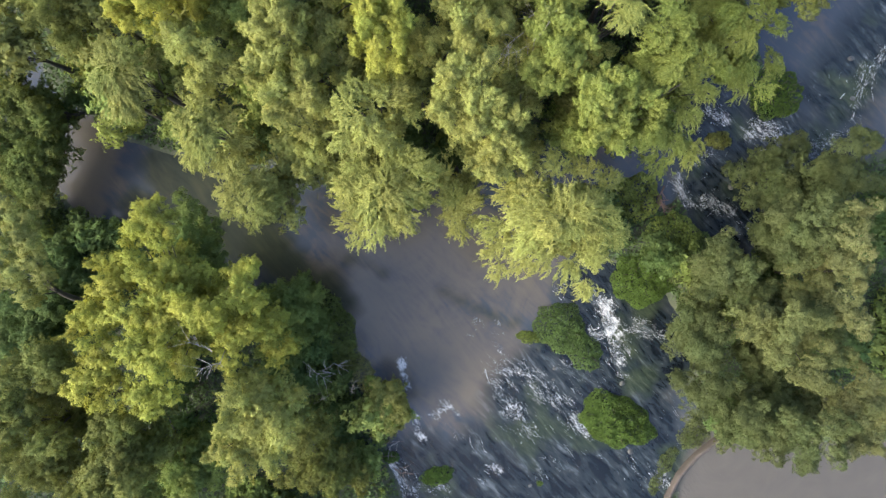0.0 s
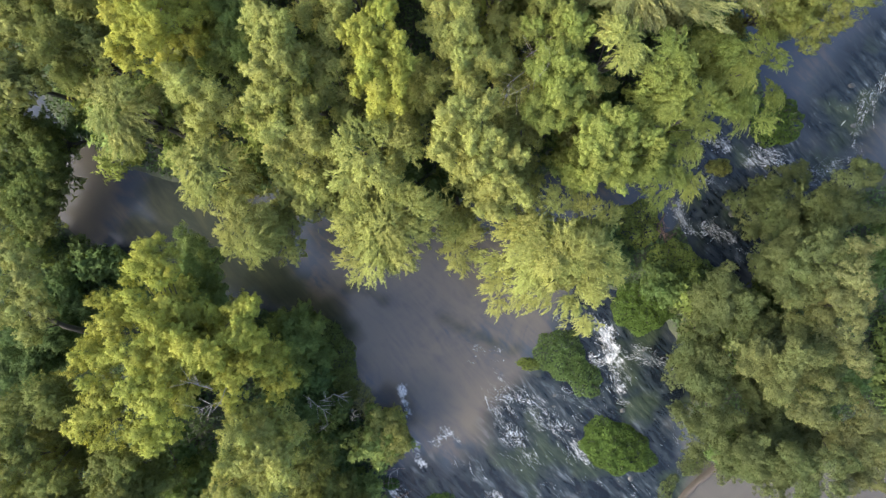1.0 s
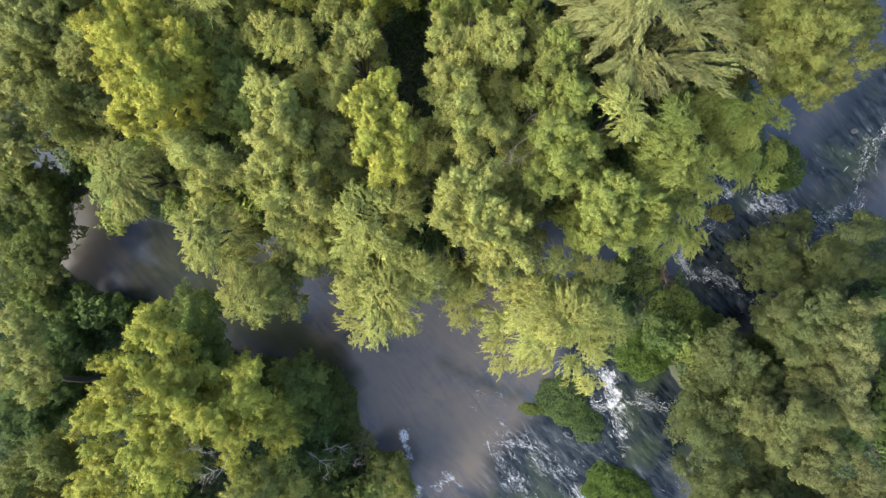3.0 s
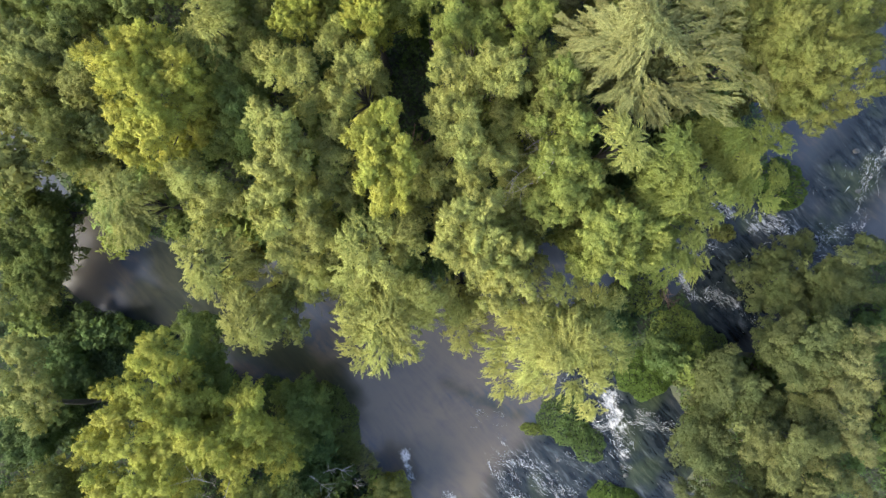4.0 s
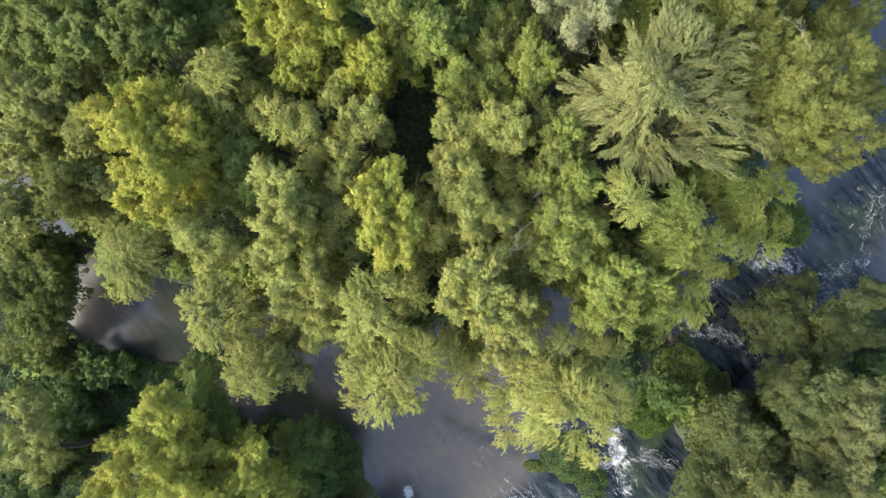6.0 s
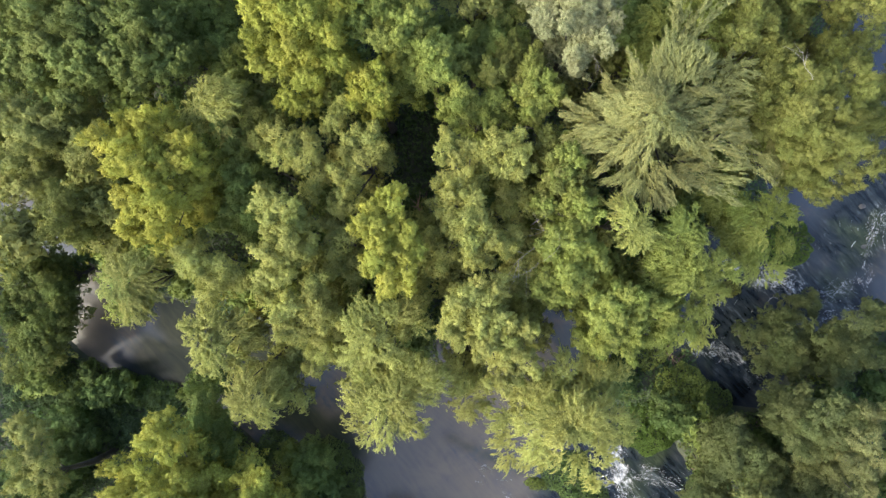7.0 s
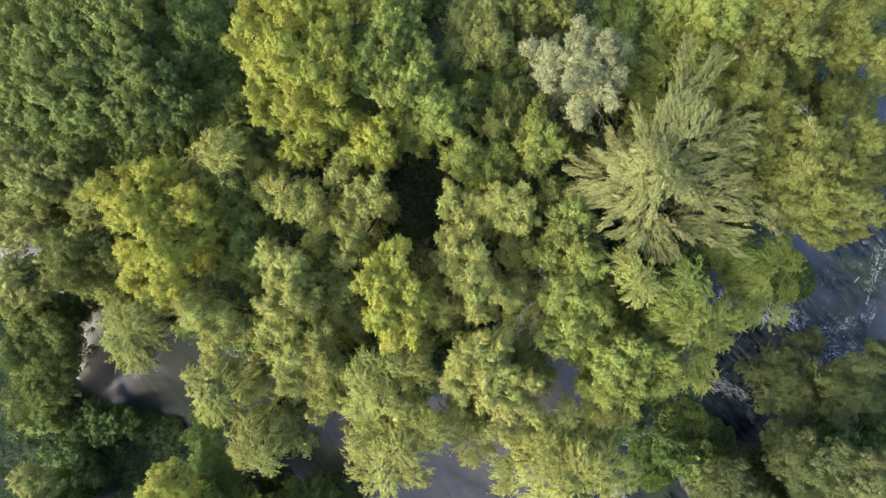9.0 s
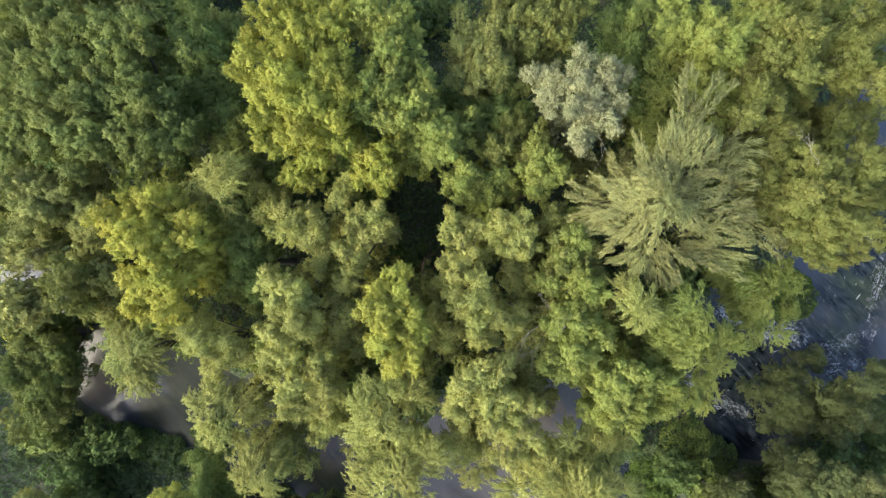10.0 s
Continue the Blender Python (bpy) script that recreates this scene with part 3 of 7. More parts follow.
def tree(name, label, base, boughs, style, leaf, seed, skirt=0.42, heart=None, stretch=1.1, category="tree"):
    """A tree on its bole at base. boughs: place and radius of each leafy bough of its crown."""
    r = np.random.default_rng(seed)
    bx, by = base
    bz = float(max(ground_height(bx, by), -0.6)) - 0.1
    top = max(b[2] for b in boughs)
    thing = tagged(new(name), label, category)
    thing.location = (bx, by, bz)
    lean = r.normal(0, 0.25, 2)
    cx, cy = np.mean([b[0] for b in boughs]) - bx, np.mean([b[1] for b in boughs]) - by
    stem = [Vector((cx * u ** 1.5 * 0.8 + lean[0] * math.sin(3 * u), cy * u ** 1.5 * 0.8 + lean[1] * math.sin(3 * u), (top - bz) * 0.86 * u)) for u in (0, 0.06, 0.3, 0.55, 0.8, 1)]
    FEET.append((bx, by))
    hx, hy = heart if heart else (bx + cx, by + cy)
    girth = 0.014 * (top - bz) + 0.07
    v, f = tube(stem, [girth * k for k in (1.5, 1.05, 0.85, 0.6, 0.35, 0.12)], 8)
    link_mesh("trunk", v, f, BARK, thing, smooth=True)

    def on_stem(u):
        k = min(int(np.searchsorted([0, 0.06, 0.3, 0.55, 0.8, 1], u)), 5)
        lo, hi = (0, 0.06, 0.3, 0.55, 0.8, 1)[max(k - 1, 0)], (0, 0.06, 0.3, 0.55, 0.8, 1)[k]
        return stem[max(k - 1, 0)].lerp(stem[k], (u - lo) / max(hi - lo, 1e-6))

    full = [(x, y, z + r.normal(-0.15, 0.4), s, style) for x, y, z, s in boughs]
    hub = stem[-1] + Vector((bx, by, bz))
    if style != "skirt" and min(math.hypot(hub.x - q[0], hub.y - q[1]) for q in boughs) > 0.8:
        full.append((hub.x, hub.y, hub.z + 0.05 * (top - bz), 1.4, style))
    # the lower crown, in the shade of the boughs above it
    for _ in range(int(len(boughs) * skirt)):
        x, y, z, s = boughs[int(r.integers(len(boughs)))]
        full.append((x * 0.55 + (bx + cx) * 0.45 + r.normal(0, 0.6), y * 0.55 + (by + cy) * 0.45 + r.normal(0, 0.6), z * r.uniform(0.55, 0.82), s * r.uniform(0.85, 1.2), "skirt"))
    by_water = reach(np.array(bx), np.array(by), CHANNELS) < 4.0
    for x, y, z, s, kind in full:
        end = Vector((x - bx, y - by, z - bz))
        start = on_stem(min(0.95, max(0.18, (z - bz - 0.8 * s) / (top - bz) * 0.72)))
        pts = bent(start, end - Vector((0, 0, 0.25 * s)), 0.10 * (end - start).length, r.normal(0, 0.25, 2))
        v, f = tube(pts, [girth * k * (0.55 if s < 1.45 else 0.85) for k in (0.42, 0.34, 0.26, 0.18, 0.07)], 5)
        limb = link_mesh("limb", v, f, BARK, thing, smooth=True)
        if kind == "sweep" and math.hypot(x - hx, y - hy) < 1.4:
            kind = "weep"
        ob = new("foliage", bough_mesh(kind, leaf, int(r.integers(6)), s < 1.45))
        ob.parent = limb
        ob.location = end
        out = math.atan2(y - hy, x - hx)
        if kind in ("weep", "sweep"):
            ob.rotation_euler = (r.normal(0, 0.12), r.normal(0.05, 0.12), out + r.normal(0, 0.35 if kind == "weep" else 0.42))
        else:
            # plumes lean outwards from the middle of the crown
            lean_out = Quaternion((-math.sin(out), math.cos(out), 0), 0.10 * min(4.0, math.hypot(x - hx, y - hy)) + r.normal(0, 0.1))
            ob.rotation_euler = (lean_out @ Quaternion((0, 0, 1), r.uniform(0, 6.283))).to_euler()
        k = s * r.uniform(0.93, 1.08) * (1.06 if kind in ("weep", "sweep") else 0.86 if kind in ("round", "fine", "soft") else 1.0)
        if kind in ("round", "fine", "soft"):
            # side shoots give the bough its smaller points
            first_turn = r.uniform(0, 6.283)
            for j in range(2):
                w = first_turn + 2.4 * j + r.normal(0, 0.4)
                shoot = new("foliage", bough_mesh(kind, leaf, int(r.integers(6)), True))
                shoot.parent = limb
                shoot.location = end + Vector((math.cos(w) * 0.72, math.sin(w) * 0.72, r.uniform(-0.25, 0.55))) * s
                shoot.rotation_euler = (Quaternion((-math.sin(w), math.cos(w), 0), r.uniform(0.1, 0.5)) @ Quaternion((0, 0, 1), r.uniform(0, 6.283))).to_euler()
                q = s * r.uniform(0.40, 0.58)
                shoot.scale = (q, q, q * r.uniform(1.1, 1.5))
        if by_water and math.hypot(end.x - start.x, end.y - start.y) > 2.0:
            spray = new("foliage", bough_mesh("skirt", leaf, int(r.integers(6)), False))
            spray.parent = limb
            spray.location = pts[2] + Vector((0, 0, 0.15))
            spray.rotation_euler = (0, 0, r.uniform(0, 6.283))
            spray.scale = (1.15, 1.15, 0.8)
        ob.scale = (k * r.uniform(0.95, 1.15) * (stretch if kind in ("weep", "sweep") else 1.0), k * r.uniform(0.9, 1.1), k * r.uniform(0.85, 1.15))
    return thing


# ---- trees: foot, then place and radius of each bough in metres ----
upper_crown = [
    (-17.7, 2.8, 16.3, 0.84), (-17.9, 2.2, 16.7, 0.91), (-18.9, 1.3, 16.5, 0.91), (-17.6, 1.2, 17.1, 1.06),
    (-17.0, 1.8, 16.5, 0.91), (-21.0, -0.5, 15.7, 0.93), (-19.7, -1.1, 16.3, 1.00), (-18.7, -0.3, 16.5, 0.91),
    (-19.8, -2.0, 16.7, 1.07), (-21.3, -2.4, 16.3, 1.09), (-17.6, -1.4, 17.5, 1.05), (-16.7, -0.8, 17.5, 0.89),
    (-16.9, -2.6, 17.9, 0.96), (-16.1, -2.4, 17.9, 0.88), (-15.4, -3.1, 18.3, 0.95), (-14.7, -3.6, 18.1, 0.88),
    (-22.7, -4.1, 15.6, 1.19), (-20.7, -4.0, 16.7, 1.16), (-18.9, -3.4, 17.5, 1.13), (-15.7, -1.4, 16.2, 0.84),
    (-14.7, -1.4, 15.2, 0.86), (-12.6, -1.3, 16.7, 0.99),
]
lower_crown = [
    (-11.8, -1.1, 16.7, 0.91), (-12.1, -2.4, 16.9, 1.07), (-11.6, -3.1, 16.3, 0.92), (-12.9, -2.8, 16.3, 0.92),
    (-20.5, -6.1, 16.6, 1.41), (-21.6, -7.3, 16.1, 1.26), (-18.4, -5.6, 17.6, 1.37), (-17.1, -6.3, 17.6, 1.21),
    (-22.4, -8.5, 15.5, 1.11), (-20.3, -8.7, 16.0, 1.18), (-18.5, -8.4, 16.4, 1.25), (-17.2, -8.3, 16.1, 1.10),
    (-18.5, -10.0, 15.2, 0.86), (-16.4, -6.9, 16.2, 1.09), (-13.5, -5.3, 15.6, 1.19), (-12.6, -4.7, 15.2, 1.12),
    (-13.8, -6.8, 15.2, 1.03), (-11.7, -5.3, 13.2, 1.09), (-11.4, -6.7, 11.6, 1.22), (-11.5, -4.3, 12.7, 1.10),
    (-13.7, -3.6, 17.9, 0.96),
]
tree('poplar_tree', 'large sunlit poplar with yellow-green leaves beside the pool', (-17.7, -5.2), upper_crown + lower_crown, 'round', 'sunny', 1000)
tree('poplar_tree', 'yellow-green poplar with a ragged crown', (-21.4, -14.2), [
    (-21.9, -11.2, 15.1, 1.27), (-20.7, -10.8, 14.8, 1.15), (-20.9, -12.3, 14.9, 1.18), (-21.0, -13.1, 14.5, 1.34),
    (-20.4, -14.7, 14.3, 1.52), (-22.5, -14.2, 14.0, 1.59), (-21.4, -13.3, 12.5, 1.21), (-20.0, -13.3, 12.2, 1.17),
    (-20.7, -14.1, 12.3, 1.11), (-21.9, -15.9, 13.7, 1.09), (-23.5, -16.4, 13.1, 1.09), (-23.2, -15.0, 13.1, 1.13),
    (-20.9, -17.4, 13.2, 1.24), (-21.9, -16.0, 13.4, 1.34), (-20.5, -15.8, 13.0, 1.42),
], 'round', 'olive', 1001)
tree('willow_tree', 'pale grey-green willow over the bank', (-12.3, -11.0), [
    (-12.7, -10.7, 15.9, 1.16), (-13.2, -9.1, 16.0, 1.15), (-12.0, -9.3, 15.8, 1.18), (-11.4, -10.3, 15.8, 1.39),
    (-10.2, -11.3, 15.8, 1.23), (-11.7, -12.1, 15.5, 1.24), (-14.2, -12.5, 15.3, 0.95), (-13.6, -11.5, 14.7, 1.12),
    (-13.5, -12.9, 14.6, 1.07), (-12.8, -13.5, 15.0, 1.25), (-12.0, -12.4, 15.0, 1.17), (-11.3, -13.5, 14.8, 1.22),
    (-10.5, -10.1, 12.4, 1.21), (-11.1, -11.1, 12.6, 1.04), (-11.9, -10.0, 12.7, 1.02), (-12.9, -8.5, 12.4, 1.10),
    (-12.7, -10.0, 12.2, 1.17), (-13.9, -9.1, 12.5, 1.21),
], 'fine', 'willow', 1002)
tree('poplar_tree', 'yellow-green poplar with bare twigs in its crown', (-27.1, -12.0), [
    (-25.1, -7.3, 15.2, 1.57), (-27.7, -8.2, 14.5, 1.47), (-25.8, -6.8, 14.7, 1.57), (-28.8, -10.2, 14.4, 1.26),
    (-27.3, -10.4, 14.0, 1.20), (-28.1, -11.5, 14.2, 1.43), (-27.6, -10.0, 11.6, 1.17), (-26.8, -9.0, 11.5, 1.23),
    (-26.7, -10.5, 11.1, 1.19), (-26.4, -14.0, 13.2, 1.54), (-27.9, -12.9, 13.5, 1.59), (-25.9, -12.5, 13.5, 1.47),
    (-28.2, -13.9, 13.4, 1.29), (-27.0, -15.1, 13.5, 1.26), (-28.6, -16.1, 12.9, 1.38), (-25.9, -16.0, 11.3, 1.39),
    (-27.5, -15.4, 11.0, 1.36), (-25.7, -14.5, 11.5, 1.17), (-27.3, -13.6, 10.5, 1.11), (-27.9, -12.2, 10.5, 1.20),
    (-26.7, -12.4, 10.2, 1.06),
], 'round', 'olive', 1003)
tree('poplar_tree', "light green poplar at the marsh's edge", (-29.0, -4.6), [
    (-26.5, 2.3, 16.7, 0.91), (-25.7, 1.9, 16.9, 0.99), (-25.0, 0.9, 17.1, 0.98), (-26.3, 0.4, 16.7, 0.99),
    (-25.1, -0.4, 16.7, 0.99), (-24.8, -1.3, 16.2, 0.84), (-26.0, -1.0, 16.5, 0.91), (-26.2, -2.5, 15.7, 0.93),
    (-27.2, -1.6, 15.7, 0.93),
], 'round', 'grey', 1004, skirt=0.0)
tree('willow_tree', 'shaded grey-green willow beside the pond', (-34.2, 3.4), [
    (-33.0, 8.5, 6.3, 1.57), (-31.9, 7.2, 6.0, 1.58), (-31.0, 6.3, 5.4, 1.29), (-33.0, 5.4, 5.7, 1.59),
    (-32.0, 4.5, 5.1, 1.40), (-34.1, 4.1, 5.6, 1.39), (-31.3, 8.0, 4.7, 1.09), (-32.1, 9.8, 6.4, 1.36),
    (-33.7, 7.2, 6.1, 1.37),
], 'fine', 'grey', 1005)
tree('young_tree', 'shaded green young tree beside the pool', (-12.7, -7.3), [
    (-12.3, -3.4, 5.1, 1.42), (-10.8, -3.3, 5.1, 1.41), (-11.5, -4.9, 5.5, 1.55), (-11.5, -6.5, 5.7, 1.31),
    (-13.2, -7.7, 5.5, 1.48), (-13.4, -6.3, 5.2, 1.53), (-10.1, -6.4, 3.9, 1.31), (-11.8, -6.5, 3.8, 1.43),
    (-10.9, -5.2, 3.5, 1.28),
], 'round', 'green', 1006)
tree('young_tree', 'young green tree under the poplar', (-19.0, -16.8), [
    (-20.4, -16.7, 7.6, 1.45), (-19.1, -17.3, 6.9, 1.66), (-19.9, -18.7, 7.4, 1.48), (-18.9, -17.1, 6.2, 1.39),
    (-18.3, -15.7, 6.5, 1.19), (-17.3, -17.1, 6.3, 1.15), (-19.2, -15.3, 5.4, 1.87),
], 'fine', 'green', 1007)
tree('young_tree', 'scrubby olive-green young tree on the bank', (-9.5, -16.2), [
    (-10.4, -14.4, 7.1, 1.48), (-10.7, -12.6, 7.5, 1.35), (-9.3, -13.7, 7.5, 1.32),
    (-8.9, -17.9, 5.8, 1.52), (-10.6, -17.0, 5.9, 1.72), (-9.1, -15.9, 5.9, 1.44), (-8.3, -18.5, 4.4, 1.30),
    (-8.0, -17.2, 4.6, 1.27), (-6.9, -18.8, 4.0, 1.38), (-10.1, -17.4, 7.2, 1.36), (-11.6, -17.6, 6.9, 1.31),
    (-11.3, -16.3, 6.8, 1.24),
], 'fine', 'olive', 1008)
tree('willow_tree', "soft pale-green young willow at the rapids' edge", (-6.7, -13.1), [
    (-5.2, -11.6, 4.1, 1.25), (-4.1, -11.9, 4.4, 1.3), (-4.9, -13.0, 3.8, 1.35), (-3.9, -13.4, 3.9, 1.2),
    (-5.6, -12.6, 3.2, 1.15), (-4.4, -14.4, 3.0, 1.1),
], 'fine', 'grey', 1009, skirt=0.0)
tree('young_tree', 'dim green tree in the marsh', (-31.5, -4.7), [
    (-30.2, -4.5, 6.4, 1.47), (-31.7, -6.1, 6.2, 1.69), (-32.4, -4.3, 6.1, 1.53), (-30.6, -1.1, 4.3, 1.22),
    (-29.7, -2.6, 4.0, 1.25), (-31.1, -2.8, 4.4, 1.32), (-32.9, -7.5, 6.7, 1.46), (-33.5, -6.5, 6.5, 1.32),
    (-31.9, -6.8, 6.0, 1.47),
], 'round', 'dark', 1010)
tree('willow_tree', 'grey-green willow hanging over the pond', (-20.0, 11.2), [
    (-20.7, 12.5, 16.7, 1.07), (-20.0, 11.9, 16.7, 1.16), (-19.3, 12.2, 16.2, 1.09), (-21.1, 10.7, 15.7, 1.02),
    (-20.2, 10.3, 15.6, 1.19), (-19.3, 11.6, 14.7, 1.13), (-19.7, 10.1, 14.2, 1.15), (-20.4, 9.2, 14.7, 1.04),
    (-18.8, 12.5, 14.2, 0.97),
], 'weep', 'grey', 1011)
upper_crown = [
    (-20.4, 19.6, 17.7, 0.97), (-19.2, 20.1, 18.2, 1.11), (-18.8, 20.8, 18.2, 1.03), (-18.1, 20.6, 18.0, 0.96),
    (-17.4, 20.8, 17.5, 0.97), (-20.5, 18.3, 16.8, 0.74), (-19.0, 19.0, 18.0, 0.96), (-18.1, 19.3, 18.0, 0.88),
    (-18.5, 18.1, 18.3, 0.95), (-17.4, 18.5, 18.3, 1.03), (-17.7, 17.3, 18.5, 0.94), (-17.0, 17.7, 18.0, 0.88),
    (-19.2, 16.2, 18.2, 1.03),
]
lower_crown = [
    (-18.3, 15.7, 18.4, 1.03), (-17.0, 16.1, 18.7, 0.94), (-16.4, 16.0, 18.2, 0.95), (-19.4, 14.8, 17.5, 0.97),
    (-18.7, 14.0, 17.2, 0.90), (-17.1, 14.9, 18.2, 1.03), (-16.8, 13.7, 17.5, 0.97), (-16.2, 19.6, 17.5, 0.89),
    (-15.7, 19.2, 17.2, 0.98), (-16.1, 18.3, 17.4, 0.97), (-15.6, 18.0, 16.7, 0.99), (-15.6, 16.8, 15.7, 0.93),
    (-15.8, 15.8, 14.9, 0.87),
]
tree('poplar_tree', 'golden-yellow poplar with a tall lobed crown', (-17.7, 17.7), upper_crown + lower_crown, 'round', 'gold', 1012)
tree('poplar_tree', 'pale yellow-green poplar in the woods', (-14.8, 11.9), [
    (-16.3, 13.0, 17.0, 0.90), (-15.4, 12.5, 17.3, 1.06), (-16.0, 11.9, 17.0, 0.82), (-13.8, 12.2, 17.1, 0.90),
    (-13.1, 11.7, 16.7, 0.91), (-14.2, 11.2, 16.9, 0.90), (-15.2, 10.5, 16.6, 0.83), (-13.2, 10.9, 16.3, 0.75),
    (-15.8, 13.6, 16.2, 0.84),
], 'fine', 'willow', 1013)
tree('willow_tree', 'grey-green willow leaning to the pool', (-14.8, 8.4), [
    (-16.1, 8.3, 15.9, 1.01), (-15.1, 9.0, 16.3, 1.00), (-15.5, 7.4, 16.1, 1.09), (-15.7, 6.1, 15.7, 1.02),
    (-14.7, 6.5, 15.5, 1.02), (-14.6, 7.9, 15.5, 1.11), (-13.6, 8.5, 14.7, 0.96), (-13.1, 7.1, 14.7, 1.04),
    (-14.1, 5.7, 14.7, 0.87),
], 'weep', 'willow', 1014)
tree('willow_tree', "drooping willow over the pool's edge", (-11.2, 7.8), [
    (-12.9, 4.8, 15.9, 1.01), (-13.5, 3.8, 15.5, 0.94), (-12.6, 3.7, 15.7, 1.02), (-13.6, 2.8, 15.0, 0.78),
    (-12.1, 2.8, 14.9, 0.95), (-11.6, 3.4, 14.1, 0.88), (-12.5, 2.0, 14.3, 0.71), (-12.0, 4.6, 14.7, 0.96),
], 'weep', 'willow', 1015)
tree('poplar_tree', 'grey-green poplar with a dense upright crown', (-10.0, 13.7), [
    (-10.9, 15.9, 18.2, 0.95), (-9.8, 15.7, 18.5, 1.02), (-10.5, 14.9, 18.5, 0.94), (-9.5, 14.9, 18.7, 1.02),
    (-10.4, 13.9, 18.3, 0.95), (-9.4, 13.6, 18.3, 0.95), (-10.8, 13.0, 18.2, 0.95), (-10.0, 12.5, 18.1, 0.96),
    (-9.0, 14.5, 17.9, 0.88), (-11.2, 11.5, 17.7, 0.89), (-10.2, 11.5, 17.7, 0.97), (-8.7, 13.2, 17.2, 0.98),
], 'round', 'willow', 1016)
tree('willow_tree', 'yellow-green willow above the water', (-8.8, 8.6), [
    (-10.9, 10.0, 17.3, 0.98), (-9.8, 9.7, 17.5, 1.05), (-10.1, 8.7, 17.1, 0.98), (-9.6, 8.0, 16.5, 0.91),
    (-8.4, 10.4, 17.7, 1.05), (-7.9, 9.3, 17.3, 1.06), (-7.3, 9.0, 16.7, 0.91), (-8.8, 8.6, 16.7, 0.91),
    (-8.4, 7.5, 15.7, 0.93), (-8.4, 6.4, 14.9, 0.95), (-7.4, 7.9, 15.2, 0.86), (-9.0, 5.2, 13.8, 0.80),
    (-8.4, 11.2, 17.7, 0.97),
], 'fine', 'willow', 1017)
tree('willow_tree', 'pale willow with silvery drooping sprays', (-4.4, 8.2), [
    (-5.8, 9.0, 17.7, 0.89), (-5.1, 9.7, 17.7, 0.89), (-3.8, 9.7, 17.9, 0.96), (-4.3, 8.9, 17.7, 0.89),
    (-2.8, 9.4, 17.5, 0.97), (-2.0, 8.5, 16.8, 0.83), (-5.4, 8.0, 17.3, 0.89), (-6.1, 6.8, 16.8, 0.83),
    (-5.3, 6.6, 16.8, 0.83), (-4.2, 7.3, 17.1, 0.98), (-3.6, 6.6, 16.8, 0.83),
], 'weep', 'willow', 1018)
tree('willow_tree', 'sunlit willow hanging far over the pool', (-4.5, 4.8), [
    (-5.5, 5.1, 16.0, 0.93), (-6.1, 4.1, 15.7, 0.93), (-6.0, 3.1, 15.3, 0.86), (-4.7, 4.1, 15.9, 1.01),
    (-3.6, 4.8, 16.2, 1.01), (-3.3, 3.4, 15.7, 1.10), (-4.8, 2.8, 15.4, 1.03), (-6.1, 1.9, 14.7, 0.87),
    (-5.4, 1.0, 14.5, 0.87), (-4.3, 1.4, 14.7, 0.96), (-3.4, 2.0, 15.0, 0.95), (-2.5, 1.9, 14.7, 0.96),
    (-2.3, 4.0, 15.2, 0.86), (-1.6, 5.5, 16.2, 1.01), (-0.9, 5.1, 15.7, 0.85), (-2.6, 5.9, 16.2, 0.92),
    (-1.4, 3.9, 14.8, 0.70),
], 'weep', 'willow', 1019)
tree('poplar_tree', 'bright yellow-green poplar standing by a clearing', (-3.6, 13.7), [
    (-3.7, 16.4, 19.2, 0.77), (-3.2, 16.6, 18.8, 0.63), (-4.6, 15.5, 19.5, 0.84), (-3.3, 15.5, 19.6, 0.77),
    (-5.0, 14.6, 19.5, 0.84), (-4.2, 14.5, 20.0, 0.91), (-3.3, 14.4, 20.3, 0.83), (-4.4, 13.6, 19.8, 0.76),
    (-2.7, 13.8, 20.1, 0.83), (-2.1, 13.1, 19.4, 0.77), (-3.1, 13.0, 20.0, 0.91), (-4.3, 12.7, 19.5, 0.84),
    (-5.0, 12.3, 18.8, 0.70), (-2.6, 12.1, 19.2, 0.77), (-3.7, 11.8, 19.1, 0.85), (-3.9, 11.0, 18.6, 0.79),
    (-2.9, 11.2, 18.6, 0.79),
], 'round', 'sunny', 1020)
tree('poplar_tree', 'tall pale poplar with open grey twigs', (0.7, 15.4), [
    (-0.2, 19.6, 18.7, 0.86), (-0.5, 18.9, 18.5, 0.87), (0.1, 18.4, 18.7, 0.94), (1.1, 19.0, 18.5, 0.94),
    (-0.5, 17.3, 18.5, 0.87), (0.3, 17.2, 18.7, 0.86), (-0.8, 15.9, 18.3, 0.79), (-0.2, 16.3, 18.9, 0.86),
    (1.2, 16.0, 19.5, 0.92), (0.8, 14.9, 19.7, 0.91), (1.5, 15.1, 19.4, 0.84), (-0.2, 15.2, 18.7, 0.86),
    (0.1, 14.2, 18.7, 0.86), (0.9, 13.7, 19.2, 0.93), (2.2, 13.7, 18.9, 0.86), (2.9, 13.4, 18.4, 0.79),
    (3.8, 14.0, 17.8, 0.72), (1.9, 12.8, 18.3, 0.87), (-0.5, 12.7, 16.8, 0.83), (1.1, 12.5, 18.5, 0.87),
    (-0.9, 11.9, 16.3, 0.75),
], 'fine', 'willow', 1021)
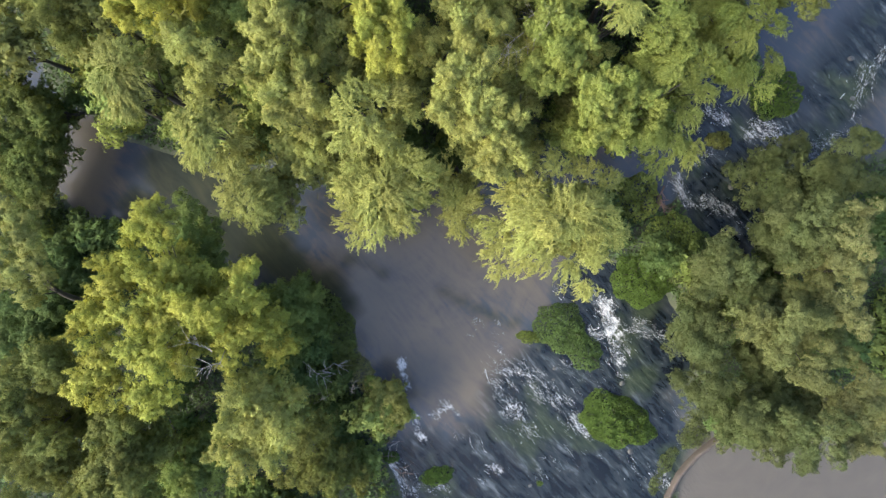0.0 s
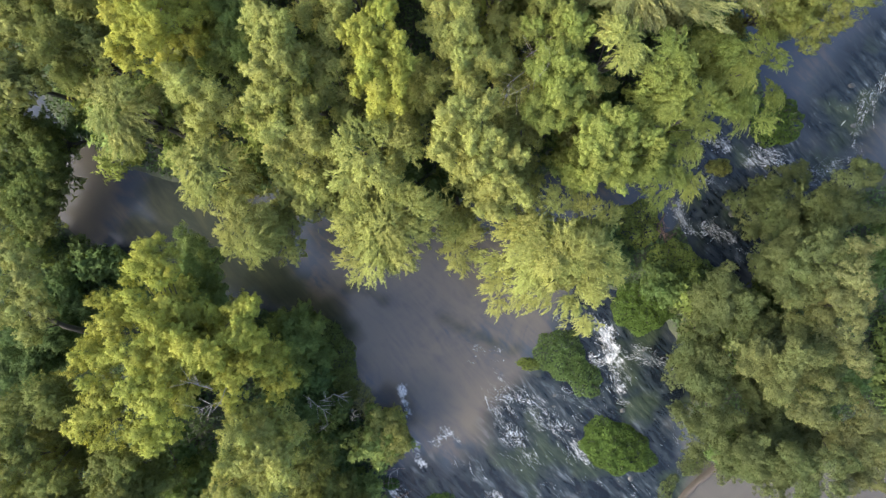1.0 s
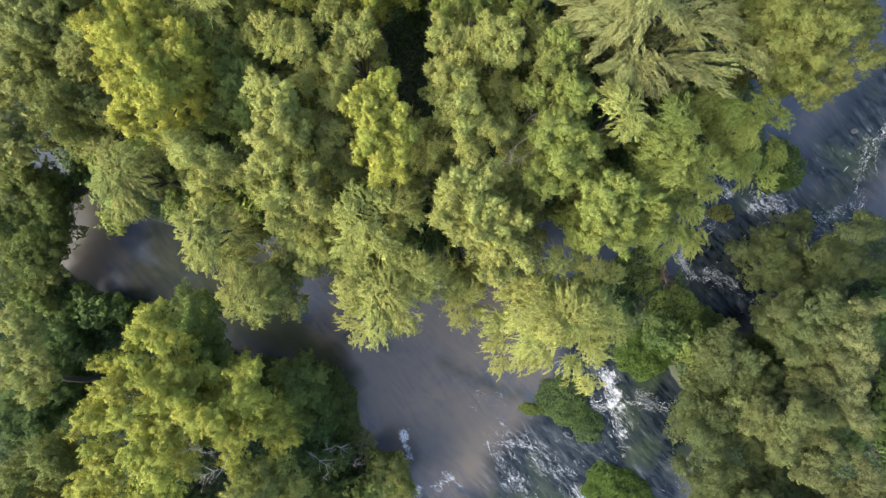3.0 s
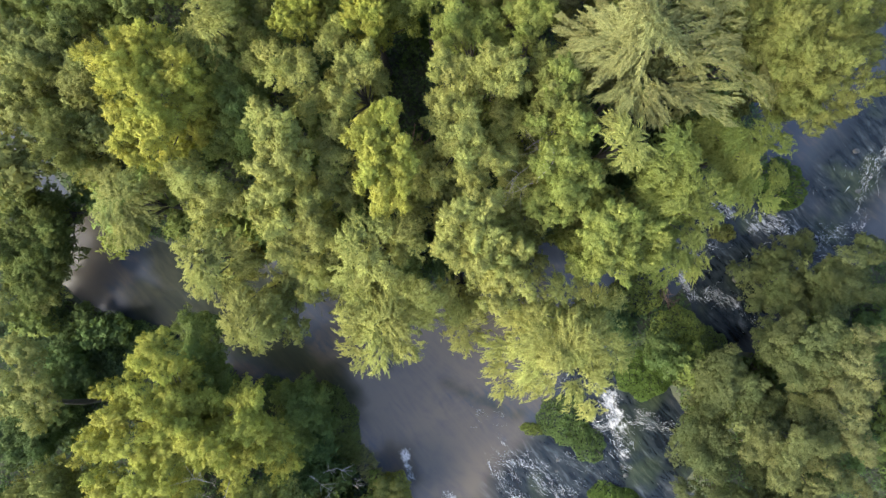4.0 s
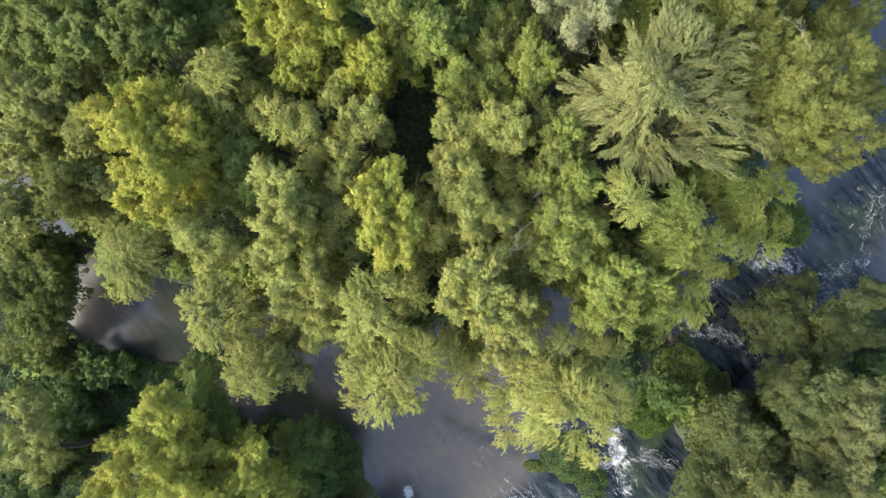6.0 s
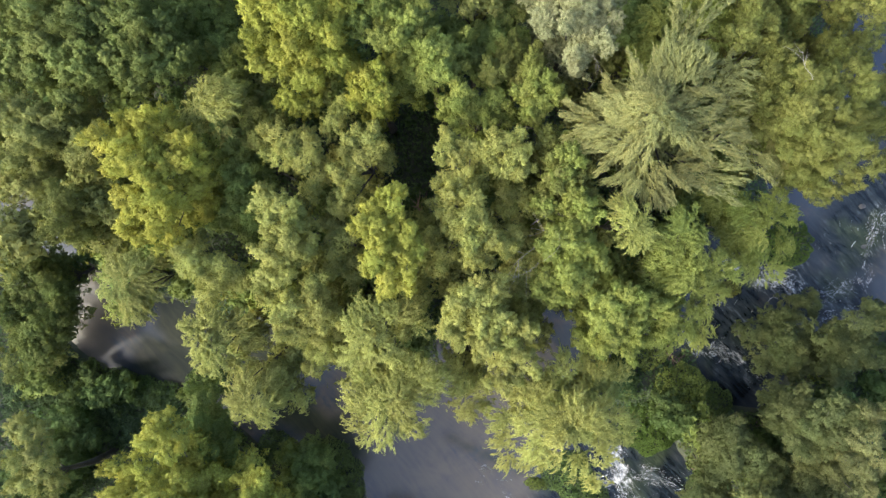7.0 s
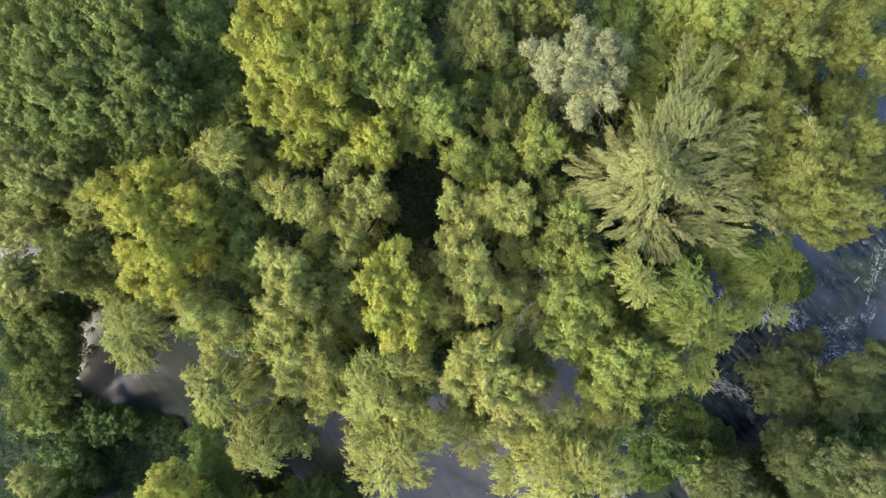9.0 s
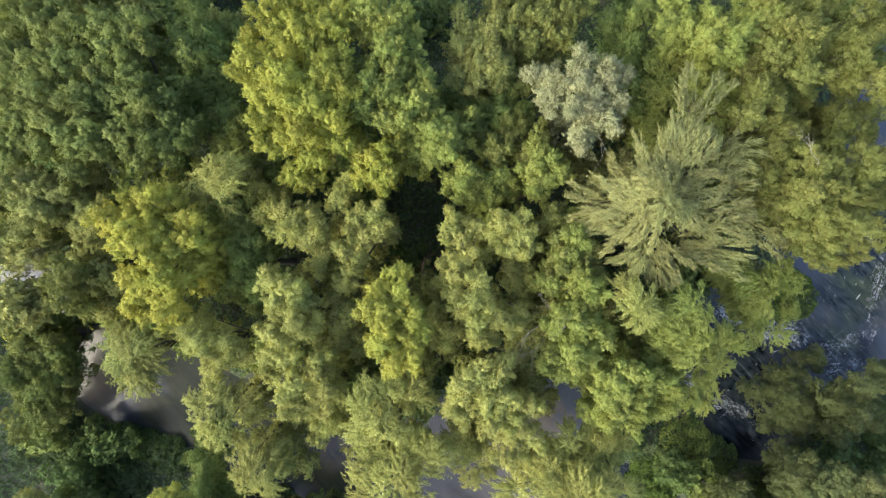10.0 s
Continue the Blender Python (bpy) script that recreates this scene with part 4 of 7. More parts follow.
tree('poplar_tree', 'tall yellow-green poplar leaning to the river', (2.3, 8.0), [
    (0.1, 10.2, 18.7, 0.94), (1.1, 10.7, 19.3, 1.00), (1.9, 10.4, 19.0, 0.93), (2.4, 11.0, 18.7, 0.86),
    (0.1, 9.1, 18.3, 0.95), (0.1, 8.1, 17.9, 0.88), (-0.3, 8.7, 17.8, 0.80), (1.6, 9.1, 18.5, 0.94),
    (2.6, 9.2, 18.3, 0.95), (2.3, 8.0, 17.7, 0.97), (1.8, 7.4, 17.3, 0.89), (3.2, 7.7, 17.3, 0.98),
    (4.2, 8.3, 16.7, 0.91), (3.0, 6.5, 16.9, 0.99), (3.7, 7.0, 16.7, 0.91), (2.8, 5.2, 16.1, 0.92),
    (3.7, 5.3, 15.7, 0.93), (4.7, 6.0, 15.7, 0.93), (5.0, 4.6, 14.7, 0.87),
], 'round', 'willow', 1022)
tree('willow_tree', 'soft drooping young willow at the water', (0.5, 7.5), [
    (0.8, 2.2, 11.7, 0.94), (0.6, 3.9, 12.7, 1.10), (1.7, 3.5, 12.2, 1.02), (2.2, 2.0, 10.8, 0.77),
    (1.2, 1.4, 10.8, 0.77), (-0.2, 5.2, 12.7, 1.10),
], 'weep', 'willow', 1023)
tree('poplar_tree', 'green poplar with rounded tufts', (6.9, 14.1), [
    (6.6, 18.5, 18.1, 0.88), (7.3, 18.8, 18.1, 0.88), (6.3, 17.5, 18.0, 0.88), (6.8, 16.5, 18.2, 0.87),
    (7.5, 15.8, 18.5, 0.94), (7.7, 14.9, 18.3, 0.87), (6.0, 13.9, 18.1, 1.03), (7.0, 13.3, 18.1, 1.03),
    (8.0, 13.6, 17.7, 0.97), (5.7, 13.0, 17.7, 0.89), (6.7, 11.8, 17.7, 1.05), (7.8, 11.4, 17.3, 0.98),
    (5.5, 11.4, 17.0, 0.98), (6.2, 10.4, 16.9, 0.99), (7.2, 10.7, 17.0, 0.90), (8.5, 12.4, 17.1, 0.90),
    (5.5, 15.7, 17.2, 0.98),
], 'round', 'poplar', 1024)
tree('poplar_tree', "light green poplar on the forest's edge", (10.5, 9.5), [
    (9.2, 10.0, 17.2, 1.14), (10.2, 10.4, 17.2, 1.06), (8.9, 9.0, 16.9, 1.07), (9.9, 9.0, 16.9, 1.07),
    (11.4, 9.7, 16.5, 1.08), (12.7, 9.6, 15.7, 1.02), (11.1, 8.3, 16.3, 1.00), (9.8, 7.6, 16.1, 1.01),
    (9.2, 7.2, 15.7, 0.93), (10.9, 6.8, 15.2, 0.86), (13.4, 8.6, 14.7, 0.96), (8.4, 7.1, 14.7, 0.96),
    (12.8, 7.4, 14.2, 0.97),
], 'round', 'poplar', 1025)
tree('willow_tree', 'wide green willow above the side channel', (15.2, 10.7), [
    (13.5, 14.7, 17.0, 1.07), (12.9, 13.0, 16.9, 1.15), (14.3, 13.7, 16.9, 0.99), (14.7, 12.5, 16.7, 1.07),
    (16.5, 12.1, 15.5, 1.11), (17.8, 11.6, 14.7, 0.96), (13.9, 11.4, 15.9, 1.18), (15.4, 11.0, 15.7, 1.10),
    (16.8, 10.3, 14.2, 1.06), (12.8, 11.9, 15.7, 1.10), (16.3, 9.2, 12.1, 1.20), (15.9, 7.6, 10.6, 1.25),
    (15.7, 6.2, 9.2, 1.09), (17.3, 7.1, 10.2, 1.16), (14.4, 8.0, 11.6, 1.22),
], 'weep', 'poplar', 1026)
upper_crown = [
    (4.2, 3.8, 14.2, 1.06), (5.5, 4.3, 15.0, 1.12), (5.8, 2.9, 15.3, 1.03), (4.8, 2.2, 15.0, 1.04),
    (5.2, 0.7, 14.9, 1.13), (6.1, -0.5, 14.5, 1.05), (4.9, -0.8, 13.9, 0.89), (6.5, 1.5, 15.3, 1.03),
    (7.5, 3.0, 15.7, 1.10), (8.5, 2.7, 15.7, 1.10), (7.9, 1.6, 15.5, 1.02), (9.3, 2.9, 15.3, 1.03),
    (9.8, 1.4, 14.9, 1.04),
]
lower_crown = [
    (11.1, 0.9, 14.0, 0.97), (10.8, 2.3, 13.7, 0.89), (11.9, 1.4, 13.3, 0.81), (8.4, -1.2, 13.2, 0.90),
    (9.4, -2.5, 12.7, 0.91), (9.7, -0.3, 13.7, 0.98), (3.4, 0.2, 12.7, 1.01), (3.6, -1.3, 12.3, 0.83),
    (3.2, 1.6, 12.2, 0.92), (7.1, 5.6, 14.2, 1.06), (9.6, 5.2, 14.0, 0.97), (11.1, 4.8, 13.2, 0.90),
    (8.8, 5.6, 13.7, 0.89),
]
tree('willow_tree', 'sunlit weeping willow over the falls', (12.5, 1.8), upper_crown + lower_crown, 'weep', 'willow', 1027)
upper_crown = [
    (11.0, 23.0, 19.8, 1.36), (10.5, 21.4, 20.0, 1.20), (11.8, 21.8, 19.9, 1.13), (12.7, 23.5, 19.2, 1.16),
    (11.1, 20.0, 20.3, 1.12), (12.0, 20.1, 19.7, 0.91), (8.4, 19.1, 18.8, 1.25), (8.6, 20.4, 19.3, 1.00),
    (8.8, 21.9, 18.9, 1.01), (9.4, 19.7, 19.7, 0.99), (7.3, 20.3, 18.5, 0.94), (11.0, 17.3, 18.4, 1.34),
    (12.3, 16.9, 18.0, 1.04), (10.0, 17.0, 18.1, 0.96), (13.6, 20.0, 18.8, 1.25), (15.2, 19.9, 18.0, 1.19),
    (16.2, 20.8, 17.7, 1.05), (14.2, 17.8, 17.4, 1.21),
]
lower_crown = [
    (16.1, 17.3, 16.4, 1.25), (14.4, 23.0, 17.8, 1.20), (16.4, 23.6, 17.0, 1.23), (18.6, 19.5, 15.4, 1.36),
    (20.8, 18.9, 14.1, 1.23), (18.1, 21.0, 15.7, 1.10), (10.3, 21.5, 20.3, 0.97), (9.7, 20.4, 20.0, 0.90),
    (10.8, 20.3, 19.9, 0.98), (10.2, 18.9, 19.4, 1.00), (13.3, 26.5, 19.0, 1.08), (12.8, 25.1, 19.6, 1.14),
    (12.2, 23.8, 20.0, 1.12), (11.6, 22.6, 20.2, 1.04), (11.1, 21.4, 20.3, 1.04), (13.8, 22.5, 19.1, 1.00),
    (15.4, 22.9, 18.3, 0.94),
]
tree('willow_tree', 'great pale willow with long wind-swept sprays', (14.2, 21.0), upper_crown + lower_crown, 'sweep', 'pale', 1028, stretch=1.05, skirt=1.1, heart=(10.8, 20.5))
upper_crown = [
    (21.5, 27.6, 14.8, 1.18), (20.1, 27.3, 14.6, 1.22), (20.7, 29.0, 13.9, 1.30), (22.6, 24.1, 13.5, 1.37),
    (22.4, 22.6, 13.4, 1.40), (21.9, 24.3, 12.9, 1.37), (24.0, 25.9, 14.6, 1.19), (25.4, 25.4, 14.3, 1.15),
    (23.8, 24.5, 14.6, 1.23), (27.1, 22.6, 13.2, 1.15), (27.5, 21.0, 13.0, 1.25), (26.2, 21.5, 13.3, 1.10),
    (20.4, 21.7, 12.1, 1.45), (21.7, 22.6, 12.3, 1.27),
]
lower_crown = [
    (22.0, 21.4, 12.3, 1.27), (24.1, 19.6, 13.3, 1.23), (22.7, 20.3, 13.6, 1.22), (24.1, 21.2, 12.9, 1.34),
    (25.5, 27.4, 13.6, 1.15), (27.2, 27.2, 13.4, 1.18), (26.3, 26.4, 13.2, 1.32), (23.9, 28.6, 14.3, 1.17),
    (25.3, 29.5, 14.0, 1.08), (25.0, 27.9, 14.6, 1.10), (28.1, 23.8, 13.4, 1.22), (26.9, 23.0, 13.5, 1.25),
    (26.4, 24.4, 13.5, 1.12),
]
tree('poplar_tree', 'olive-green lower woods beside the river', (22.5, 25.0), upper_crown + lower_crown, 'fine', 'olive', 1029)
tree('poplar_tree', 'shaded green tree among the riverside poplars', (21.7, 31.0), [
    (18.3, 30.0, 14.3, 1.28), (17.9, 31.5, 14.4, 1.16), (19.3, 31.2, 14.0, 1.30), (22.8, 31.4, 14.3, 1.28),
    (23.5, 32.8, 14.2, 1.17), (24.4, 31.4, 14.5, 1.23), (23.7, 30.5, 13.7, 1.15), (23.3, 29.4, 13.4, 1.16),
    (22.7, 30.6, 13.0, 1.13), (18.0, 29.0, 13.4, 1.24), (16.6, 29.8, 13.4, 1.31), (18.0, 30.3, 13.3, 1.30),
    (19.9, 32.1, 14.8, 1.15), (20.9, 33.4, 14.3, 1.17), (21.9, 32.7, 13.9, 1.31), (25.7, 30.3, 13.6, 1.22),
    (26.8, 31.4, 13.3, 1.31), (27.0, 29.8, 13.2, 1.23),
], 'fine', 'poplar', 1030)
tree('poplar_tree', 'pale young poplar among the willows', (10.5, 14.5), [
    (10.1, 14.9, 18.5, 1.02), (10.8, 14.2, 18.3, 0.95), (10.4, 13.6, 17.9, 0.88), (11.6, 14.0, 17.7, 0.89),
    (9.6, 15.6, 18.0, 0.80),
], 'weep', 'willow', 1031)
tree('willow_tree', 'green willow over the river channel', (20.5, 14.4), [
    (18.4, 16.5, 13.7, 1.07), (19.0, 15.5, 13.1, 1.17), (19.6, 14.0, 12.6, 1.19), (20.3, 15.2, 12.7, 1.10),
    (21.4, 16.3, 12.7, 1.10), (22.5, 15.3, 11.7, 1.03), (21.5, 13.0, 11.1, 1.23), (20.9, 11.9, 10.7, 1.15),
    (23.6, 13.5, 9.6, 1.18), (22.9, 11.5, 9.2, 0.99), (17.3, 16.3, 12.7, 1.10), (18.7, 14.5, 12.2, 1.02),
], 'weep', 'poplar', 1032)
tree('poplar_tree', "tall yellow-green poplar at the river's edge", (22.4, 19.9), [
    (19.4, 21.0, 19.5, 1.07), (19.1, 20.4, 19.3, 0.85), (20.2, 22.4, 19.7, 0.99), (19.6, 22.7, 19.7, 0.84),
    (21.7, 22.0, 19.2, 0.85), (23.3, 22.1, 18.7, 0.94), (21.2, 19.5, 19.2, 0.93), (22.0, 19.2, 18.9, 0.86),
    (20.5, 19.9, 18.7, 0.94), (20.8, 18.9, 17.7, 1.05), (21.8, 20.9, 18.7, 0.94), (23.0, 23.1, 18.7, 0.94),
    (23.7, 20.8, 17.7, 1.05), (20.1, 19.0, 17.2, 0.98), (23.0, 18.5, 16.2, 1.09), (24.3, 19.8, 16.7, 1.07),
    (23.4, 17.6, 13.7, 1.16), (25.2, 17.3, 13.2, 1.08), (26.4, 18.5, 14.6, 1.22), (21.8, 18.1, 14.7, 1.04),
    (25.0, 18.5, 14.7, 1.04), (25.0, 17.0, 11.7, 0.94), (25.0, 21.3, 17.2, 1.06),
], 'round', 'olive', 1033)
tree('poplar_tree', 'yellow-green poplar in the riverside woods', (20.9, 29.9), [
    (19.0, 30.1, 18.5, 1.21), (18.0, 29.1, 18.3, 1.27), (17.9, 30.7, 18.1, 1.23), (19.6, 27.7, 18.8, 1.13),
    (18.5, 28.6, 18.5, 0.97), (20.0, 29.1, 18.2, 1.02), (18.5, 31.1, 18.4, 1.06), (17.2, 30.6, 18.4, 1.17),
    (17.3, 32.1, 18.3, 1.10), (21.1, 31.6, 17.6, 1.18), (20.3, 30.7, 17.7, 1.01), (20.0, 32.1, 17.4, 1.18),
    (23.2, 31.4, 17.7, 1.02), (24.4, 31.2, 17.3, 1.20), (23.6, 30.1, 17.3, 1.05), (22.8, 28.9, 17.2, 1.10),
    (21.9, 30.0, 17.0, 1.04), (23.2, 29.9, 17.4, 1.01), (24.1, 27.2, 17.6, 1.05), (23.7, 28.3, 17.0, 1.11),
    (24.7, 28.2, 17.5, 1.12),
], 'round', 'olive', 1034)
tree('poplar_tree', 'olive-green poplar behind the great willow', (18.6, 24.6), [
    (16.6, 25.5, 18.3, 1.16), (17.2, 26.9, 17.6, 1.17), (18.4, 26.2, 17.5, 1.01), (18.3, 22.2, 16.5, 1.12),
    (18.6, 23.6, 16.5, 1.28), (19.6, 22.8, 16.4, 1.33), (18.3, 27.7, 17.4, 1.00), (17.4, 27.1, 17.6, 1.05),
    (16.8, 28.4, 17.6, 1.08), (20.5, 20.4, 16.5, 1.05), (19.2, 20.6, 16.3, 1.15), (19.8, 21.5, 16.6, 1.08),
    (18.6, 25.3, 16.8, 0.96), (19.7, 25.8, 16.3, 1.06), (20.0, 24.7, 16.3, 1.08),
], 'round', 'olive', 1035)
tree('poplar_tree', 'pale green poplar in the north woods', (14.6, 30.0), [
    (14.0, 29.8, 18.4, 1.04), (12.8, 30.6, 18.5, 1.14), (14.1, 31.2, 18.2, 1.04), (15.8, 29.9, 18.6, 0.99),
    (15.1, 29.2, 18.2, 1.15), (14.6, 30.3, 18.5, 1.07), (11.9, 30.8, 18.6, 0.86), (12.3, 31.9, 18.7, 0.96),
    (13.0, 31.1, 18.5, 1.02), (15.7, 31.0, 18.0, 0.90), (16.5, 31.9, 17.9, 0.89), (17.0, 31.0, 17.9, 0.94),
    (14.5, 28.1, 16.8, 0.95), (15.8, 28.6, 16.5, 0.95), (15.7, 27.5, 16.2, 1.08), (14.8, 29.6, 16.8, 0.97),
    (14.4, 28.6, 16.5, 1.01), (13.8, 29.6, 16.0, 1.08),
], 'round', 'poplar', 1036)
tree('poplar_tree', 'silver-leaved poplar, pale against the woods', (7.3, 26.5), [
    (7.2, 28.3, 19.2, 1.08), (8.2, 27.4, 19.1, 0.95), (6.7, 27.4, 19.0, 1.08), (9.0, 26.2, 18.9, 0.89),
    (7.9, 26.5, 18.8, 0.93), (8.6, 27.1, 19.2, 0.97), (6.3, 25.6, 19.7, 0.84), (6.5, 26.8, 19.6, 0.83),
    (7.4, 26.5, 19.3, 0.97), (8.4, 25.2, 19.2, 1.09), (7.4, 24.7, 18.5, 1.12), (7.5, 25.8, 19.2, 1.09),
    (5.2, 27.8, 18.1, 1.38), (5.2, 26.6, 17.6, 1.20), (7.1, 24.3, 18.6, 1.17), (8.8, 28.1, 18.1, 1.18),
], 'fine', 'silver', 1037)
tree('poplar_tree', 'grey-green poplar with feathery sprays', (1.4, 29.4), [
    (0.4, 29.8, 17.8, 0.98), (1.8, 30.3, 18.1, 1.06), (1.5, 29.1, 17.9, 1.11), (1.4, 28.8, 17.3, 0.92),
    (2.6, 29.1, 17.6, 0.99), (2.4, 28.1, 17.2, 0.98), (0.6, 30.5, 17.6, 1.40), (0.3, 29.2, 16.6, 1.44),
], 'fine', 'grey', 1038)
upper_crown = [
    (-10.1, 30.6, 20.5, 1.07), (-9.1, 31.3, 20.0, 1.06), (-9.1, 29.8, 20.5, 1.14), (-8.2, 28.4, 21.2, 1.10),
    (-8.5, 29.2, 21.5, 1.15), (-7.3, 29.6, 21.1, 1.15), (-9.8, 28.5, 20.9, 1.17), (-9.4, 27.0, 21.1, 1.27),
    (-10.9, 27.6, 20.6, 1.20), (-7.8, 25.8, 21.8, 1.18), (-8.9, 26.7, 21.6, 1.08), (-7.3, 27.1, 21.2, 1.15),
    (-6.7, 26.9, 21.6, 1.03), (-7.1, 27.9, 21.5, 0.87), (-6.2, 28.1, 21.5, 0.90), (-11.3, 26.8, 19.4, 1.08),
    (-9.9, 26.3, 19.4, 1.04), (-10.7, 25.6, 19.4, 1.12), (-8.9, 25.8, 20.5, 1.09), (-7.7, 25.4, 20.7, 1.01),
]
lower_crown = [
    (-8.8, 24.4, 20.6, 1.21), (-6.8, 25.1, 20.3, 1.03), (-7.6, 26.0, 20.2, 1.05), (-6.4, 26.3, 20.4, 1.10),
    (-11.5, 28.7, 19.6, 1.32), (-10.0, 24.3, 18.3, 1.08), (-11.3, 24.1, 18.0, 0.98), (-10.9, 25.5, 17.7, 1.04),
    (-8.5, 23.3, 18.0, 0.98), (-9.6, 24.3, 17.8, 1.16), (-8.7, 24.7, 17.6, 1.17), (-9.9, 22.4, 16.2, 0.96),
    (-9.0, 23.3, 16.1, 0.99), (-9.0, 22.0, 15.9, 0.99), (-6.9, 25.0, 19.1, 0.85), (-6.8, 23.8, 18.9, 0.87),
    (-7.7, 24.6, 18.7, 0.95), (-6.5, 30.8, 20.9, 0.93), (-7.5, 30.3, 20.7, 0.91), (-7.6, 31.6, 20.6, 0.92),
]
tree('poplar_tree', 'towering golden poplar with a lobed crown', (-8.6, 26.6), upper_crown + lower_crown, 'round', 'lime', 1039)
upper_crown = [
    (-4.9, 31.0, 20.4, 0.91), (-3.9, 30.2, 20.3, 0.97), (-5.1, 29.9, 20.3, 0.93), (-2.7, 29.0, 20.3, 1.05),
    (-3.9, 28.5, 20.4, 1.03), (-3.5, 29.9, 20.4, 1.09), (-4.8, 26.9, 20.6, 1.05), (-4.5, 28.2, 20.5, 1.07),
    (-3.6, 27.5, 20.2, 1.07), (-2.2, 26.2, 19.7, 0.96), (-3.2, 27.1, 19.3, 0.95), (-2.0, 27.3, 19.4, 0.94),
    (-4.1, 25.2, 19.3, 1.26),
]
lower_crown = [
    (-3.5, 26.5, 19.2, 1.25), (-2.8, 25.8, 19.2, 1.16), (-2.2, 26.2, 17.7, 1.10), (-1.4, 24.7, 18.0, 1.25),
    (-2.9, 25.0, 17.5, 1.28), (-0.3, 24.1, 16.7, 1.21), (-0.9, 25.3, 16.7, 1.05), (0.2, 25.1, 17.0, 1.20),
    (-1.7, 23.4, 16.6, 1.07), (-2.9, 23.5, 16.3, 1.19), (-2.2, 24.7, 16.6, 1.10), (-5.2, 26.1, 18.6, 1.36),
]
tree('poplar_tree', 'towering light green poplar in the woods', (-3.0, 26.7), upper_crown + lower_crown, 'round', 'poplar', 1040)
tree('poplar_tree', 'golden-green poplar beside the clearing', (-5.0, 23.0), [
    (-5.0, 23.1, 18.2, 1.11), (-5.8, 24.0, 17.7, 0.89), (-4.6, 22.6, 17.9, 0.96), (-5.6, 22.2, 17.5, 0.89),
    (-4.0, 22.2, 17.3, 0.82), (-4.6, 21.7, 16.8, 0.83), (-3.6, 24.0, 17.7, 0.89), (-6.7, 24.5, 16.8, 0.83),
], 'round', 'lime', 1041, skirt=1.2)
tree('poplar_tree', 'bright green tree by the clearing', (1.3, 21.6), [
    (-0.4, 21.9, 16.9, 0.99), (0.5, 22.2, 17.5, 1.05), (1.3, 21.8, 17.2, 0.98), (1.8, 21.0, 16.5, 0.91),
    (2.5, 22.1, 16.7, 0.99), (0.7, 21.0, 17.0, 0.98), (2.9, 21.3, 16.2, 0.84),
], 'fine', 'poplar', 1042, skirt=1.0)
tree('poplar_tree', 'deep green tree in the shade', (1.9, 26.0), [
    (-1.0, 27.6, 14.5, 1.12), (0.1, 26.9, 14.4, 1.00), (-1.3, 26.4, 14.5, 1.13), (1.4, 25.0, 15.2, 1.23),
    (0.6, 26.4, 15.0, 1.28), (2.1, 26.4, 15.6, 1.39), (4.0, 26.3, 15.2, 1.12), (2.8, 26.8, 14.8, 1.15),
    (3.3, 27.7, 14.9, 1.16), (1.8, 24.0, 15.3, 1.17), (2.2, 25.2, 14.6, 1.18), (3.0, 24.0, 14.9, 1.12),
    (2.6, 26.2, 15.6, 1.09), (3.7, 26.3, 15.1, 1.08), (3.2, 25.1, 15.4, 0.92),
], 'fine', 'green', 1043)
tree('poplar_tree', 'fresh green poplar in the woods', (5.2, 22.0), [
    (4.4, 22.5, 17.7, 0.97), (5.1, 21.8, 17.7, 0.97), (4.7, 23.5, 17.7, 0.97), (6.0, 22.3, 17.3, 0.82),
    (4.9, 21.1, 16.8, 0.83), (6.0, 19.8, 16.7, 0.91), (5.4, 23.0, 17.7, 0.89),
], 'round', 'poplar', 1044)
tree('poplar_tree', 'olive-green poplar in the north woods', (4.8, 31.2), [
    (3.3, 31.2, 17.5, 1.28), (5.0, 31.4, 17.3, 1.23), (4.2, 30.1, 17.1, 1.30), (5.0, 31.1, 17.8, 1.14),
    (6.2, 31.5, 18.1, 0.97), (6.1, 30.5, 17.9, 1.12), (6.4, 31.6, 17.4, 0.90), (6.6, 32.7, 17.3, 1.01),
    (7.5, 32.2, 17.4, 0.88), (4.0, 28.3, 15.4, 1.12), (3.5, 29.6, 15.1, 1.26), (4.6, 29.9, 15.4, 1.11),
    (2.4, 32.0, 16.4, 0.96), (3.0, 33.0, 16.5, 0.92), (3.6, 32.2, 16.2, 1.06),
], 'round', 'olive', 1045)
tree('poplar_tree', 'shaded green tree in the north woods', (11.4, 30.1), [
    (10.7, 31.8, 15.2, 1.05), (10.3, 30.9, 15.3, 1.08), (9.3, 31.9, 15.6, 1.07), (10.9, 30.6, 14.5, 1.52),
    (12.7, 28.5, 14.2, 1.25), (11.3, 28.8, 14.3, 1.35), (12.2, 30.1, 14.1, 1.20), (10.9, 28.2, 14.5, 1.29),
    (12.0, 27.4, 14.5, 1.12), (10.9, 26.8, 14.3, 1.11), (12.4, 31.5, 15.6, 1.02), (11.3, 32.3, 15.6, 1.03),
    (12.6, 32.9, 15.2, 0.95),
], 'fine', 'green', 1046)
tree('poplar_tree', 'yellow-green poplar with open sprays', (3.1, 18.6), [
    (2.5, 19.2, 18.5, 0.94), (3.3, 19.3, 18.7, 0.94), (3.7, 18.6, 18.5, 0.94), (3.1, 17.8, 18.1, 0.96),
    (4.1, 17.9, 17.8, 0.80), (2.1, 18.6, 17.7, 0.89),
], 'fine', 'willow', 1047)
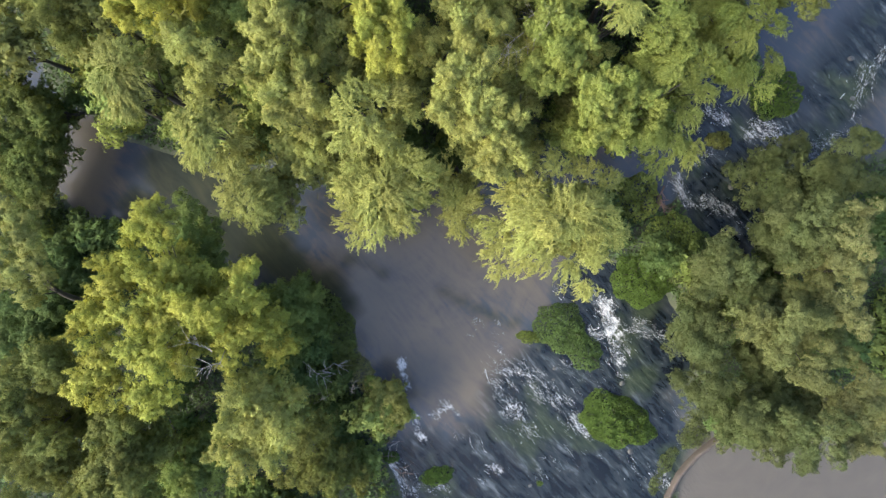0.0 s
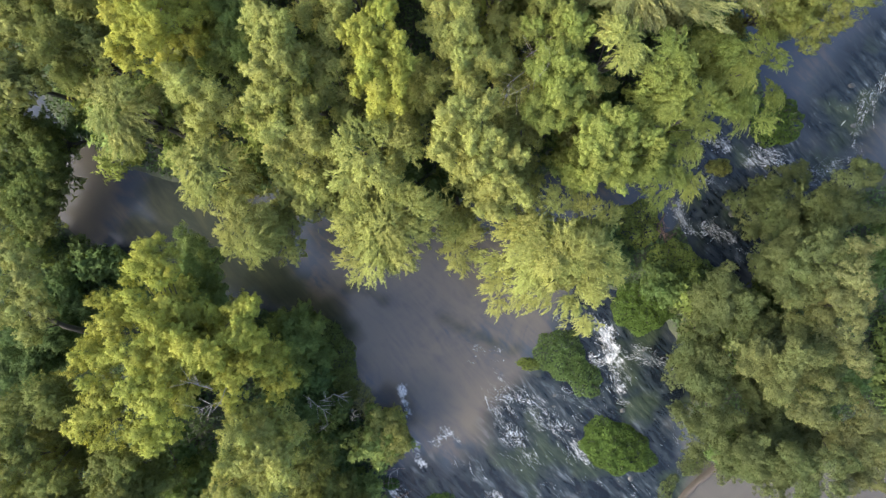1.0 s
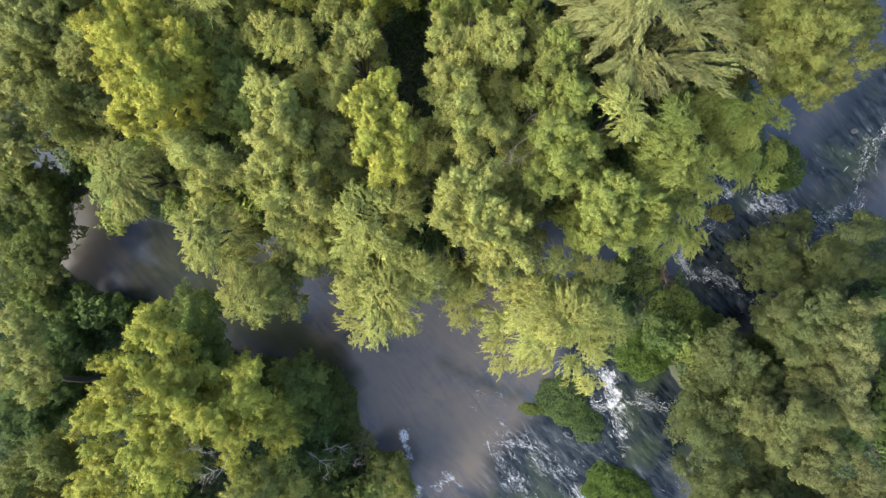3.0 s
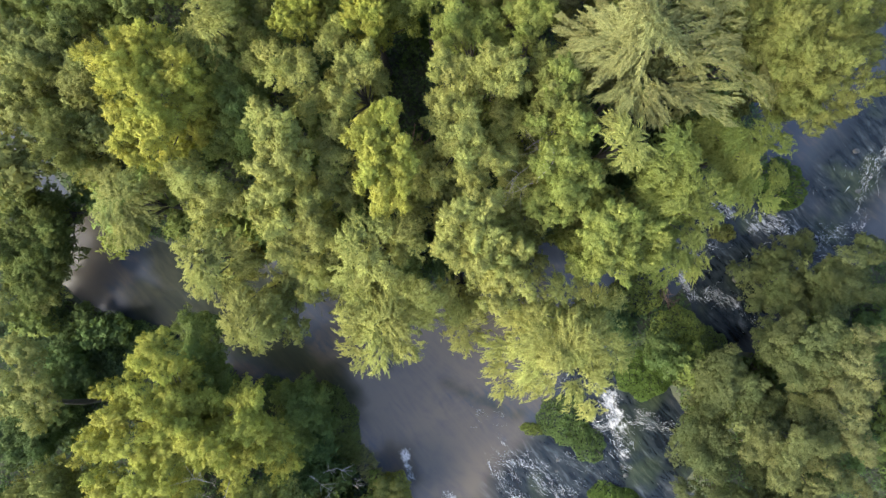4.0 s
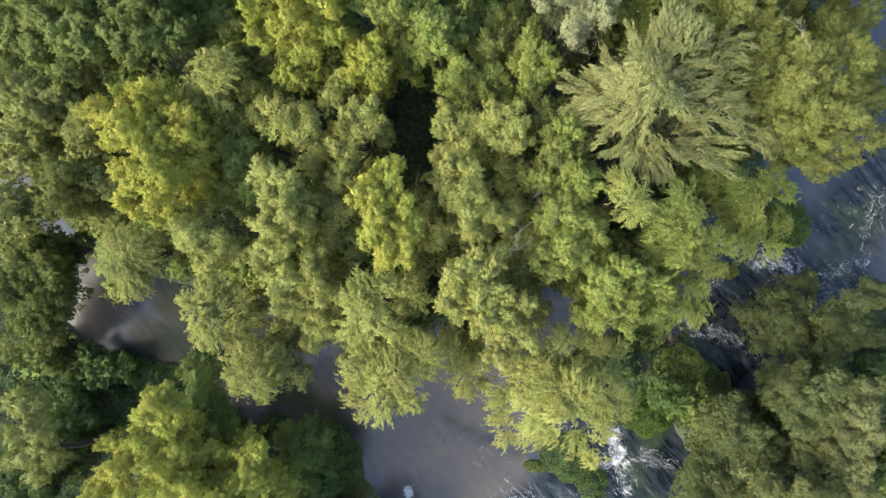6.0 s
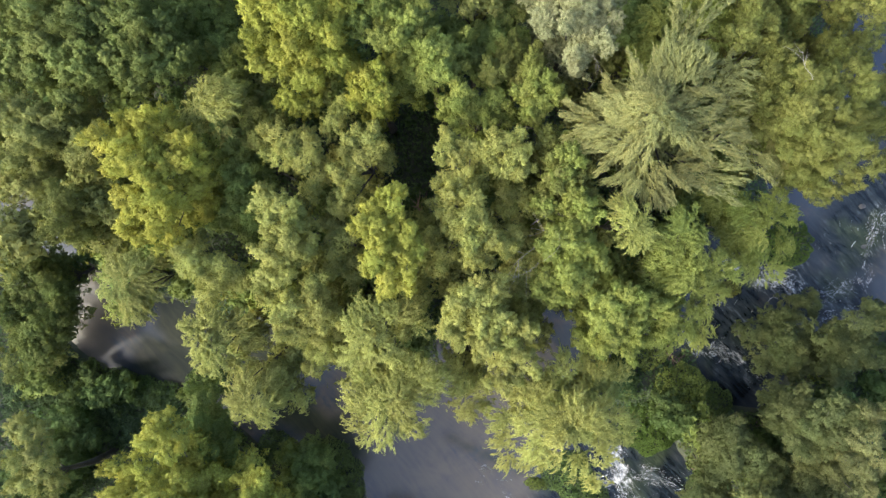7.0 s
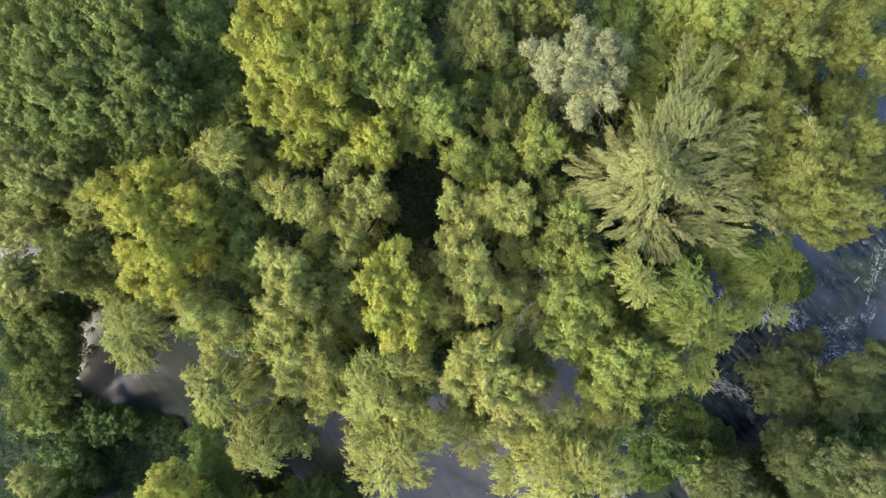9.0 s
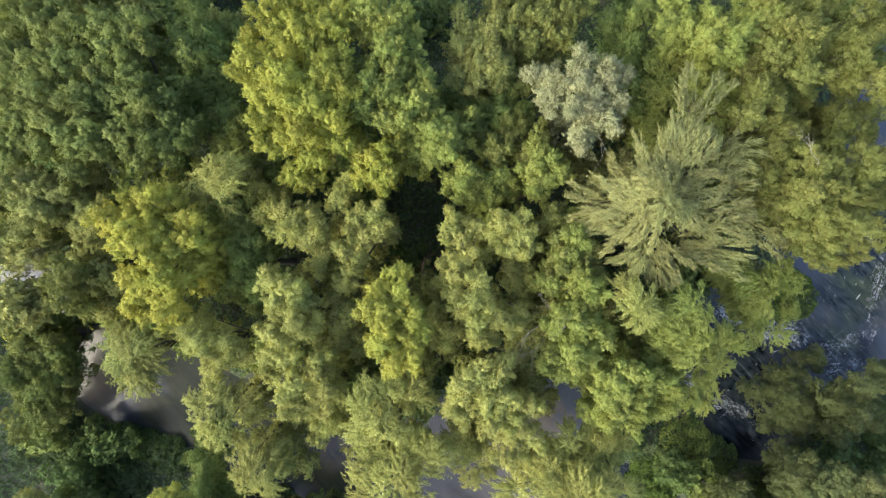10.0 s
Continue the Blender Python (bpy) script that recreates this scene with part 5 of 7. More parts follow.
tree('poplar_tree', 'fresh yellow-green poplar among darker trees', (6.6, 17.4), [
    (6.1, 17.6, 17.9, 1.11), (6.5, 18.5, 17.6, 1.09), (7.3, 17.4, 17.9, 0.99), (5.4, 16.1, 16.9, 0.96),
    (5.9, 17.3, 16.7, 0.85), (6.5, 16.5, 16.7, 0.91), (8.0, 16.5, 17.3, 0.94), (7.6, 15.3, 17.1, 0.93),
    (6.8, 16.3, 17.7, 0.95), (5.7, 19.5, 16.7, 0.91), (7.2, 19.4, 16.5, 0.90), (6.6, 18.7, 16.0, 0.98),
], 'round', 'olive', 1048)
tree('poplar_tree', 'grey-green tree with fine leaves', (-9.2, 18.8), [
    (-10.5, 20.0, 17.2, 1.06), (-10.5, 18.8, 17.2, 1.06), (-9.7, 19.4, 17.0, 0.90), (-8.4, 19.2, 17.1, 0.98),
    (-8.9, 18.4, 17.0, 0.98), (-8.2, 17.6, 16.9, 0.99), (-8.5, 16.8, 16.5, 0.91), (-9.1, 20.1, 16.7, 0.91),
], 'fine', 'willow', 1049)
tree('poplar_tree', 'grey-green tree by the dark clearing', (-6.1, 18.3), [
    (-6.9, 21.5, 16.7, 0.99), (-7.3, 20.8, 16.5, 0.91), (-6.1, 19.6, 17.5, 1.05), (-5.1, 19.7, 17.7, 1.05),
    (-4.7, 19.0, 17.3, 0.89), (-5.6, 18.6, 17.5, 0.97), (-6.7, 17.5, 17.3, 0.98), (-6.5, 16.5, 17.2, 0.98),
    (-6.9, 15.6, 16.9, 0.90), (-6.0, 17.2, 17.0, 0.90), (-7.3, 14.6, 14.7, 0.96), (-4.1, 18.9, 14.7, 0.87),
], 'fine', 'willow', 1050)
tree('poplar_tree', 'pale tree with a starry spray of twigs', (-14.8, 21.7), [
    (-14.1, 22.3, 17.8, 1.20), (-13.4, 22.6, 17.5, 0.89), (-15.0, 21.8, 17.3, 0.89), (-14.0, 21.5, 17.3, 1.14),
    (-15.8, 21.3, 14.7, 1.13), (-14.8, 21.1, 14.2, 1.06), (-16.6, 21.3, 14.2, 0.97),
], 'weep', 'willow', 1051)
tree('poplar_tree', 'broad grey-green poplar in the north woods', (-20.0, 27.4), [
    (-21.3, 31.3, 16.5, 1.12), (-19.8, 30.8, 16.5, 1.12), (-20.9, 29.8, 16.5, 1.23), (-19.0, 30.5, 16.6, 0.99),
    (-20.2, 30.9, 16.1, 1.00), (-19.5, 31.7, 16.6, 1.00), (-22.1, 28.6, 16.1, 1.19), (-21.5, 27.1, 16.4, 1.24),
    (-22.8, 27.2, 16.5, 1.22), (-19.3, 26.9, 16.5, 1.23), (-21.1, 27.6, 15.9, 1.29), (-19.9, 28.5, 16.3, 1.25),
    (-19.2, 26.3, 16.2, 1.12), (-19.5, 27.6, 16.1, 1.14), (-18.0, 27.1, 16.0, 1.20), (-18.9, 24.8, 16.3, 1.01),
    (-19.6, 23.5, 15.8, 1.11), (-20.4, 24.5, 16.1, 1.05), (-18.1, 26.0, 15.3, 1.12), (-17.0, 25.3, 15.5, 1.24),
    (-18.2, 24.3, 15.2, 1.09), (-21.0, 25.0, 15.8, 1.23), (-21.9, 25.8, 15.6, 1.07), (-20.9, 26.5, 15.4, 1.06),
], 'round', 'cool', 1052)
tree('poplar_tree', "broad grey-green poplar at the woods' edge", (-24.7, 26.8), [
    (-24.0, 29.2, 16.2, 1.35), (-26.0, 28.6, 15.4, 1.32), (-25.5, 30.0, 15.7, 1.21), (-25.6, 27.4, 15.8, 1.36),
    (-23.8, 27.0, 16.1, 1.22), (-25.2, 25.9, 15.5, 1.37), (-24.2, 25.0, 16.3, 1.21), (-23.0, 25.8, 15.6, 1.39),
    (-22.8, 24.4, 15.8, 1.29), (-23.9, 24.0, 15.3, 1.02), (-23.2, 23.9, 14.6, 1.05), (-24.2, 22.8, 14.7, 1.06),
    (-24.4, 30.3, 15.1, 1.21), (-24.0, 31.8, 15.5, 1.13), (-23.2, 31.0, 15.3, 1.23), (-26.5, 24.4, 14.4, 0.97),
    (-27.7, 24.6, 14.1, 0.98), (-26.7, 25.6, 14.1, 0.98),
], 'round', 'cool', 1053)
tree('poplar_tree', 'dark green poplar in the shade', (-17.1, 29.4), [
    (-17.0, 30.2, 14.2, 1.33), (-18.2, 31.9, 13.5, 1.24), (-16.6, 31.7, 14.0, 1.37), (-16.1, 29.2, 13.2, 1.29),
    (-17.4, 29.7, 13.0, 1.26), (-15.9, 30.4, 13.2, 1.16), (-17.3, 28.2, 13.9, 1.08), (-18.5, 27.5, 13.6, 1.12),
    (-19.2, 28.9, 12.9, 1.23), (-15.7, 26.9, 12.6, 1.28), (-16.6, 28.5, 12.6, 1.15), (-15.5, 28.4, 12.0, 1.19),
    (-16.7, 26.9, 12.8, 1.21), (-17.7, 25.8, 12.6, 1.29), (-18.2, 27.2, 12.5, 1.35), (-15.5, 32.9, 12.2, 1.19),
    (-14.5, 31.5, 12.4, 1.16), (-16.1, 31.6, 12.1, 1.34), (-18.7, 29.1, 13.5, 1.03), (-19.9, 29.9, 13.2, 1.15),
    (-18.5, 30.4, 13.3, 1.00),
], 'fine', 'green', 1054)
tree('willow_tree', 'grey-green willow by the backwater', (-26.8, 19.9), [
    (-27.7, 22.2, 14.5, 1.23), (-27.0, 20.5, 14.5, 1.42), (-28.3, 21.8, 14.6, 1.33), (-26.6, 20.3, 14.5, 1.19),
    (-26.7, 21.6, 14.3, 1.16), (-25.4, 21.1, 14.2, 1.14), (-28.2, 20.1, 14.1, 1.25), (-27.0, 20.2, 13.9, 1.27),
    (-28.1, 18.9, 13.7, 1.26), (-23.4, 19.0, 13.7, 1.25), (-25.4, 19.3, 13.0, 1.30), (-24.2, 20.4, 13.4, 1.24),
    (-23.8, 20.7, 12.3, 1.06), (-25.0, 21.4, 12.2, 1.02), (-24.2, 22.3, 12.0, 1.12), (-28.6, 18.3, 11.4, 1.16),
    (-27.2, 18.7, 11.2, 1.29), (-27.3, 17.2, 11.6, 1.31), (-30.3, 17.2, 12.3, 1.44), (-30.0, 18.6, 12.5, 1.40),
    (-28.5, 17.4, 12.3, 1.39),
], 'round', 'grey', 1055)
tree('willow_tree', 'pale willow standing in the backwater', (-24.5, 15.3), [
    (-24.3, 16.4, 16.9, 1.15), (-25.1, 15.8, 16.6, 0.83), (-23.7, 16.3, 16.7, 0.91), (-24.3, 15.1, 16.3, 1.00),
    (-25.3, 14.5, 15.8, 0.76), (-24.1, 16.0, 14.7, 1.13), (-24.8, 14.7, 14.2, 1.15), (-24.0, 15.4, 13.7, 1.07),
    (-24.9, 13.9, 12.7, 1.10),
], 'fine', 'olive', 1056)
tree('poplar_tree', "olive-green tree at the woods' edge", (-28.1, 29.3), [
    (-28.0, 33.0, 14.5, 1.26), (-26.9, 31.9, 14.4, 1.36), (-28.8, 31.6, 13.9, 1.32), (-27.5, 29.9, 14.7, 1.07),
    (-29.0, 29.0, 14.1, 1.15), (-29.3, 30.0, 14.2, 1.19), (-28.1, 26.2, 13.7, 1.39), (-29.4, 27.8, 13.5, 1.33),
    (-28.1, 28.0, 13.0, 1.27), (-29.6, 24.9, 13.8, 1.24), (-28.5, 25.2, 13.5, 1.23), (-29.5, 23.9, 13.1, 1.24),
    (-27.2, 33.2, 14.4, 1.12), (-25.7, 33.1, 14.3, 1.22), (-26.2, 31.9, 14.6, 1.23),
], 'round', 'cool', 1057)
tree('poplar_tree', 'shaded green tree under the poplars', (-13.2, 18.9), [
    (-13.6, 17.1, 14.3, 1.11), (-13.8, 18.4, 14.3, 1.09), (-12.6, 18.0, 14.0, 1.13), (-13.6, 19.0, 13.2, 1.17),
    (-12.7, 20.1, 13.7, 1.07), (-12.5, 18.9, 13.1, 1.01), (-13.0, 15.3, 14.6, 1.02), (-14.5, 15.6, 14.0, 1.04),
    (-13.5, 16.4, 14.4, 0.95), (-14.2, 20.0, 13.5, 1.55), (-12.7, 23.0, 12.3, 1.10), (-11.7, 22.0, 12.0, 1.16),
    (-12.7, 21.6, 12.0, 1.21),
], 'fine', 'green', 1058)
tree('poplar_tree', 'green tree under the golden poplar', (-15.6, 19.9), [
    (-15.6, 25.8, 12.8, 1.06), (-14.7, 25.6, 12.6, 1.20), (-15.4, 24.5, 12.6, 1.14), (-14.5, 22.6, 12.5, 1.59),
    (-17.4, 19.5, 13.8, 1.01), (-16.3, 20.1, 13.6, 1.00), (-16.6, 18.8, 13.5, 1.10), (-15.1, 17.8, 13.3, 1.17),
    (-16.6, 17.9, 13.0, 1.04), (-15.8, 18.9, 13.2, 1.17), (-15.5, 15.5, 13.9, 1.00), (-14.9, 16.6, 13.1, 1.13),
    (-14.5, 15.5, 13.5, 1.03),
], 'fine', 'poplar', 1059)
tree('willow_tree', 'grey-green tree on the backwater bank', (-29.4, 12.0), [
    (-32.6, 10.1, 7.8, 1.67), (-32.5, 12.1, 7.9, 1.66), (-31.1, 10.8, 7.9, 1.37), (-30.2, 9.8, 8.0, 1.52),
    (-30.5, 8.0, 7.6, 1.46), (-32.4, 8.4, 7.3, 1.69), (-31.6, 6.9, 7.8, 1.54), (-33.1, 6.1, 7.5, 1.44),
    (-33.3, 8.0, 7.6, 1.53), (-32.1, 5.3, 6.9, 1.34), (-30.8, 6.4, 6.6, 1.28), (-31.1, 4.8, 6.8, 1.26),
    (-32.8, 13.5, 7.7, 1.26), (-32.5, 12.1, 7.4, 1.28), (-34.3, 12.3, 7.4, 1.42),
], 'fine', 'cool', 1060)
tree('willow_tree', 'olive willow on the river bank', (20.5, -2.0), [
    (19.4, 0.5, 10.9, 1.24), (20.3, -0.1, 11.4, 1.22), (18.7, -1.1, 10.6, 1.25), (19.4, -1.6, 11.6, 1.40),
    (21.1, -1.7, 11.4, 1.22), (18.9, -2.7, 10.2, 1.16), (21.1, -3.5, 10.6, 1.34), (22.7, -3.1, 10.7, 1.15),
    (20.0, -3.8, 9.6, 1.18), (23.6, -2.8, 9.7, 0.88),
], 'soft', 'east', 1061, skirt=0.4)
tree('willow_tree', "soft olive willow at the rapids' edge", (21.7, -4.7), [
    (17.7, -4.8, 9.2, 1.38), (17.3, -6.7, 9.4, 1.38), (19.0, -5.0, 9.6, 1.27), (18.3, -7.0, 9.8, 1.37),
    (19.8, -6.1, 10.2, 1.16), (18.1, -10.1, 9.1, 1.39), (19.2, -10.3, 9.6, 1.47), (19.0, -11.8, 8.6, 1.31),
    (20.2, -9.8, 10.1, 1.36),
], 'soft', 'east', 1062, skirt=0.1)
tree('poplar_tree', 'yellow-tinged poplar on the east bank', (23.6, -4.9), [
    (21.5, -4.4, 13.6, 1.25), (22.7, -4.3, 14.6, 1.22), (21.0, -5.3, 13.1, 1.17), (22.3, -5.4, 14.2, 1.15),
    (24.8, -4.4, 13.7, 1.07), (24.8, -3.2, 11.7, 1.12), (25.9, -2.5, 11.2, 1.04), (24.7, -2.5, 11.2, 0.95),
    (25.3, -6.9, 14.6, 1.40), (23.8, -8.1, 14.2, 1.41), (22.3, -7.0, 14.2, 1.32),
], 'soft', 'dull', 1063)
tree('poplar_tree', 'tan and green poplar, its leaves turning', (26.7, -2.2), [
    (26.3, 0.8, 15.1, 1.29), (25.9, -0.7, 14.7, 1.13), (26.6, -1.3, 15.1, 1.29), (26.3, -2.9, 14.7, 1.13),
    (26.9, 2.5, 14.7, 1.13), (25.8, -2.1, 13.7, 0.89), (27.0, -4.5, 14.1, 1.23),
], 'soft', 'brown', 1064)
tree('willow_tree', 'grey-olive willow on the east bank', (28.0, -1.5), [
    (22.6, 2.3, 12.1, 1.20), (23.4, 2.8, 12.6, 1.19), (24.4, 2.6, 13.4, 1.34), (25.8, 2.6, 13.6, 1.25),
    (23.9, 1.1, 13.1, 1.26), (23.0, 0.4, 12.1, 1.20), (25.1, 0.8, 13.6, 1.25), (26.2, 2.0, 14.2, 1.15),
    (24.1, -0.7, 12.1, 1.20), (22.6, 0.9, 10.7, 1.05),
], 'soft', 'east', 1065)
tree('willow_tree', 'olive willow over the muddy pond', (23.2, -12.5), [
    (20.8, -12.6, 9.6, 1.38), (21.3, -11.4, 11.6, 1.41), (21.7, -13.1, 11.1, 1.33), (22.5, -12.1, 12.6, 1.38),
    (22.9, -13.2, 12.6, 1.28), (23.5, -11.6, 14.1, 1.33), (24.0, -13.1, 13.6, 1.25), (24.8, -11.1, 14.6, 1.22),
    (25.3, -12.7, 14.1, 1.24), (24.8, -14.2, 13.2, 1.09),
], 'soft', 'east', 1066)
tree('poplar_tree', 'brownish poplar over the muddy pond', (27.8, -11.0), [
    (27.1, -9.9, 13.4, 1.29), (28.0, -8.5, 13.5, 1.31), (28.9, -10.1, 13.1, 1.23), (28.7, -10.3, 13.5, 1.30),
    (28.7, -12.2, 13.4, 1.41), (27.7, -11.0, 13.2, 1.27), (28.0, -12.2, 12.6, 1.17), (28.5, -13.2, 12.4, 1.09),
    (26.9, -13.2, 12.5, 1.06), (26.7, -11.2, 12.7, 1.08), (26.5, -9.7, 12.6, 1.01), (27.7, -10.2, 12.6, 1.04),
], 'soft', 'brown', 1067)
tree('willow_tree', 'small grey-green willow on the river island', (30.6, 1.4), [
    (27.5, 8.4, 3.6, 1.33), (27.6, 6.7, 5.1, 1.29), (26.0, 5.9, 5.6, 1.39), (24.6, 4.5, 5.1, 1.40),
    (23.9, 6.2, 4.6, 1.20), (25.7, 7.1, 4.6, 1.31), (29.6, 8.4, 3.1, 1.23), (25.8, 3.9, 5.7, 1.07),
    (26.2, 4.6, 6.1, 1.27),
], 'soft', 'east', 1068, skirt=0.2)
tree('willow_tree', 'grey-green willow beside the upper rapids', (31.4, 1.8), [
    (30.1, 7.4, 8.5, 1.50), (28.8, 6.1, 8.1, 1.21), (29.4, 5.6, 9.1, 1.39), (28.7, 4.0, 7.6, 1.23),
    (31.0, 5.0, 8.6, 1.30), (31.8, 8.2, 7.6, 1.33),
], 'soft', 'east', 1069)
tree('young_tree', 'dark green tree between the willows', (26.1, -7.2), [
    (24.8, -4.9, 7.2, 1.52), (24.9, -3.4, 7.1, 1.26), (26.0, -4.2, 7.5, 1.35), (24.6, -8.0, 7.6, 1.44),
    (23.4, -8.2, 7.4, 1.29), (24.1, -6.6, 7.0, 1.32), (27.8, -4.5, 8.6, 1.41), (26.5, -3.8, 8.5, 1.36),
    (28.5, -3.0, 8.0, 1.31), (23.5, -11.0, 7.4, 1.28), (24.7, -9.5, 7.0, 1.39), (25.1, -11.1, 7.6, 1.32),
    (28.5, -6.7, 8.6, 1.32), (27.8, -5.7, 8.4, 1.27), (29.6, -4.9, 8.0, 1.26), (26.6, -12.4, 8.5, 1.43),
    (25.6, -11.4, 7.9, 1.48), (27.1, -10.8, 8.6, 1.24),
], 'round', 'east', 1070)
tree('young_tree', 'dim green tree beside the sunlit poplar', (-19.7, -3.4), [
    (-17.3, 3.0, 11.7, 1.12), (-17.5, 1.4, 11.7, 1.12), (-16.8, 0.4, 10.7, 1.15), (-15.8, -1.0, 11.2, 1.14),
    (-17.0, -0.8, 12.2, 1.11), (-18.7, 2.4, 10.7, 0.96),
], 'fine', 'green', 1071)
tree('poplar_tree', 'soft green tree between the golden poplars', (-23.2, 19.2), [
    (-22.7, 20.0, 15.2, 1.12), (-24.2, 19.1, 14.7, 1.13), (-23.2, 19.0, 15.0, 0.95), (-22.8, 18.7, 13.7, 1.07),
], 'fine', 'grey', 1072)
tree('poplar_tree', 'dim fine-leaved tree under the poplars', (-13.9, 16.4), [
    (-13.2, 19.4, 14.7, 1.04), (-13.2, 18.1, 14.2, 1.06), (-13.0, 17.1, 13.7, 0.98), (-15.7, 15.1, 13.2, 0.99),
    (-14.8, 14.8, 13.2, 0.99), (-13.8, 14.1, 12.2, 1.02),
], 'fine', 'green', 1073)
tree('willow_tree', "sunlit willow leaning over the pool's inlet", (5.0, 10.3), [
    (4.0, 13.6, 15.1, 1.20), (4.9, 12.4, 14.6, 1.30), (3.8, 11.5, 13.6, 1.24), (4.5, 10.2, 12.1, 1.38),
    (5.3, 8.3, 10.6, 1.33), (3.7, 7.0, 11.6, 1.40), (6.7, 12.1, 14.6, 1.21), (5.8, 13.6, 15.6, 1.18),
    (5.8, 10.3, 12.6, 1.18), (6.0, 6.6, 10.1, 1.35), (4.5, 8.3, 10.6, 1.24),
], 'fine', 'willow', 1074)
tree('poplar_tree', 'pale poplar beside the leaning willow', (-1.6, 12.0), [
    (-1.8, 12.4, 14.1, 1.23), (-2.8, 11.5, 13.7, 1.07), (-1.4, 13.4, 15.2, 1.11), (2.0, 14.7, 15.7, 1.01),
    (-3.0, 8.7, 14.1, 1.23), (-2.0, 10.1, 13.7, 1.15), (-2.5, 13.5, 14.7, 1.04),
], 'fine', 'willow', 1075)
tree('willow_tree', 'dim green willow behind the great willow', (13.4, 27.3), [
    (12.8, 29.0, 16.2, 1.08), (12.4, 27.4, 15.7, 1.10), (12.3, 25.6, 15.2, 1.03), (15.2, 28.3, 16.2, 1.08),
    (12.2, 24.4, 15.2, 1.03), (13.1, 30.3, 16.2, 1.08), (16.1, 26.0, 15.7, 1.10),
], 'weep', 'poplar', 1076)
tree('poplar_tree', 'small yellow-green poplar between taller trees', (4.3, 23.8), [
    (3.1, 24.5, 16.7, 1.07), (2.3, 23.5, 16.7, 0.99), (3.8, 25.4, 16.7, 0.90), (4.9, 24.6, 17.2, 0.97),
    (5.1, 23.5, 17.2, 0.97), (6.0, 22.8, 16.7, 0.99), (4.6, 22.6, 16.2, 1.00),
], 'round', 'olive', 1077)
tree('poplar_tree', 'light green poplar with upright sprays', (-1.2, 24.6), [
    (-0.7, 24.6, 17.9, 1.19), (-1.4, 25.6, 18.0, 1.03), (-1.0, 23.6, 17.7, 1.04), (-1.9, 24.4, 17.7, 0.96),
], 'round', 'poplar', 1078)
tree('poplar_tree', 'pale fine-leaved poplar in the north woods', (1.2, 28.4), [
    (1.2, 29.5, 18.5, 1.10), (0.7, 28.6, 18.1, 1.03), (1.9, 28.7, 18.3, 1.02), (-0.0, 28.2, 17.2, 1.05),
    (1.1, 27.7, 17.2, 1.05), (2.3, 27.9, 16.7, 0.99),
], 'fine', 'grey', 1079)
tree('poplar_tree', 'small olive poplar in a gap of the woods', (-14.1, 21.1), [
    (-11.5, 20.9, 15.7, 1.10), (-12.5, 21.5, 15.2, 0.94), (-12.0, 19.9, 15.2, 1.03), (-13.7, 20.5, 14.2, 0.96),
    (-17.1, 22.5, 13.7, 1.07), (-17.9, 21.4, 13.7, 1.07),
], 'fine', 'olive', 1080)


tree('poplar_tree', 'young grey-green poplar beneath taller crowns', (-7.0, 13.2), [
    (-7.4, 14.6, 16.2, 0.95), (-6.7, 13.8, 16.0, 0.90), (-7.3, 13.0, 15.8, 1.00), (-6.4, 12.4, 15.5, 0.95),
    (-7.6, 11.9, 15.6, 0.90), (-6.3, 11.3, 15.0, 0.90),
], 'fine', 'grey', 1081)
tree('poplar_tree', 'young yellow-green poplar among bare twigs', (4.1, 15.8), [
    (4.2, 16.6, 16.6, 0.90), (4.8, 15.7, 16.4, 0.85), (3.5, 15.5, 16.2, 0.90), (4.0, 14.6, 15.8, 0.90),
    (3.2, 16.6, 16.2, 0.80),
], 'fine', 'willow', 1082)


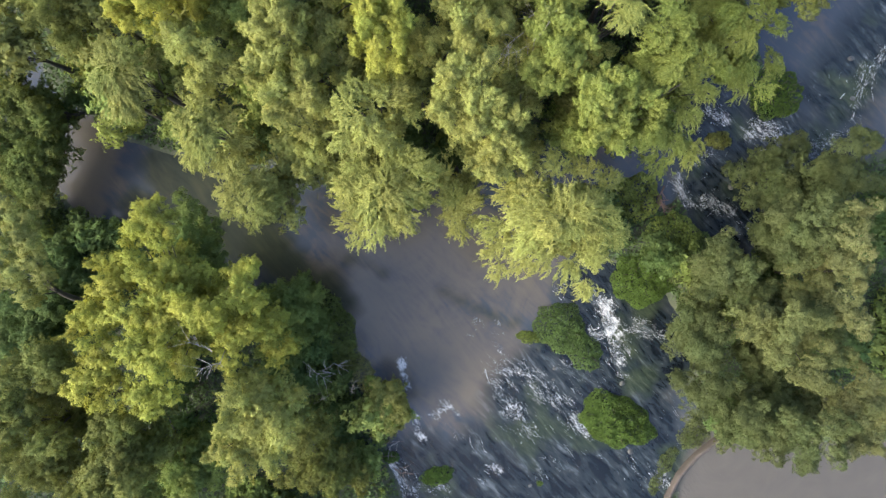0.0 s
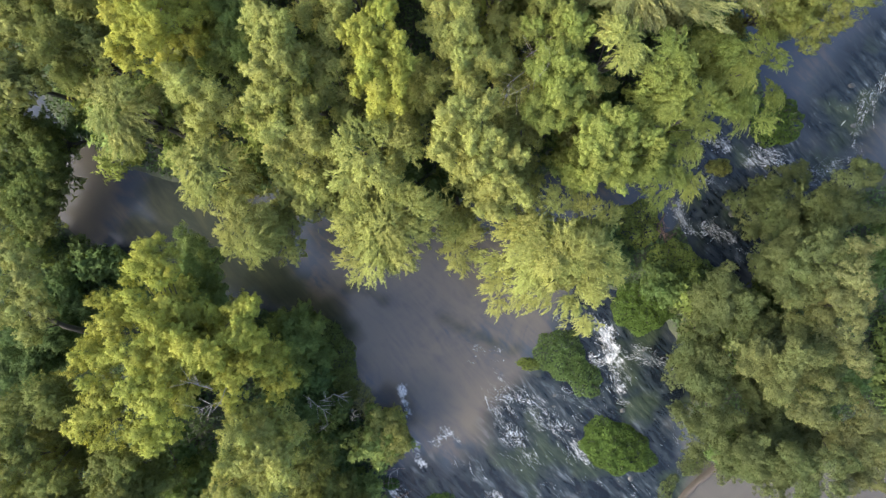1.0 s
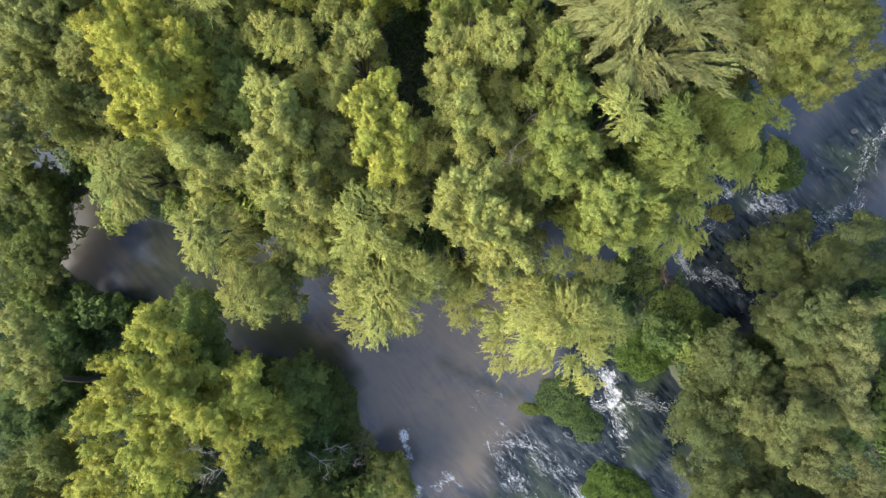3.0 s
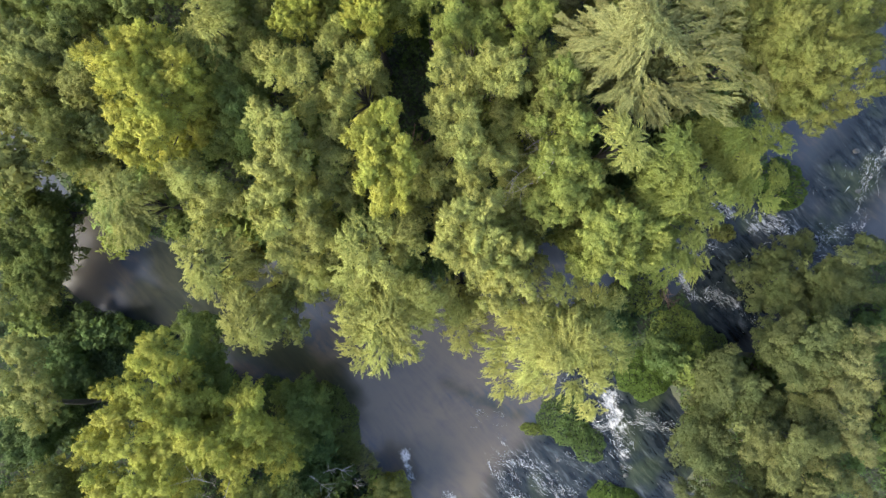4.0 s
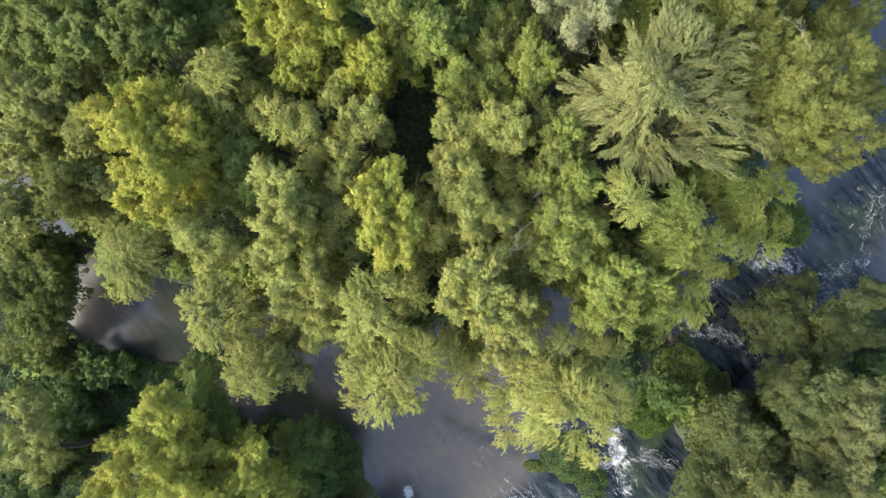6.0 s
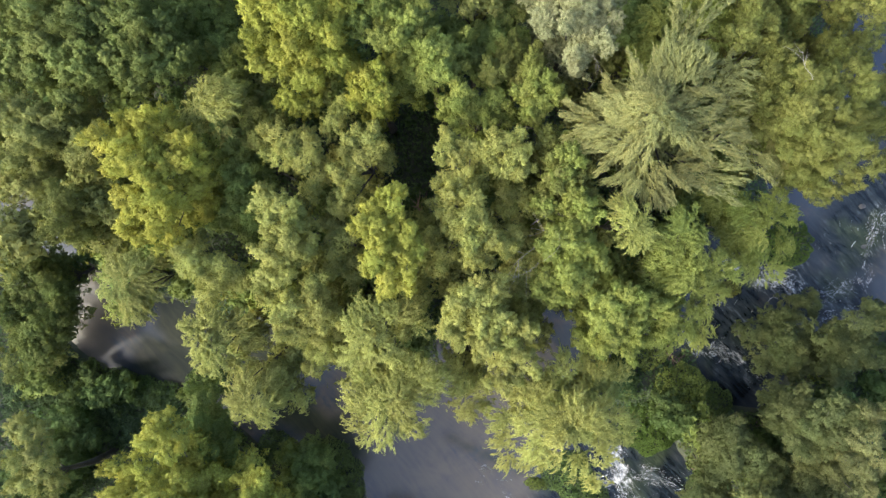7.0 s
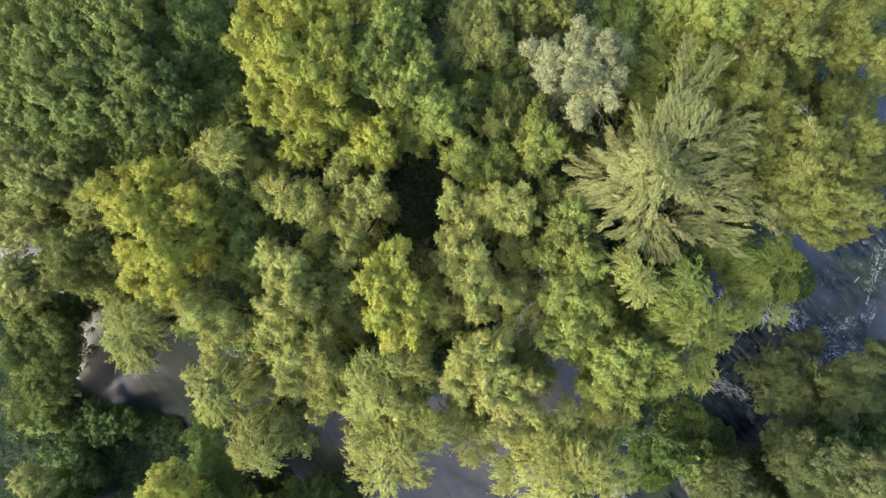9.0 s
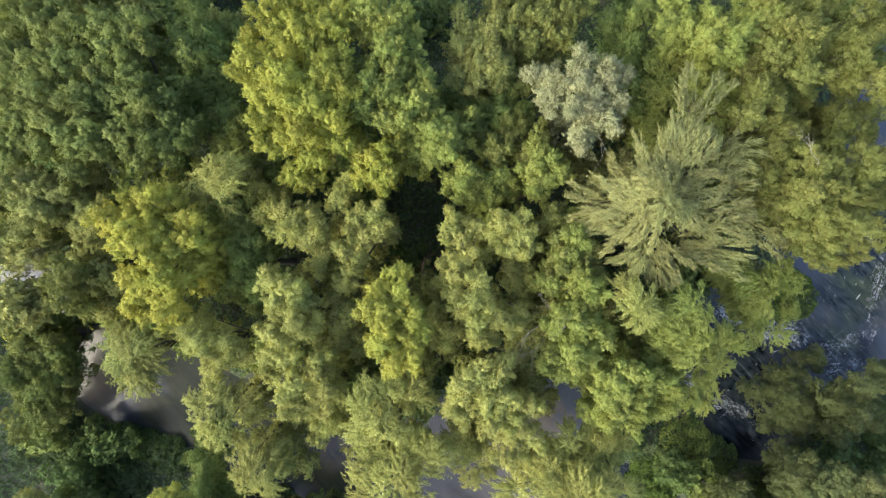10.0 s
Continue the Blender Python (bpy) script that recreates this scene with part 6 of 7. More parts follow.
# ---- shrubs on the banks and islands ----
def shrub(label, x, y, rx, ry, h, turn, leaf, seed, size=0.16, dense=620, name="shrub", slim=1.0):
    """A low dense mound of leaves on many short stems."""
    r = np.random.default_rng(seed)
    z0 = float(max(ground_height(x, y), -0.15))
    thing = tagged(new(name), label, "shrub")
    thing.location = (x, y, z0)
    thing.rotation_euler = (0, 0, radians(turn))
    n = int(dense * rx * ry * 1.6)
    a, d = r.uniform(0, 6.283, n), np.sqrt(r.uniform(0, 1, n))
    edge = 1 + 0.06 * np.sin(3 * a + seed) + 0.06 * np.sin(5 * a + 2 * seed) + 0.05 * np.sin(9 * a)
    px, py = np.cos(a) * d * rx * edge, np.sin(a) * d * ry * edge
    # each shrub is a crowd of small rounded heads of its own height
    heads = int(7 * rx * ry) + 5
    ha, hd = r.uniform(0, 6.283, heads), np.sqrt(r.uniform(0, 1, heads)) * 0.95
    hx, hy, hh, hr = np.cos(ha) * hd * rx, np.sin(ha) * hd * ry, r.uniform(0.6, 1.05, heads), r.uniform(0.35, 0.6, heads)
    lumps = np.max(hh[None] - 0.55 * np.minimum(((px[:, None] - hx[None]) ** 2 + (py[:, None] - hy[None]) ** 2) / hr[None] ** 2, 1.0), axis=1)
    dome = np.sqrt(np.clip(1 - d ** 2.6, 0, 1)) * lumps
    p = np.stack([px, py, h * dome - np.abs(r.normal(0, 0.10, n)) + 0.05], 1)
    normal = unit(np.stack([np.cos(a) * d * 0.7, np.sin(a) * d * 0.7, np.full(n, 0.9)], 1) + r.normal(0, 0.42, (n, 3)))
    along = np.cross(normal, r.normal(0, 1, (n, 3)))
    ob = new("foliage", leaf_mesh("foliage", leaves(p, along, normal, size * r.uniform(0.7, 1.3, n), size * slim * r.uniform(0.5, 0.8, n)), LEAF[leaf]))
    ob.parent = thing
    for _ in range(7):
        w, far = r.uniform(0, 6.283), r.uniform(0.3, 0.8)
        end = (math.cos(w) * rx * far, math.sin(w) * ry * far, h * 0.72)
        v, f = tube(bent((end[0] * 0.25, end[1] * 0.25, -0.35), end, 0.1, (0, 0)), (0.05, 0.042, 0.034, 0.026, 0.012), 5)
        link_mesh("stem", v, f, BARK, thing, smooth=True)
    return thing


def bush(label, x, y, z, s, leaf, seed, parts=3, name="understory_bush"):
    """A looser bush of a few leafy boughs."""
    r = np.random.default_rng(seed)
    z0 = float(max(ground_height(x, y), -0.4)) - 0.1
    thing = tagged(new(name), label, "bush")
    thing.location = (x, y, z0)
    for k in range(parts):
        w, far = r.uniform(0, 6.283), (0 if k == 0 else s * r.uniform(0.5, 0.9))
        end = Vector((math.cos(w) * far, math.sin(w) * far, max(0.4, (z - z0) * r.uniform(0.75, 1.0) - 0.3 * s)))
        v, f = tube(bent((0, 0, 0), end, 0.2, r.normal(0, 0.1, 2)), (0.07, 0.06, 0.045, 0.03, 0.015), 5)
        stem = link_mesh("stem", v, f, BARK, thing, smooth=True)
        ob = new("foliage", bough_mesh("skirt", leaf, int(r.integers(5)), False))
        ob.parent = stem
        ob.location = end
        ob.rotation_euler = (r.normal(0, 0.1), r.normal(0, 0.1), r.uniform(0, 6.283))
        q = s * r.uniform(0.8, 1.1)
        ob.scale = (q, q, q * 0.9)
    return thing


shrub("bright green rounded shrub on a river island", 15.1, -15.0, 3.5, 2.3, 1.3, -24, "shrub", 1)
shrub("dense green shrub on the bank beside the falls", 17.5, -2.4, 3.0, 2.6, 1.5, 10, "shrub", 2)
shrub("dense green shrub growing in the rapids", 10.2, -6.9, 2.5, 2.2, 1.2, -35, "dark", 3, 0.15, 480)
shrub("green shrub trailing into the rapids", 12.2, -8.9, 2.1, 1.5, 0.9, -50, "dark", 4, 0.15, 480)
shrub("pale green weeds at the pool's lip", 7.4, -7.7, 1.2, 0.6, 0.5, -10, "reed", 5)
shrub("small green shrub among the rapids", -0.6, -19.9, 1.6, 0.9, 0.7, 15, "shrub", 6)
shrub("tiny green tussock in the rapids", 8.4, -20.6, 0.35, 0.3, 0.3, 0, "shrub", 7)
shrub("small green tussock at the bank", -4.6, -18.2, 0.8, 0.6, 0.6, 0, "shrub", 8)
shrub("tall green shrub on the channel's bank", 28.7, 13.4, 2.2, 2.3, 2.6, 0, "shrub", 9)
shrub("dark trailing brush on the pool's bank", -10.2, -7.2, 2.6, 3.4, 1.5, 12, "cool", 10, 0.5, 330, slim=0.16)
shrub("dark trailing brush beside the pool", -8.9, -9.6, 1.6, 1.6, 1.0, 0, "cool", 11, 0.5, 330, slim=0.16)
shrub("dry grey-green grass on the pool's bank", -7.9, -10.4, 1.9, 1.4, 0.9, -20, "pale", 22, 0.5, 260, slim=0.12)
shrub("dry straw-coloured grass by the river", -6.4, -12.2, 1.3, 1.1, 0.6, 0, "pale", 23, 0.5, 260, slim=0.12)
shrub("soft bright weeds along the rapids", -4.6, -13.6, 1.7, 2.3, 1.0, 15, "sunny", 24, 0.3, 420, slim=0.3)
shrub("green brush under the willow", 16.5, 4.2, 2.6, 2.2, 1.8, 30, "poplar", 12, 0.2, 330)
shrub("green brush along the bank", 19.6, 0.8, 2.2, 2.4, 1.6, 0, "poplar", 13, 0.2, 330)
shrub("dark brush on the bank beside the trees", 21.6, -0.6, 2.4, 2.0, 1.8, 20, "dark", 14, 0.2, 330)
shrub("low weeds along the dirt bank", 19.6, -18.6, 1.5, 0.7, 0.5, 55, "east", 15, 0.16, 360)
shrub("low dry weeds beside the dirt bank", 18.6, -20.6, 1.3, 0.6, 0.4, 65, "east", 20, 0.16, 360)
shrub("low weeds along the earth bank", 21.8, -16.6, 1.4, 0.7, 0.5, 40, "east", 21, 0.16, 360)
shrub("low dull weeds on the spit of land", 22.1, -16.1, 1.9, 1.3, 0.6, 40, "east", 26, 0.16, 360)
shrub("low weeds on the bank by the rapids", -5.6, -15.6, 1.6, 1.3, 0.7, 0, "olive", 16, 0.16, 330)
shrub("small green shrub by the upper falls", 23.9, 9.4, 1.2, 0.8, 0.8, 0, "olive", 17)
shrub("dark trailing brush on the marsh bank", -26.6, 0.2, 3.2, 1.6, 1.2, -10, "dark", 18, 0.2, 330)
shrub("dark brush at the pond's edge", -21.2, 1.2, 2.0, 1.4, 1.2, 0, "dark", 19, 0.2, 330)
for k, (mx, my, wide, deep, high) in enumerate([(-28.8, 0.6, 2.6, 1.7, 1.1), (-31.6, -0.6, 2.4, 2.0, 1.6), (-34.0, 1.2, 2.4, 1.7, 1.2), (-36.6, 1.0, 2.2, 2.0, 1.4),
                                                (-32.2, -3.4, 2.3, 2.0, 1.8), (-28.4, -2.2, 2.4, 1.8, 1.3), (-33.0, -7.0, 2.2, 2.2, 1.9), (-25.2, -0.6, 2.2, 1.5, 1.2),
                                                (-35.2, -6.6, 2.2, 1.8, 1.4), (-38.4, -8.0, 2.0, 1.5, 1.0), (-15.6, -4.6, 1.8, 1.4, 1.2)]):
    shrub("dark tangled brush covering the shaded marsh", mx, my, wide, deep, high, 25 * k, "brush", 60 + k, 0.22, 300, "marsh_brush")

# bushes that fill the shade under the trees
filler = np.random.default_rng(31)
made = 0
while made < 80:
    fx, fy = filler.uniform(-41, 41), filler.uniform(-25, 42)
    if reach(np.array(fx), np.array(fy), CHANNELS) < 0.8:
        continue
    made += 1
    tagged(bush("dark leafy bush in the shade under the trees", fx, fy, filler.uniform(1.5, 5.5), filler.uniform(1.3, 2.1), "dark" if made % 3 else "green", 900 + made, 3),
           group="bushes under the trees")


# ---- low growth on the land, and young trees in the shade of the tall ones ----
def undergrowth(count):
    r = np.random.default_rng(57)
    x, y = r.uniform(-43, 44, count), r.uniform(-27, 46, count)
    z = ground_height(x, y)
    ok = z > 0.12
    x, y, z = x[ok], y[ok], z[ok]
    n = len(x)
    patch = np.clip(0.5 + 0.6 * sway(x, y, 1.4, 8.0), 0, 1)
    p = np.stack([x, y, z + 0.08 + patch * np.abs(r.normal(0, 0.45, n))], 1)
    normal = unit(r.normal(0, 0.5, (n, 3)) + np.array((0, 0, 0.8)))
    return leaves(p, np.cross(normal, r.normal(0, 1, (n, 3))), normal, r.uniform(0.2, 0.5, n), r.uniform(0.1, 0.24, n))


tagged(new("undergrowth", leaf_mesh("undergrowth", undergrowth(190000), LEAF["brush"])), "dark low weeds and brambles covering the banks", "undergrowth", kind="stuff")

sapling = np.random.default_rng(63)
made = 0
while made < 50:
    fx, fy = sapling.uniform(-41, 30), sapling.uniform(4, 44)
    if reach(np.array(fx), np.array(fy), CHANNELS) < 1.5 or math.hypot(fx + 2.4, fy - 19.5) < 3.5:
        continue
    made += 1
    high, crown = sapling.uniform(9, 13.5), []
    for _ in range(5):
        w, far = sapling.uniform(0, 6.283), sapling.uniform(0.3, 2.4)
        crown.append((fx + math.cos(w) * far, fy + math.sin(w) * far, high * sapling.uniform(0.82, 1.0), sapling.uniform(1.2, 1.8)))
    tagged(tree("young_tree", "shaded green young tree under the tall poplars", (fx, fy), crown, "skirt", ("green", "poplar", "grey")[made % 3], 3000 + made, 0.0),
           group="young trees in the shade")


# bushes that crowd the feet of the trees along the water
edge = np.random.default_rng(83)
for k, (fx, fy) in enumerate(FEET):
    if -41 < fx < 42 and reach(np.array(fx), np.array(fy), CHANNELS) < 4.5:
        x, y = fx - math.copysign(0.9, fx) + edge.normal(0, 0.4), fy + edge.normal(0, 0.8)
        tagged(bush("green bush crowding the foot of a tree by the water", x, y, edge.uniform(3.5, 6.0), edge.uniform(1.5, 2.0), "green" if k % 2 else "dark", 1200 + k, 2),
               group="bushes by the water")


# ---- dead wood ----
def dead_branch(name, label, points, thick, twigs, mat, seed, category="branch"):
    """A bare forked branch through the points, with twigs."""
    r = np.random.default_rng(seed)
    origin = Vector(points[0])
    thing = tagged(new(name), label, category)
    thing.location = origin
    pts = [Vector(p) - origin for p in points]
    fine = []
    for a, b in zip(pts, pts[1:]):
        fine += [a.lerp(b, t) + Vector(r.normal(0, 0.04, 3)) * (t > 0) for t in (0, 0.33, 0.66)]
    fine.append(pts[-1])
    n = len(fine)
    v, f = tube(fine, [thick * (1 - 0.8 * i / (n - 1)) for i in range(n)], 6)
    stem = link_mesh("stem", v, f, mat, thing, smooth=True)
    for _ in range(twigs):
        i = int(r.integers(1, n - 1))
        way = (fine[i] - fine[i - 1]).normalized()
        side = Vector((way.y, -way.x, r.normal(0.1, 0.2))) * r.choice((-1, 1))
        end = fine[i] + (way * r.uniform(0.4, 1.0) + side * r.uniform(0.4, 1.0)) * r.uniform(0.6, 1.6)
        v, f = tube(bent(fine[i], end, 0.08, r.normal(0, 0.1, 2)), [thick * k for k in (0.4, 0.34, 0.28, 0.2, 0.1)], 5)
        link_mesh("twig", v, f, mat, stem, smooth=True)
    return thing


dead_branch("dead_branch", "bleached bare branch among the green leaves", [(-14.6, -6.2, 15.2), (-14.0, -5.6, 17.6), (-15.4, -5.0, 18.4)], 0.024, 16, PALE_WOOD, 41)
dead_branch("dead_branch", "bleached bare branch in the tree's crown", [(-13.6, -5.4, 15.0), (-13.2, -6.4, 17.8), (-14.6, -6.9, 18.2)], 0.022, 14, PALE_WOOD, 42)
dead_branch("dead_tree", "dead bleached sapling leaning over the brush", [(-10.6, -11.4, 0.3), (-10.4, -9.8, 6.0), (-9.6, -8.4, 9.6), (-8.0, -9.4, 9.9)], 0.04, 26, PALE_WOOD, 43, "tree")
dead_branch("dead_tree", "dead grey sapling among the bank brush", [(-9.4, -12.4, 0.3), (-9.8, -12.0, 4.5), (-9.0, -11.0, 7.5)], 0.032, 22, PALE_WOOD, 44, "tree")
dead_branch("dead_tree", "bare bleached sapling bent over the pool's bank", [(-9.2, -10.9, 0.3), (-9.6, -9.6, 5.0), (-8.4, -8.6, 7.0), (-7.2, -9.2, 7.2)], 0.045, 24, PALE_WOOD, 54, "tree")
dead_branch("dead_tree", "bare pale sapling beside the dry grass", [(-8.0, -12.6, 0.3), (-7.6, -11.6, 3.0), (-7.0, -10.4, 4.4)], 0.04, 20, PALE_WOOD, 55, "tree")
dead_branch("driftwood", "reddish driftwood snag at the bank", [(18.4, 4.6, 0.7), (18.9, 3.4, 0.9), (19.4, 2.2, 0.6)], 0.10, 8, RED_WOOD, 45)
dead_branch("driftwood", "reddish driftwood snag on the island brush", [(19.0, 5.4, 0.7), (18.2, 4.0, 1.1), (19.9, 3.1, 0.8)], 0.08, 8, RED_WOOD, 46)
dead_branch("driftwood", "brown driftwood lodged at the river's edge", [(-6.8, -17.4, 0.5), (-6.2, -16.0, 0.7), (-5.2, -15.2, 0.5)], 0.09, 9, RED_WOOD, 47)
dead_branch("driftwood", "brown driftwood lodged beside the rapids", [(20.6, -6.0, 0.6), (21.6, -6.8, 0.7), (23.0, -7.2, 0.5)], 0.09, 6, RED_WOOD, 48)
dead_branch("fallen_branch", "fallen reddish branch on the forest floor", [(-1.6, 14.2, 1.2), (-2.6, 16.0, 1.6), (-2.0, 18.0, 1.2)], 0.12, 10, RED_WOOD, 49)
dead_branch("fallen_branch", "bare grey branch hanging under the crown", [(5.0, 14.6, 14.0), (6.6, 15.6, 15.4), (7.6, 17.0, 15.8)], 0.05, 10, PALE_WOOD, 50)
dead_branch("dead_branch", "bare pale branch reaching between two crowns", [(5.4, 13.4, 13.5), (5.1, 13.6, 17.0), (3.9, 12.5, 17.0), (3.2, 11.5, 16.8)], 0.028, 9, PALE_WOOD, 52)
dead_branch("dead_branch", "bare grey branch over the shaded water", [(6.2, 13.0, 14.0), (5.8, 14.2, 16.8), (4.6, 14.4, 17.2)], 0.025, 8, PALE_WOOD, 53)
dead_branch("dead_tree", "reddish dead sapling tangled in the dark clearing", [(-1.7, 14.6, 0.3), (-2.0, 15.0, 5.5), (-2.3, 15.8, 8.5), (-3.0, 16.6, 9.4)], 0.07, 26, DRY_RED, 56, "tree")
dead_branch("dead_tree", "thin reddish dead sapling beside the clearing", [(-1.4, 16.6, 0.3), (-1.6, 16.2, 6.0), (-2.6, 15.4, 8.0)], 0.05, 18, DRY_RED, 57, "tree")
dead_branch("dead_branch", "pale bare branch forking over the crowns", [(5.4, 12.4, 15.0), (4.9, 12.2, 17.6), (4.0, 11.7, 18.0), (3.2, 11.3, 18.1)], 0.018, 10, PALE_WOOD, 58)
dead_branch("dead_branch", "thin pale branch among yellow-green leaves", [(5.6, 12.4, 15.0), (5.3, 12.5, 17.8), (6.0, 13.2, 18.4), (6.4, 14.1, 18.6)], 0.018, 8, PALE_WOOD, 59)
dead_branch("dead_branch", "curved bare branch at the golden-green crown", [(20.0, 22.8, 18.0), (19.4, 22.4, 20.3), (18.8, 23.0, 20.6), (18.6, 24.0, 20.7)], 0.018, 6, PALE_WOOD, 60)
dead_branch("dead_branch", "bare grey twig beside the silver poplar", [(8.0, 24.8, 15.5), (7.9, 24.2, 18.6), (8.4, 23.2, 18.7)], 0.016, 4, PALE_WOOD, 61)
snag = np.random.default_rng(91)
for k in range(14):
    sx, sy = snag.uniform(-7.6, -3.4), snag.uniform(-19.5, -13.6)
    w, far = snag.uniform(0, 6.283), snag.uniform(0.8, 1.6)
    dead_branch("driftwood", "tangled dry twigs washed onto the river bank",
                [(sx, sy, 0.45), (sx + math.cos(w) * far * 0.5, sy + math.sin(w) * far * 0.5, 0.75), (sx + math.cos(w + 0.3) * far, sy + math.sin(w + 0.3) * far, 0.6)],
                0.045, 6, RED_WOOD if k % 3 else PALE_WOOD, 700 + k)


# ---- stones in the rapids ----
def stone(x, y, s, seed, label):
    r = np.random.default_rng(seed)
    bm = bmesh.new()
    bmesh.ops.create_icosphere(bm, subdivisions=2, radius=1.0)
    for v in bm.verts:
        k = 1 + 0.28 * noise.noise(v.co * 1.3 + Vector((seed, 0, 0))) + 0.10 * noise.noise(v.co * 3.1)
        v.co = Vector((v.co.x * s * 1.2, v.co.y * s * 0.9, v.co.z * s * 0.55)) * k
    me = bpy.data.meshes.new("stone")
    bm.to_mesh(me)
    bm.free()
    me.materials.append(STONE)
    me.shade_smooth()
    ob = tagged(new("stone", me), label, "stone", group="stones in the rapids")
    ob.location = (x, y, -0.28 * s)
    ob.rotation_euler = (r.normal(0, 0.1), r.normal(0, 0.1), r.uniform(0, 6.28))
    return ob


pebble = np.random.default_rng(77)
for k in range(26):
    ax, ay, bx2, by2, w = BROKEN[k % len(BROKEN)]
    u = pebble.uniform(0, 1)
    stone(ax + (bx2 - ax) * u + pebble.normal(0, w * 0.45), ay + (by2 - ay) * u + pebble.normal(0, w * 0.45), pebble.uniform(0.12, 0.3), 500 + k,
          "dark wet stone breaking the surface of the rapids")


# ---- dirt bank between the rapids and the pond ----
def dirt_bank():
    mid = [(18.6, -27.0), (19.6, -21.8), (20.6, -19.8), (22.0, -18.2), (23.9, -16.7), (27.5, -15.2), (33.0, -15.0), (44.0, -17.0)]
    verts, faces, rows = [], [], []
    for (ax, ay), (bx2, by2) in zip(mid, mid[1:]):
        steps = max(3, int(math.hypot(bx2 - ax, by2 - ay) / 0.3))
        rows += [(ax + (bx2 - ax) * k / steps, ay + (by2 - ay) * k / steps) for k in range(steps)]
    across = [-0.42, -0.28, -0.17, -0.07, 0.07, 0.17, 0.28, 0.42]
    lift = [-0.6, 0.05, 0.38, 0.48, 0.5, 0.4, 0.05, -0.6]
    for i, (x, y) in enumerate(rows):
        x2, y2 = rows[min(i + 3, len(rows) - 1)]
        x1, y1 = rows[max(i - 3, 0)]
        d = math.hypot(x2 - x1, y2 - y1)
        nx, ny = -(y2 - y1) / d, (x2 - x1) / d
        for w, z in zip(across, lift):
            wob = 1 + 0.25 * float(sway(x + w, y, 0.7, 2.0))
            verts.append((x + nx * w * wob, y + ny * w * wob, z + 0.08 * float(sway(x + w * 2, y, 0.4, 1.0))))
    m = len(across)
    for i in range(len(rows) - 1):
        for k in range(m - 1):
            faces.append((i * m + k, (i + 1) * m + k, (i + 1) * m + k + 1, i * m + k + 1))
    return tagged(link_mesh("dirt_bank", verts, faces, EARTH, smooth=True), "narrow bare earth bank beside the muddy pond", "bank", kind="structure")


dirt_bank()


# ---- foam ----
def foam(label, x1, y1, x2, y2, half, count, flow, seed, long=0.5, thick=0.07):
    """White water: many small curling flecks strewn along a line and drawn out with the current (flow: degrees)."""
    r = np.random.default_rng(seed)
    verts, faces = [], []
    knots = [(r.uniform(0, 1), r.normal(0, 0.55) * half) for _ in range(max(3, count // 14))]
    for _ in range(int(count * 1.5)):
        u, side = r.uniform(0, 1), r.normal(0, 0.6) * half
        if r.uniform(0, 1) < 0.6:
            ku, ks = knots[int(r.integers(len(knots)))]
            u, side = ku + r.normal(0, 0.08), ks + r.normal(0, 0.16)
        d = max(math.hypot(x2 - x1, y2 - y1), 0.01)
        x = x1 + (x2 - x1) * u - (y2 - y1) / d * side
        y = y1 + (y2 - y1) * u + (x2 - x1) / d * side
        w = radians(flow) + r.normal(0, 0.28)
        size, wide = 1.2 * long * r.lognormal(0, 0.4), 0.26 * thick * r.lognormal(0, 0.5)
        bend = r.normal(0, 0.5)
        first = len(verts)
        for k in range(5):
            s = k / 4 - 0.5
            a = w + bend * s
            ex, ey = x + math.cos(a) * s * size, y + math.sin(a) * s * size
            g = wide * (1 - 3.6 * s * s) * r.uniform(0.7, 1.3)
            z = float(water_height(ex, ey)) + 0.03
            nx, ny = -math.sin(a) * g, math.cos(a) * g
            verts += [(ex - nx, ey - ny, z), (ex, ey, z + 0.02 + g * 0.4), (ex + nx, ey + ny, z)]
        for k in range(4):
            q = first + 3 * k
            faces += [(q, q + 3, q + 4, q + 1), (q + 1, q + 4, q + 5, q + 2)]
    return tagged(link_mesh("foam", verts, faces, FOAM, smooth=True), label, "foam", kind="stuff")


foam('white water pouring over the falls', 13.7, -4.2, 14.8, -7.1, 0.88, 140, -60, 600, 0.45, 0.10)
foam('white water curling below the falls', 14.8, -7.1, 12.9, -7.6, 0.69, 60, -180, 601, 0.35, 0.09)
foam('white foam below the falls', 14.8, -7.9, 15.8, -9.6, 1.08, 73, -50, 602, 0.40, 0.08)
foam('foam streaks drifting from the falls', 16.1, -6.9, 20.0, -7.9, 1.08, 80, -10, 603, 0.50, 0.06)
foam("small spill of white water at the pool's lip", 9.9, -3.4, 10.6, -4.4, 0.39, 16, -60, 604, 0.30, 0.07)
foam('white foam where the pool spills over', 4.7, -9.8, 7.9, -11.1, 0.98, 86, -35, 605, 0.40, 0.07)
foam("thin foam on the pool's ripples", 2.7, -6.6, 5.2, -7.4, 0.88, 30, -20, 606, 0.35, 0.04)
foam('foam streaks in the rapids', 4.2, -11.3, 7.4, -16.0, 1.08, 86, -55, 607, 0.60, 0.06)
foam('foam streaks running down the rapids', 7.2, -11.3, 10.6, -13.8, 1.08, 86, -40, 608, 0.60, 0.06)
foam("white foam at the island's edge", 11.1, -14.3, 12.9, -16.3, 0.59, 50, -50, 609, 0.50, 0.08)
foam('foam streaks in the rapids', 5.7, -13.8, 7.7, -16.8, 1.23, 66, -55, 610, 0.60, 0.06)
foam('thin foam streaks in the rapids', 8.7, -14.8, 11.1, -18.8, 1.96, 17, -55, 611, 0.60, 0.05)
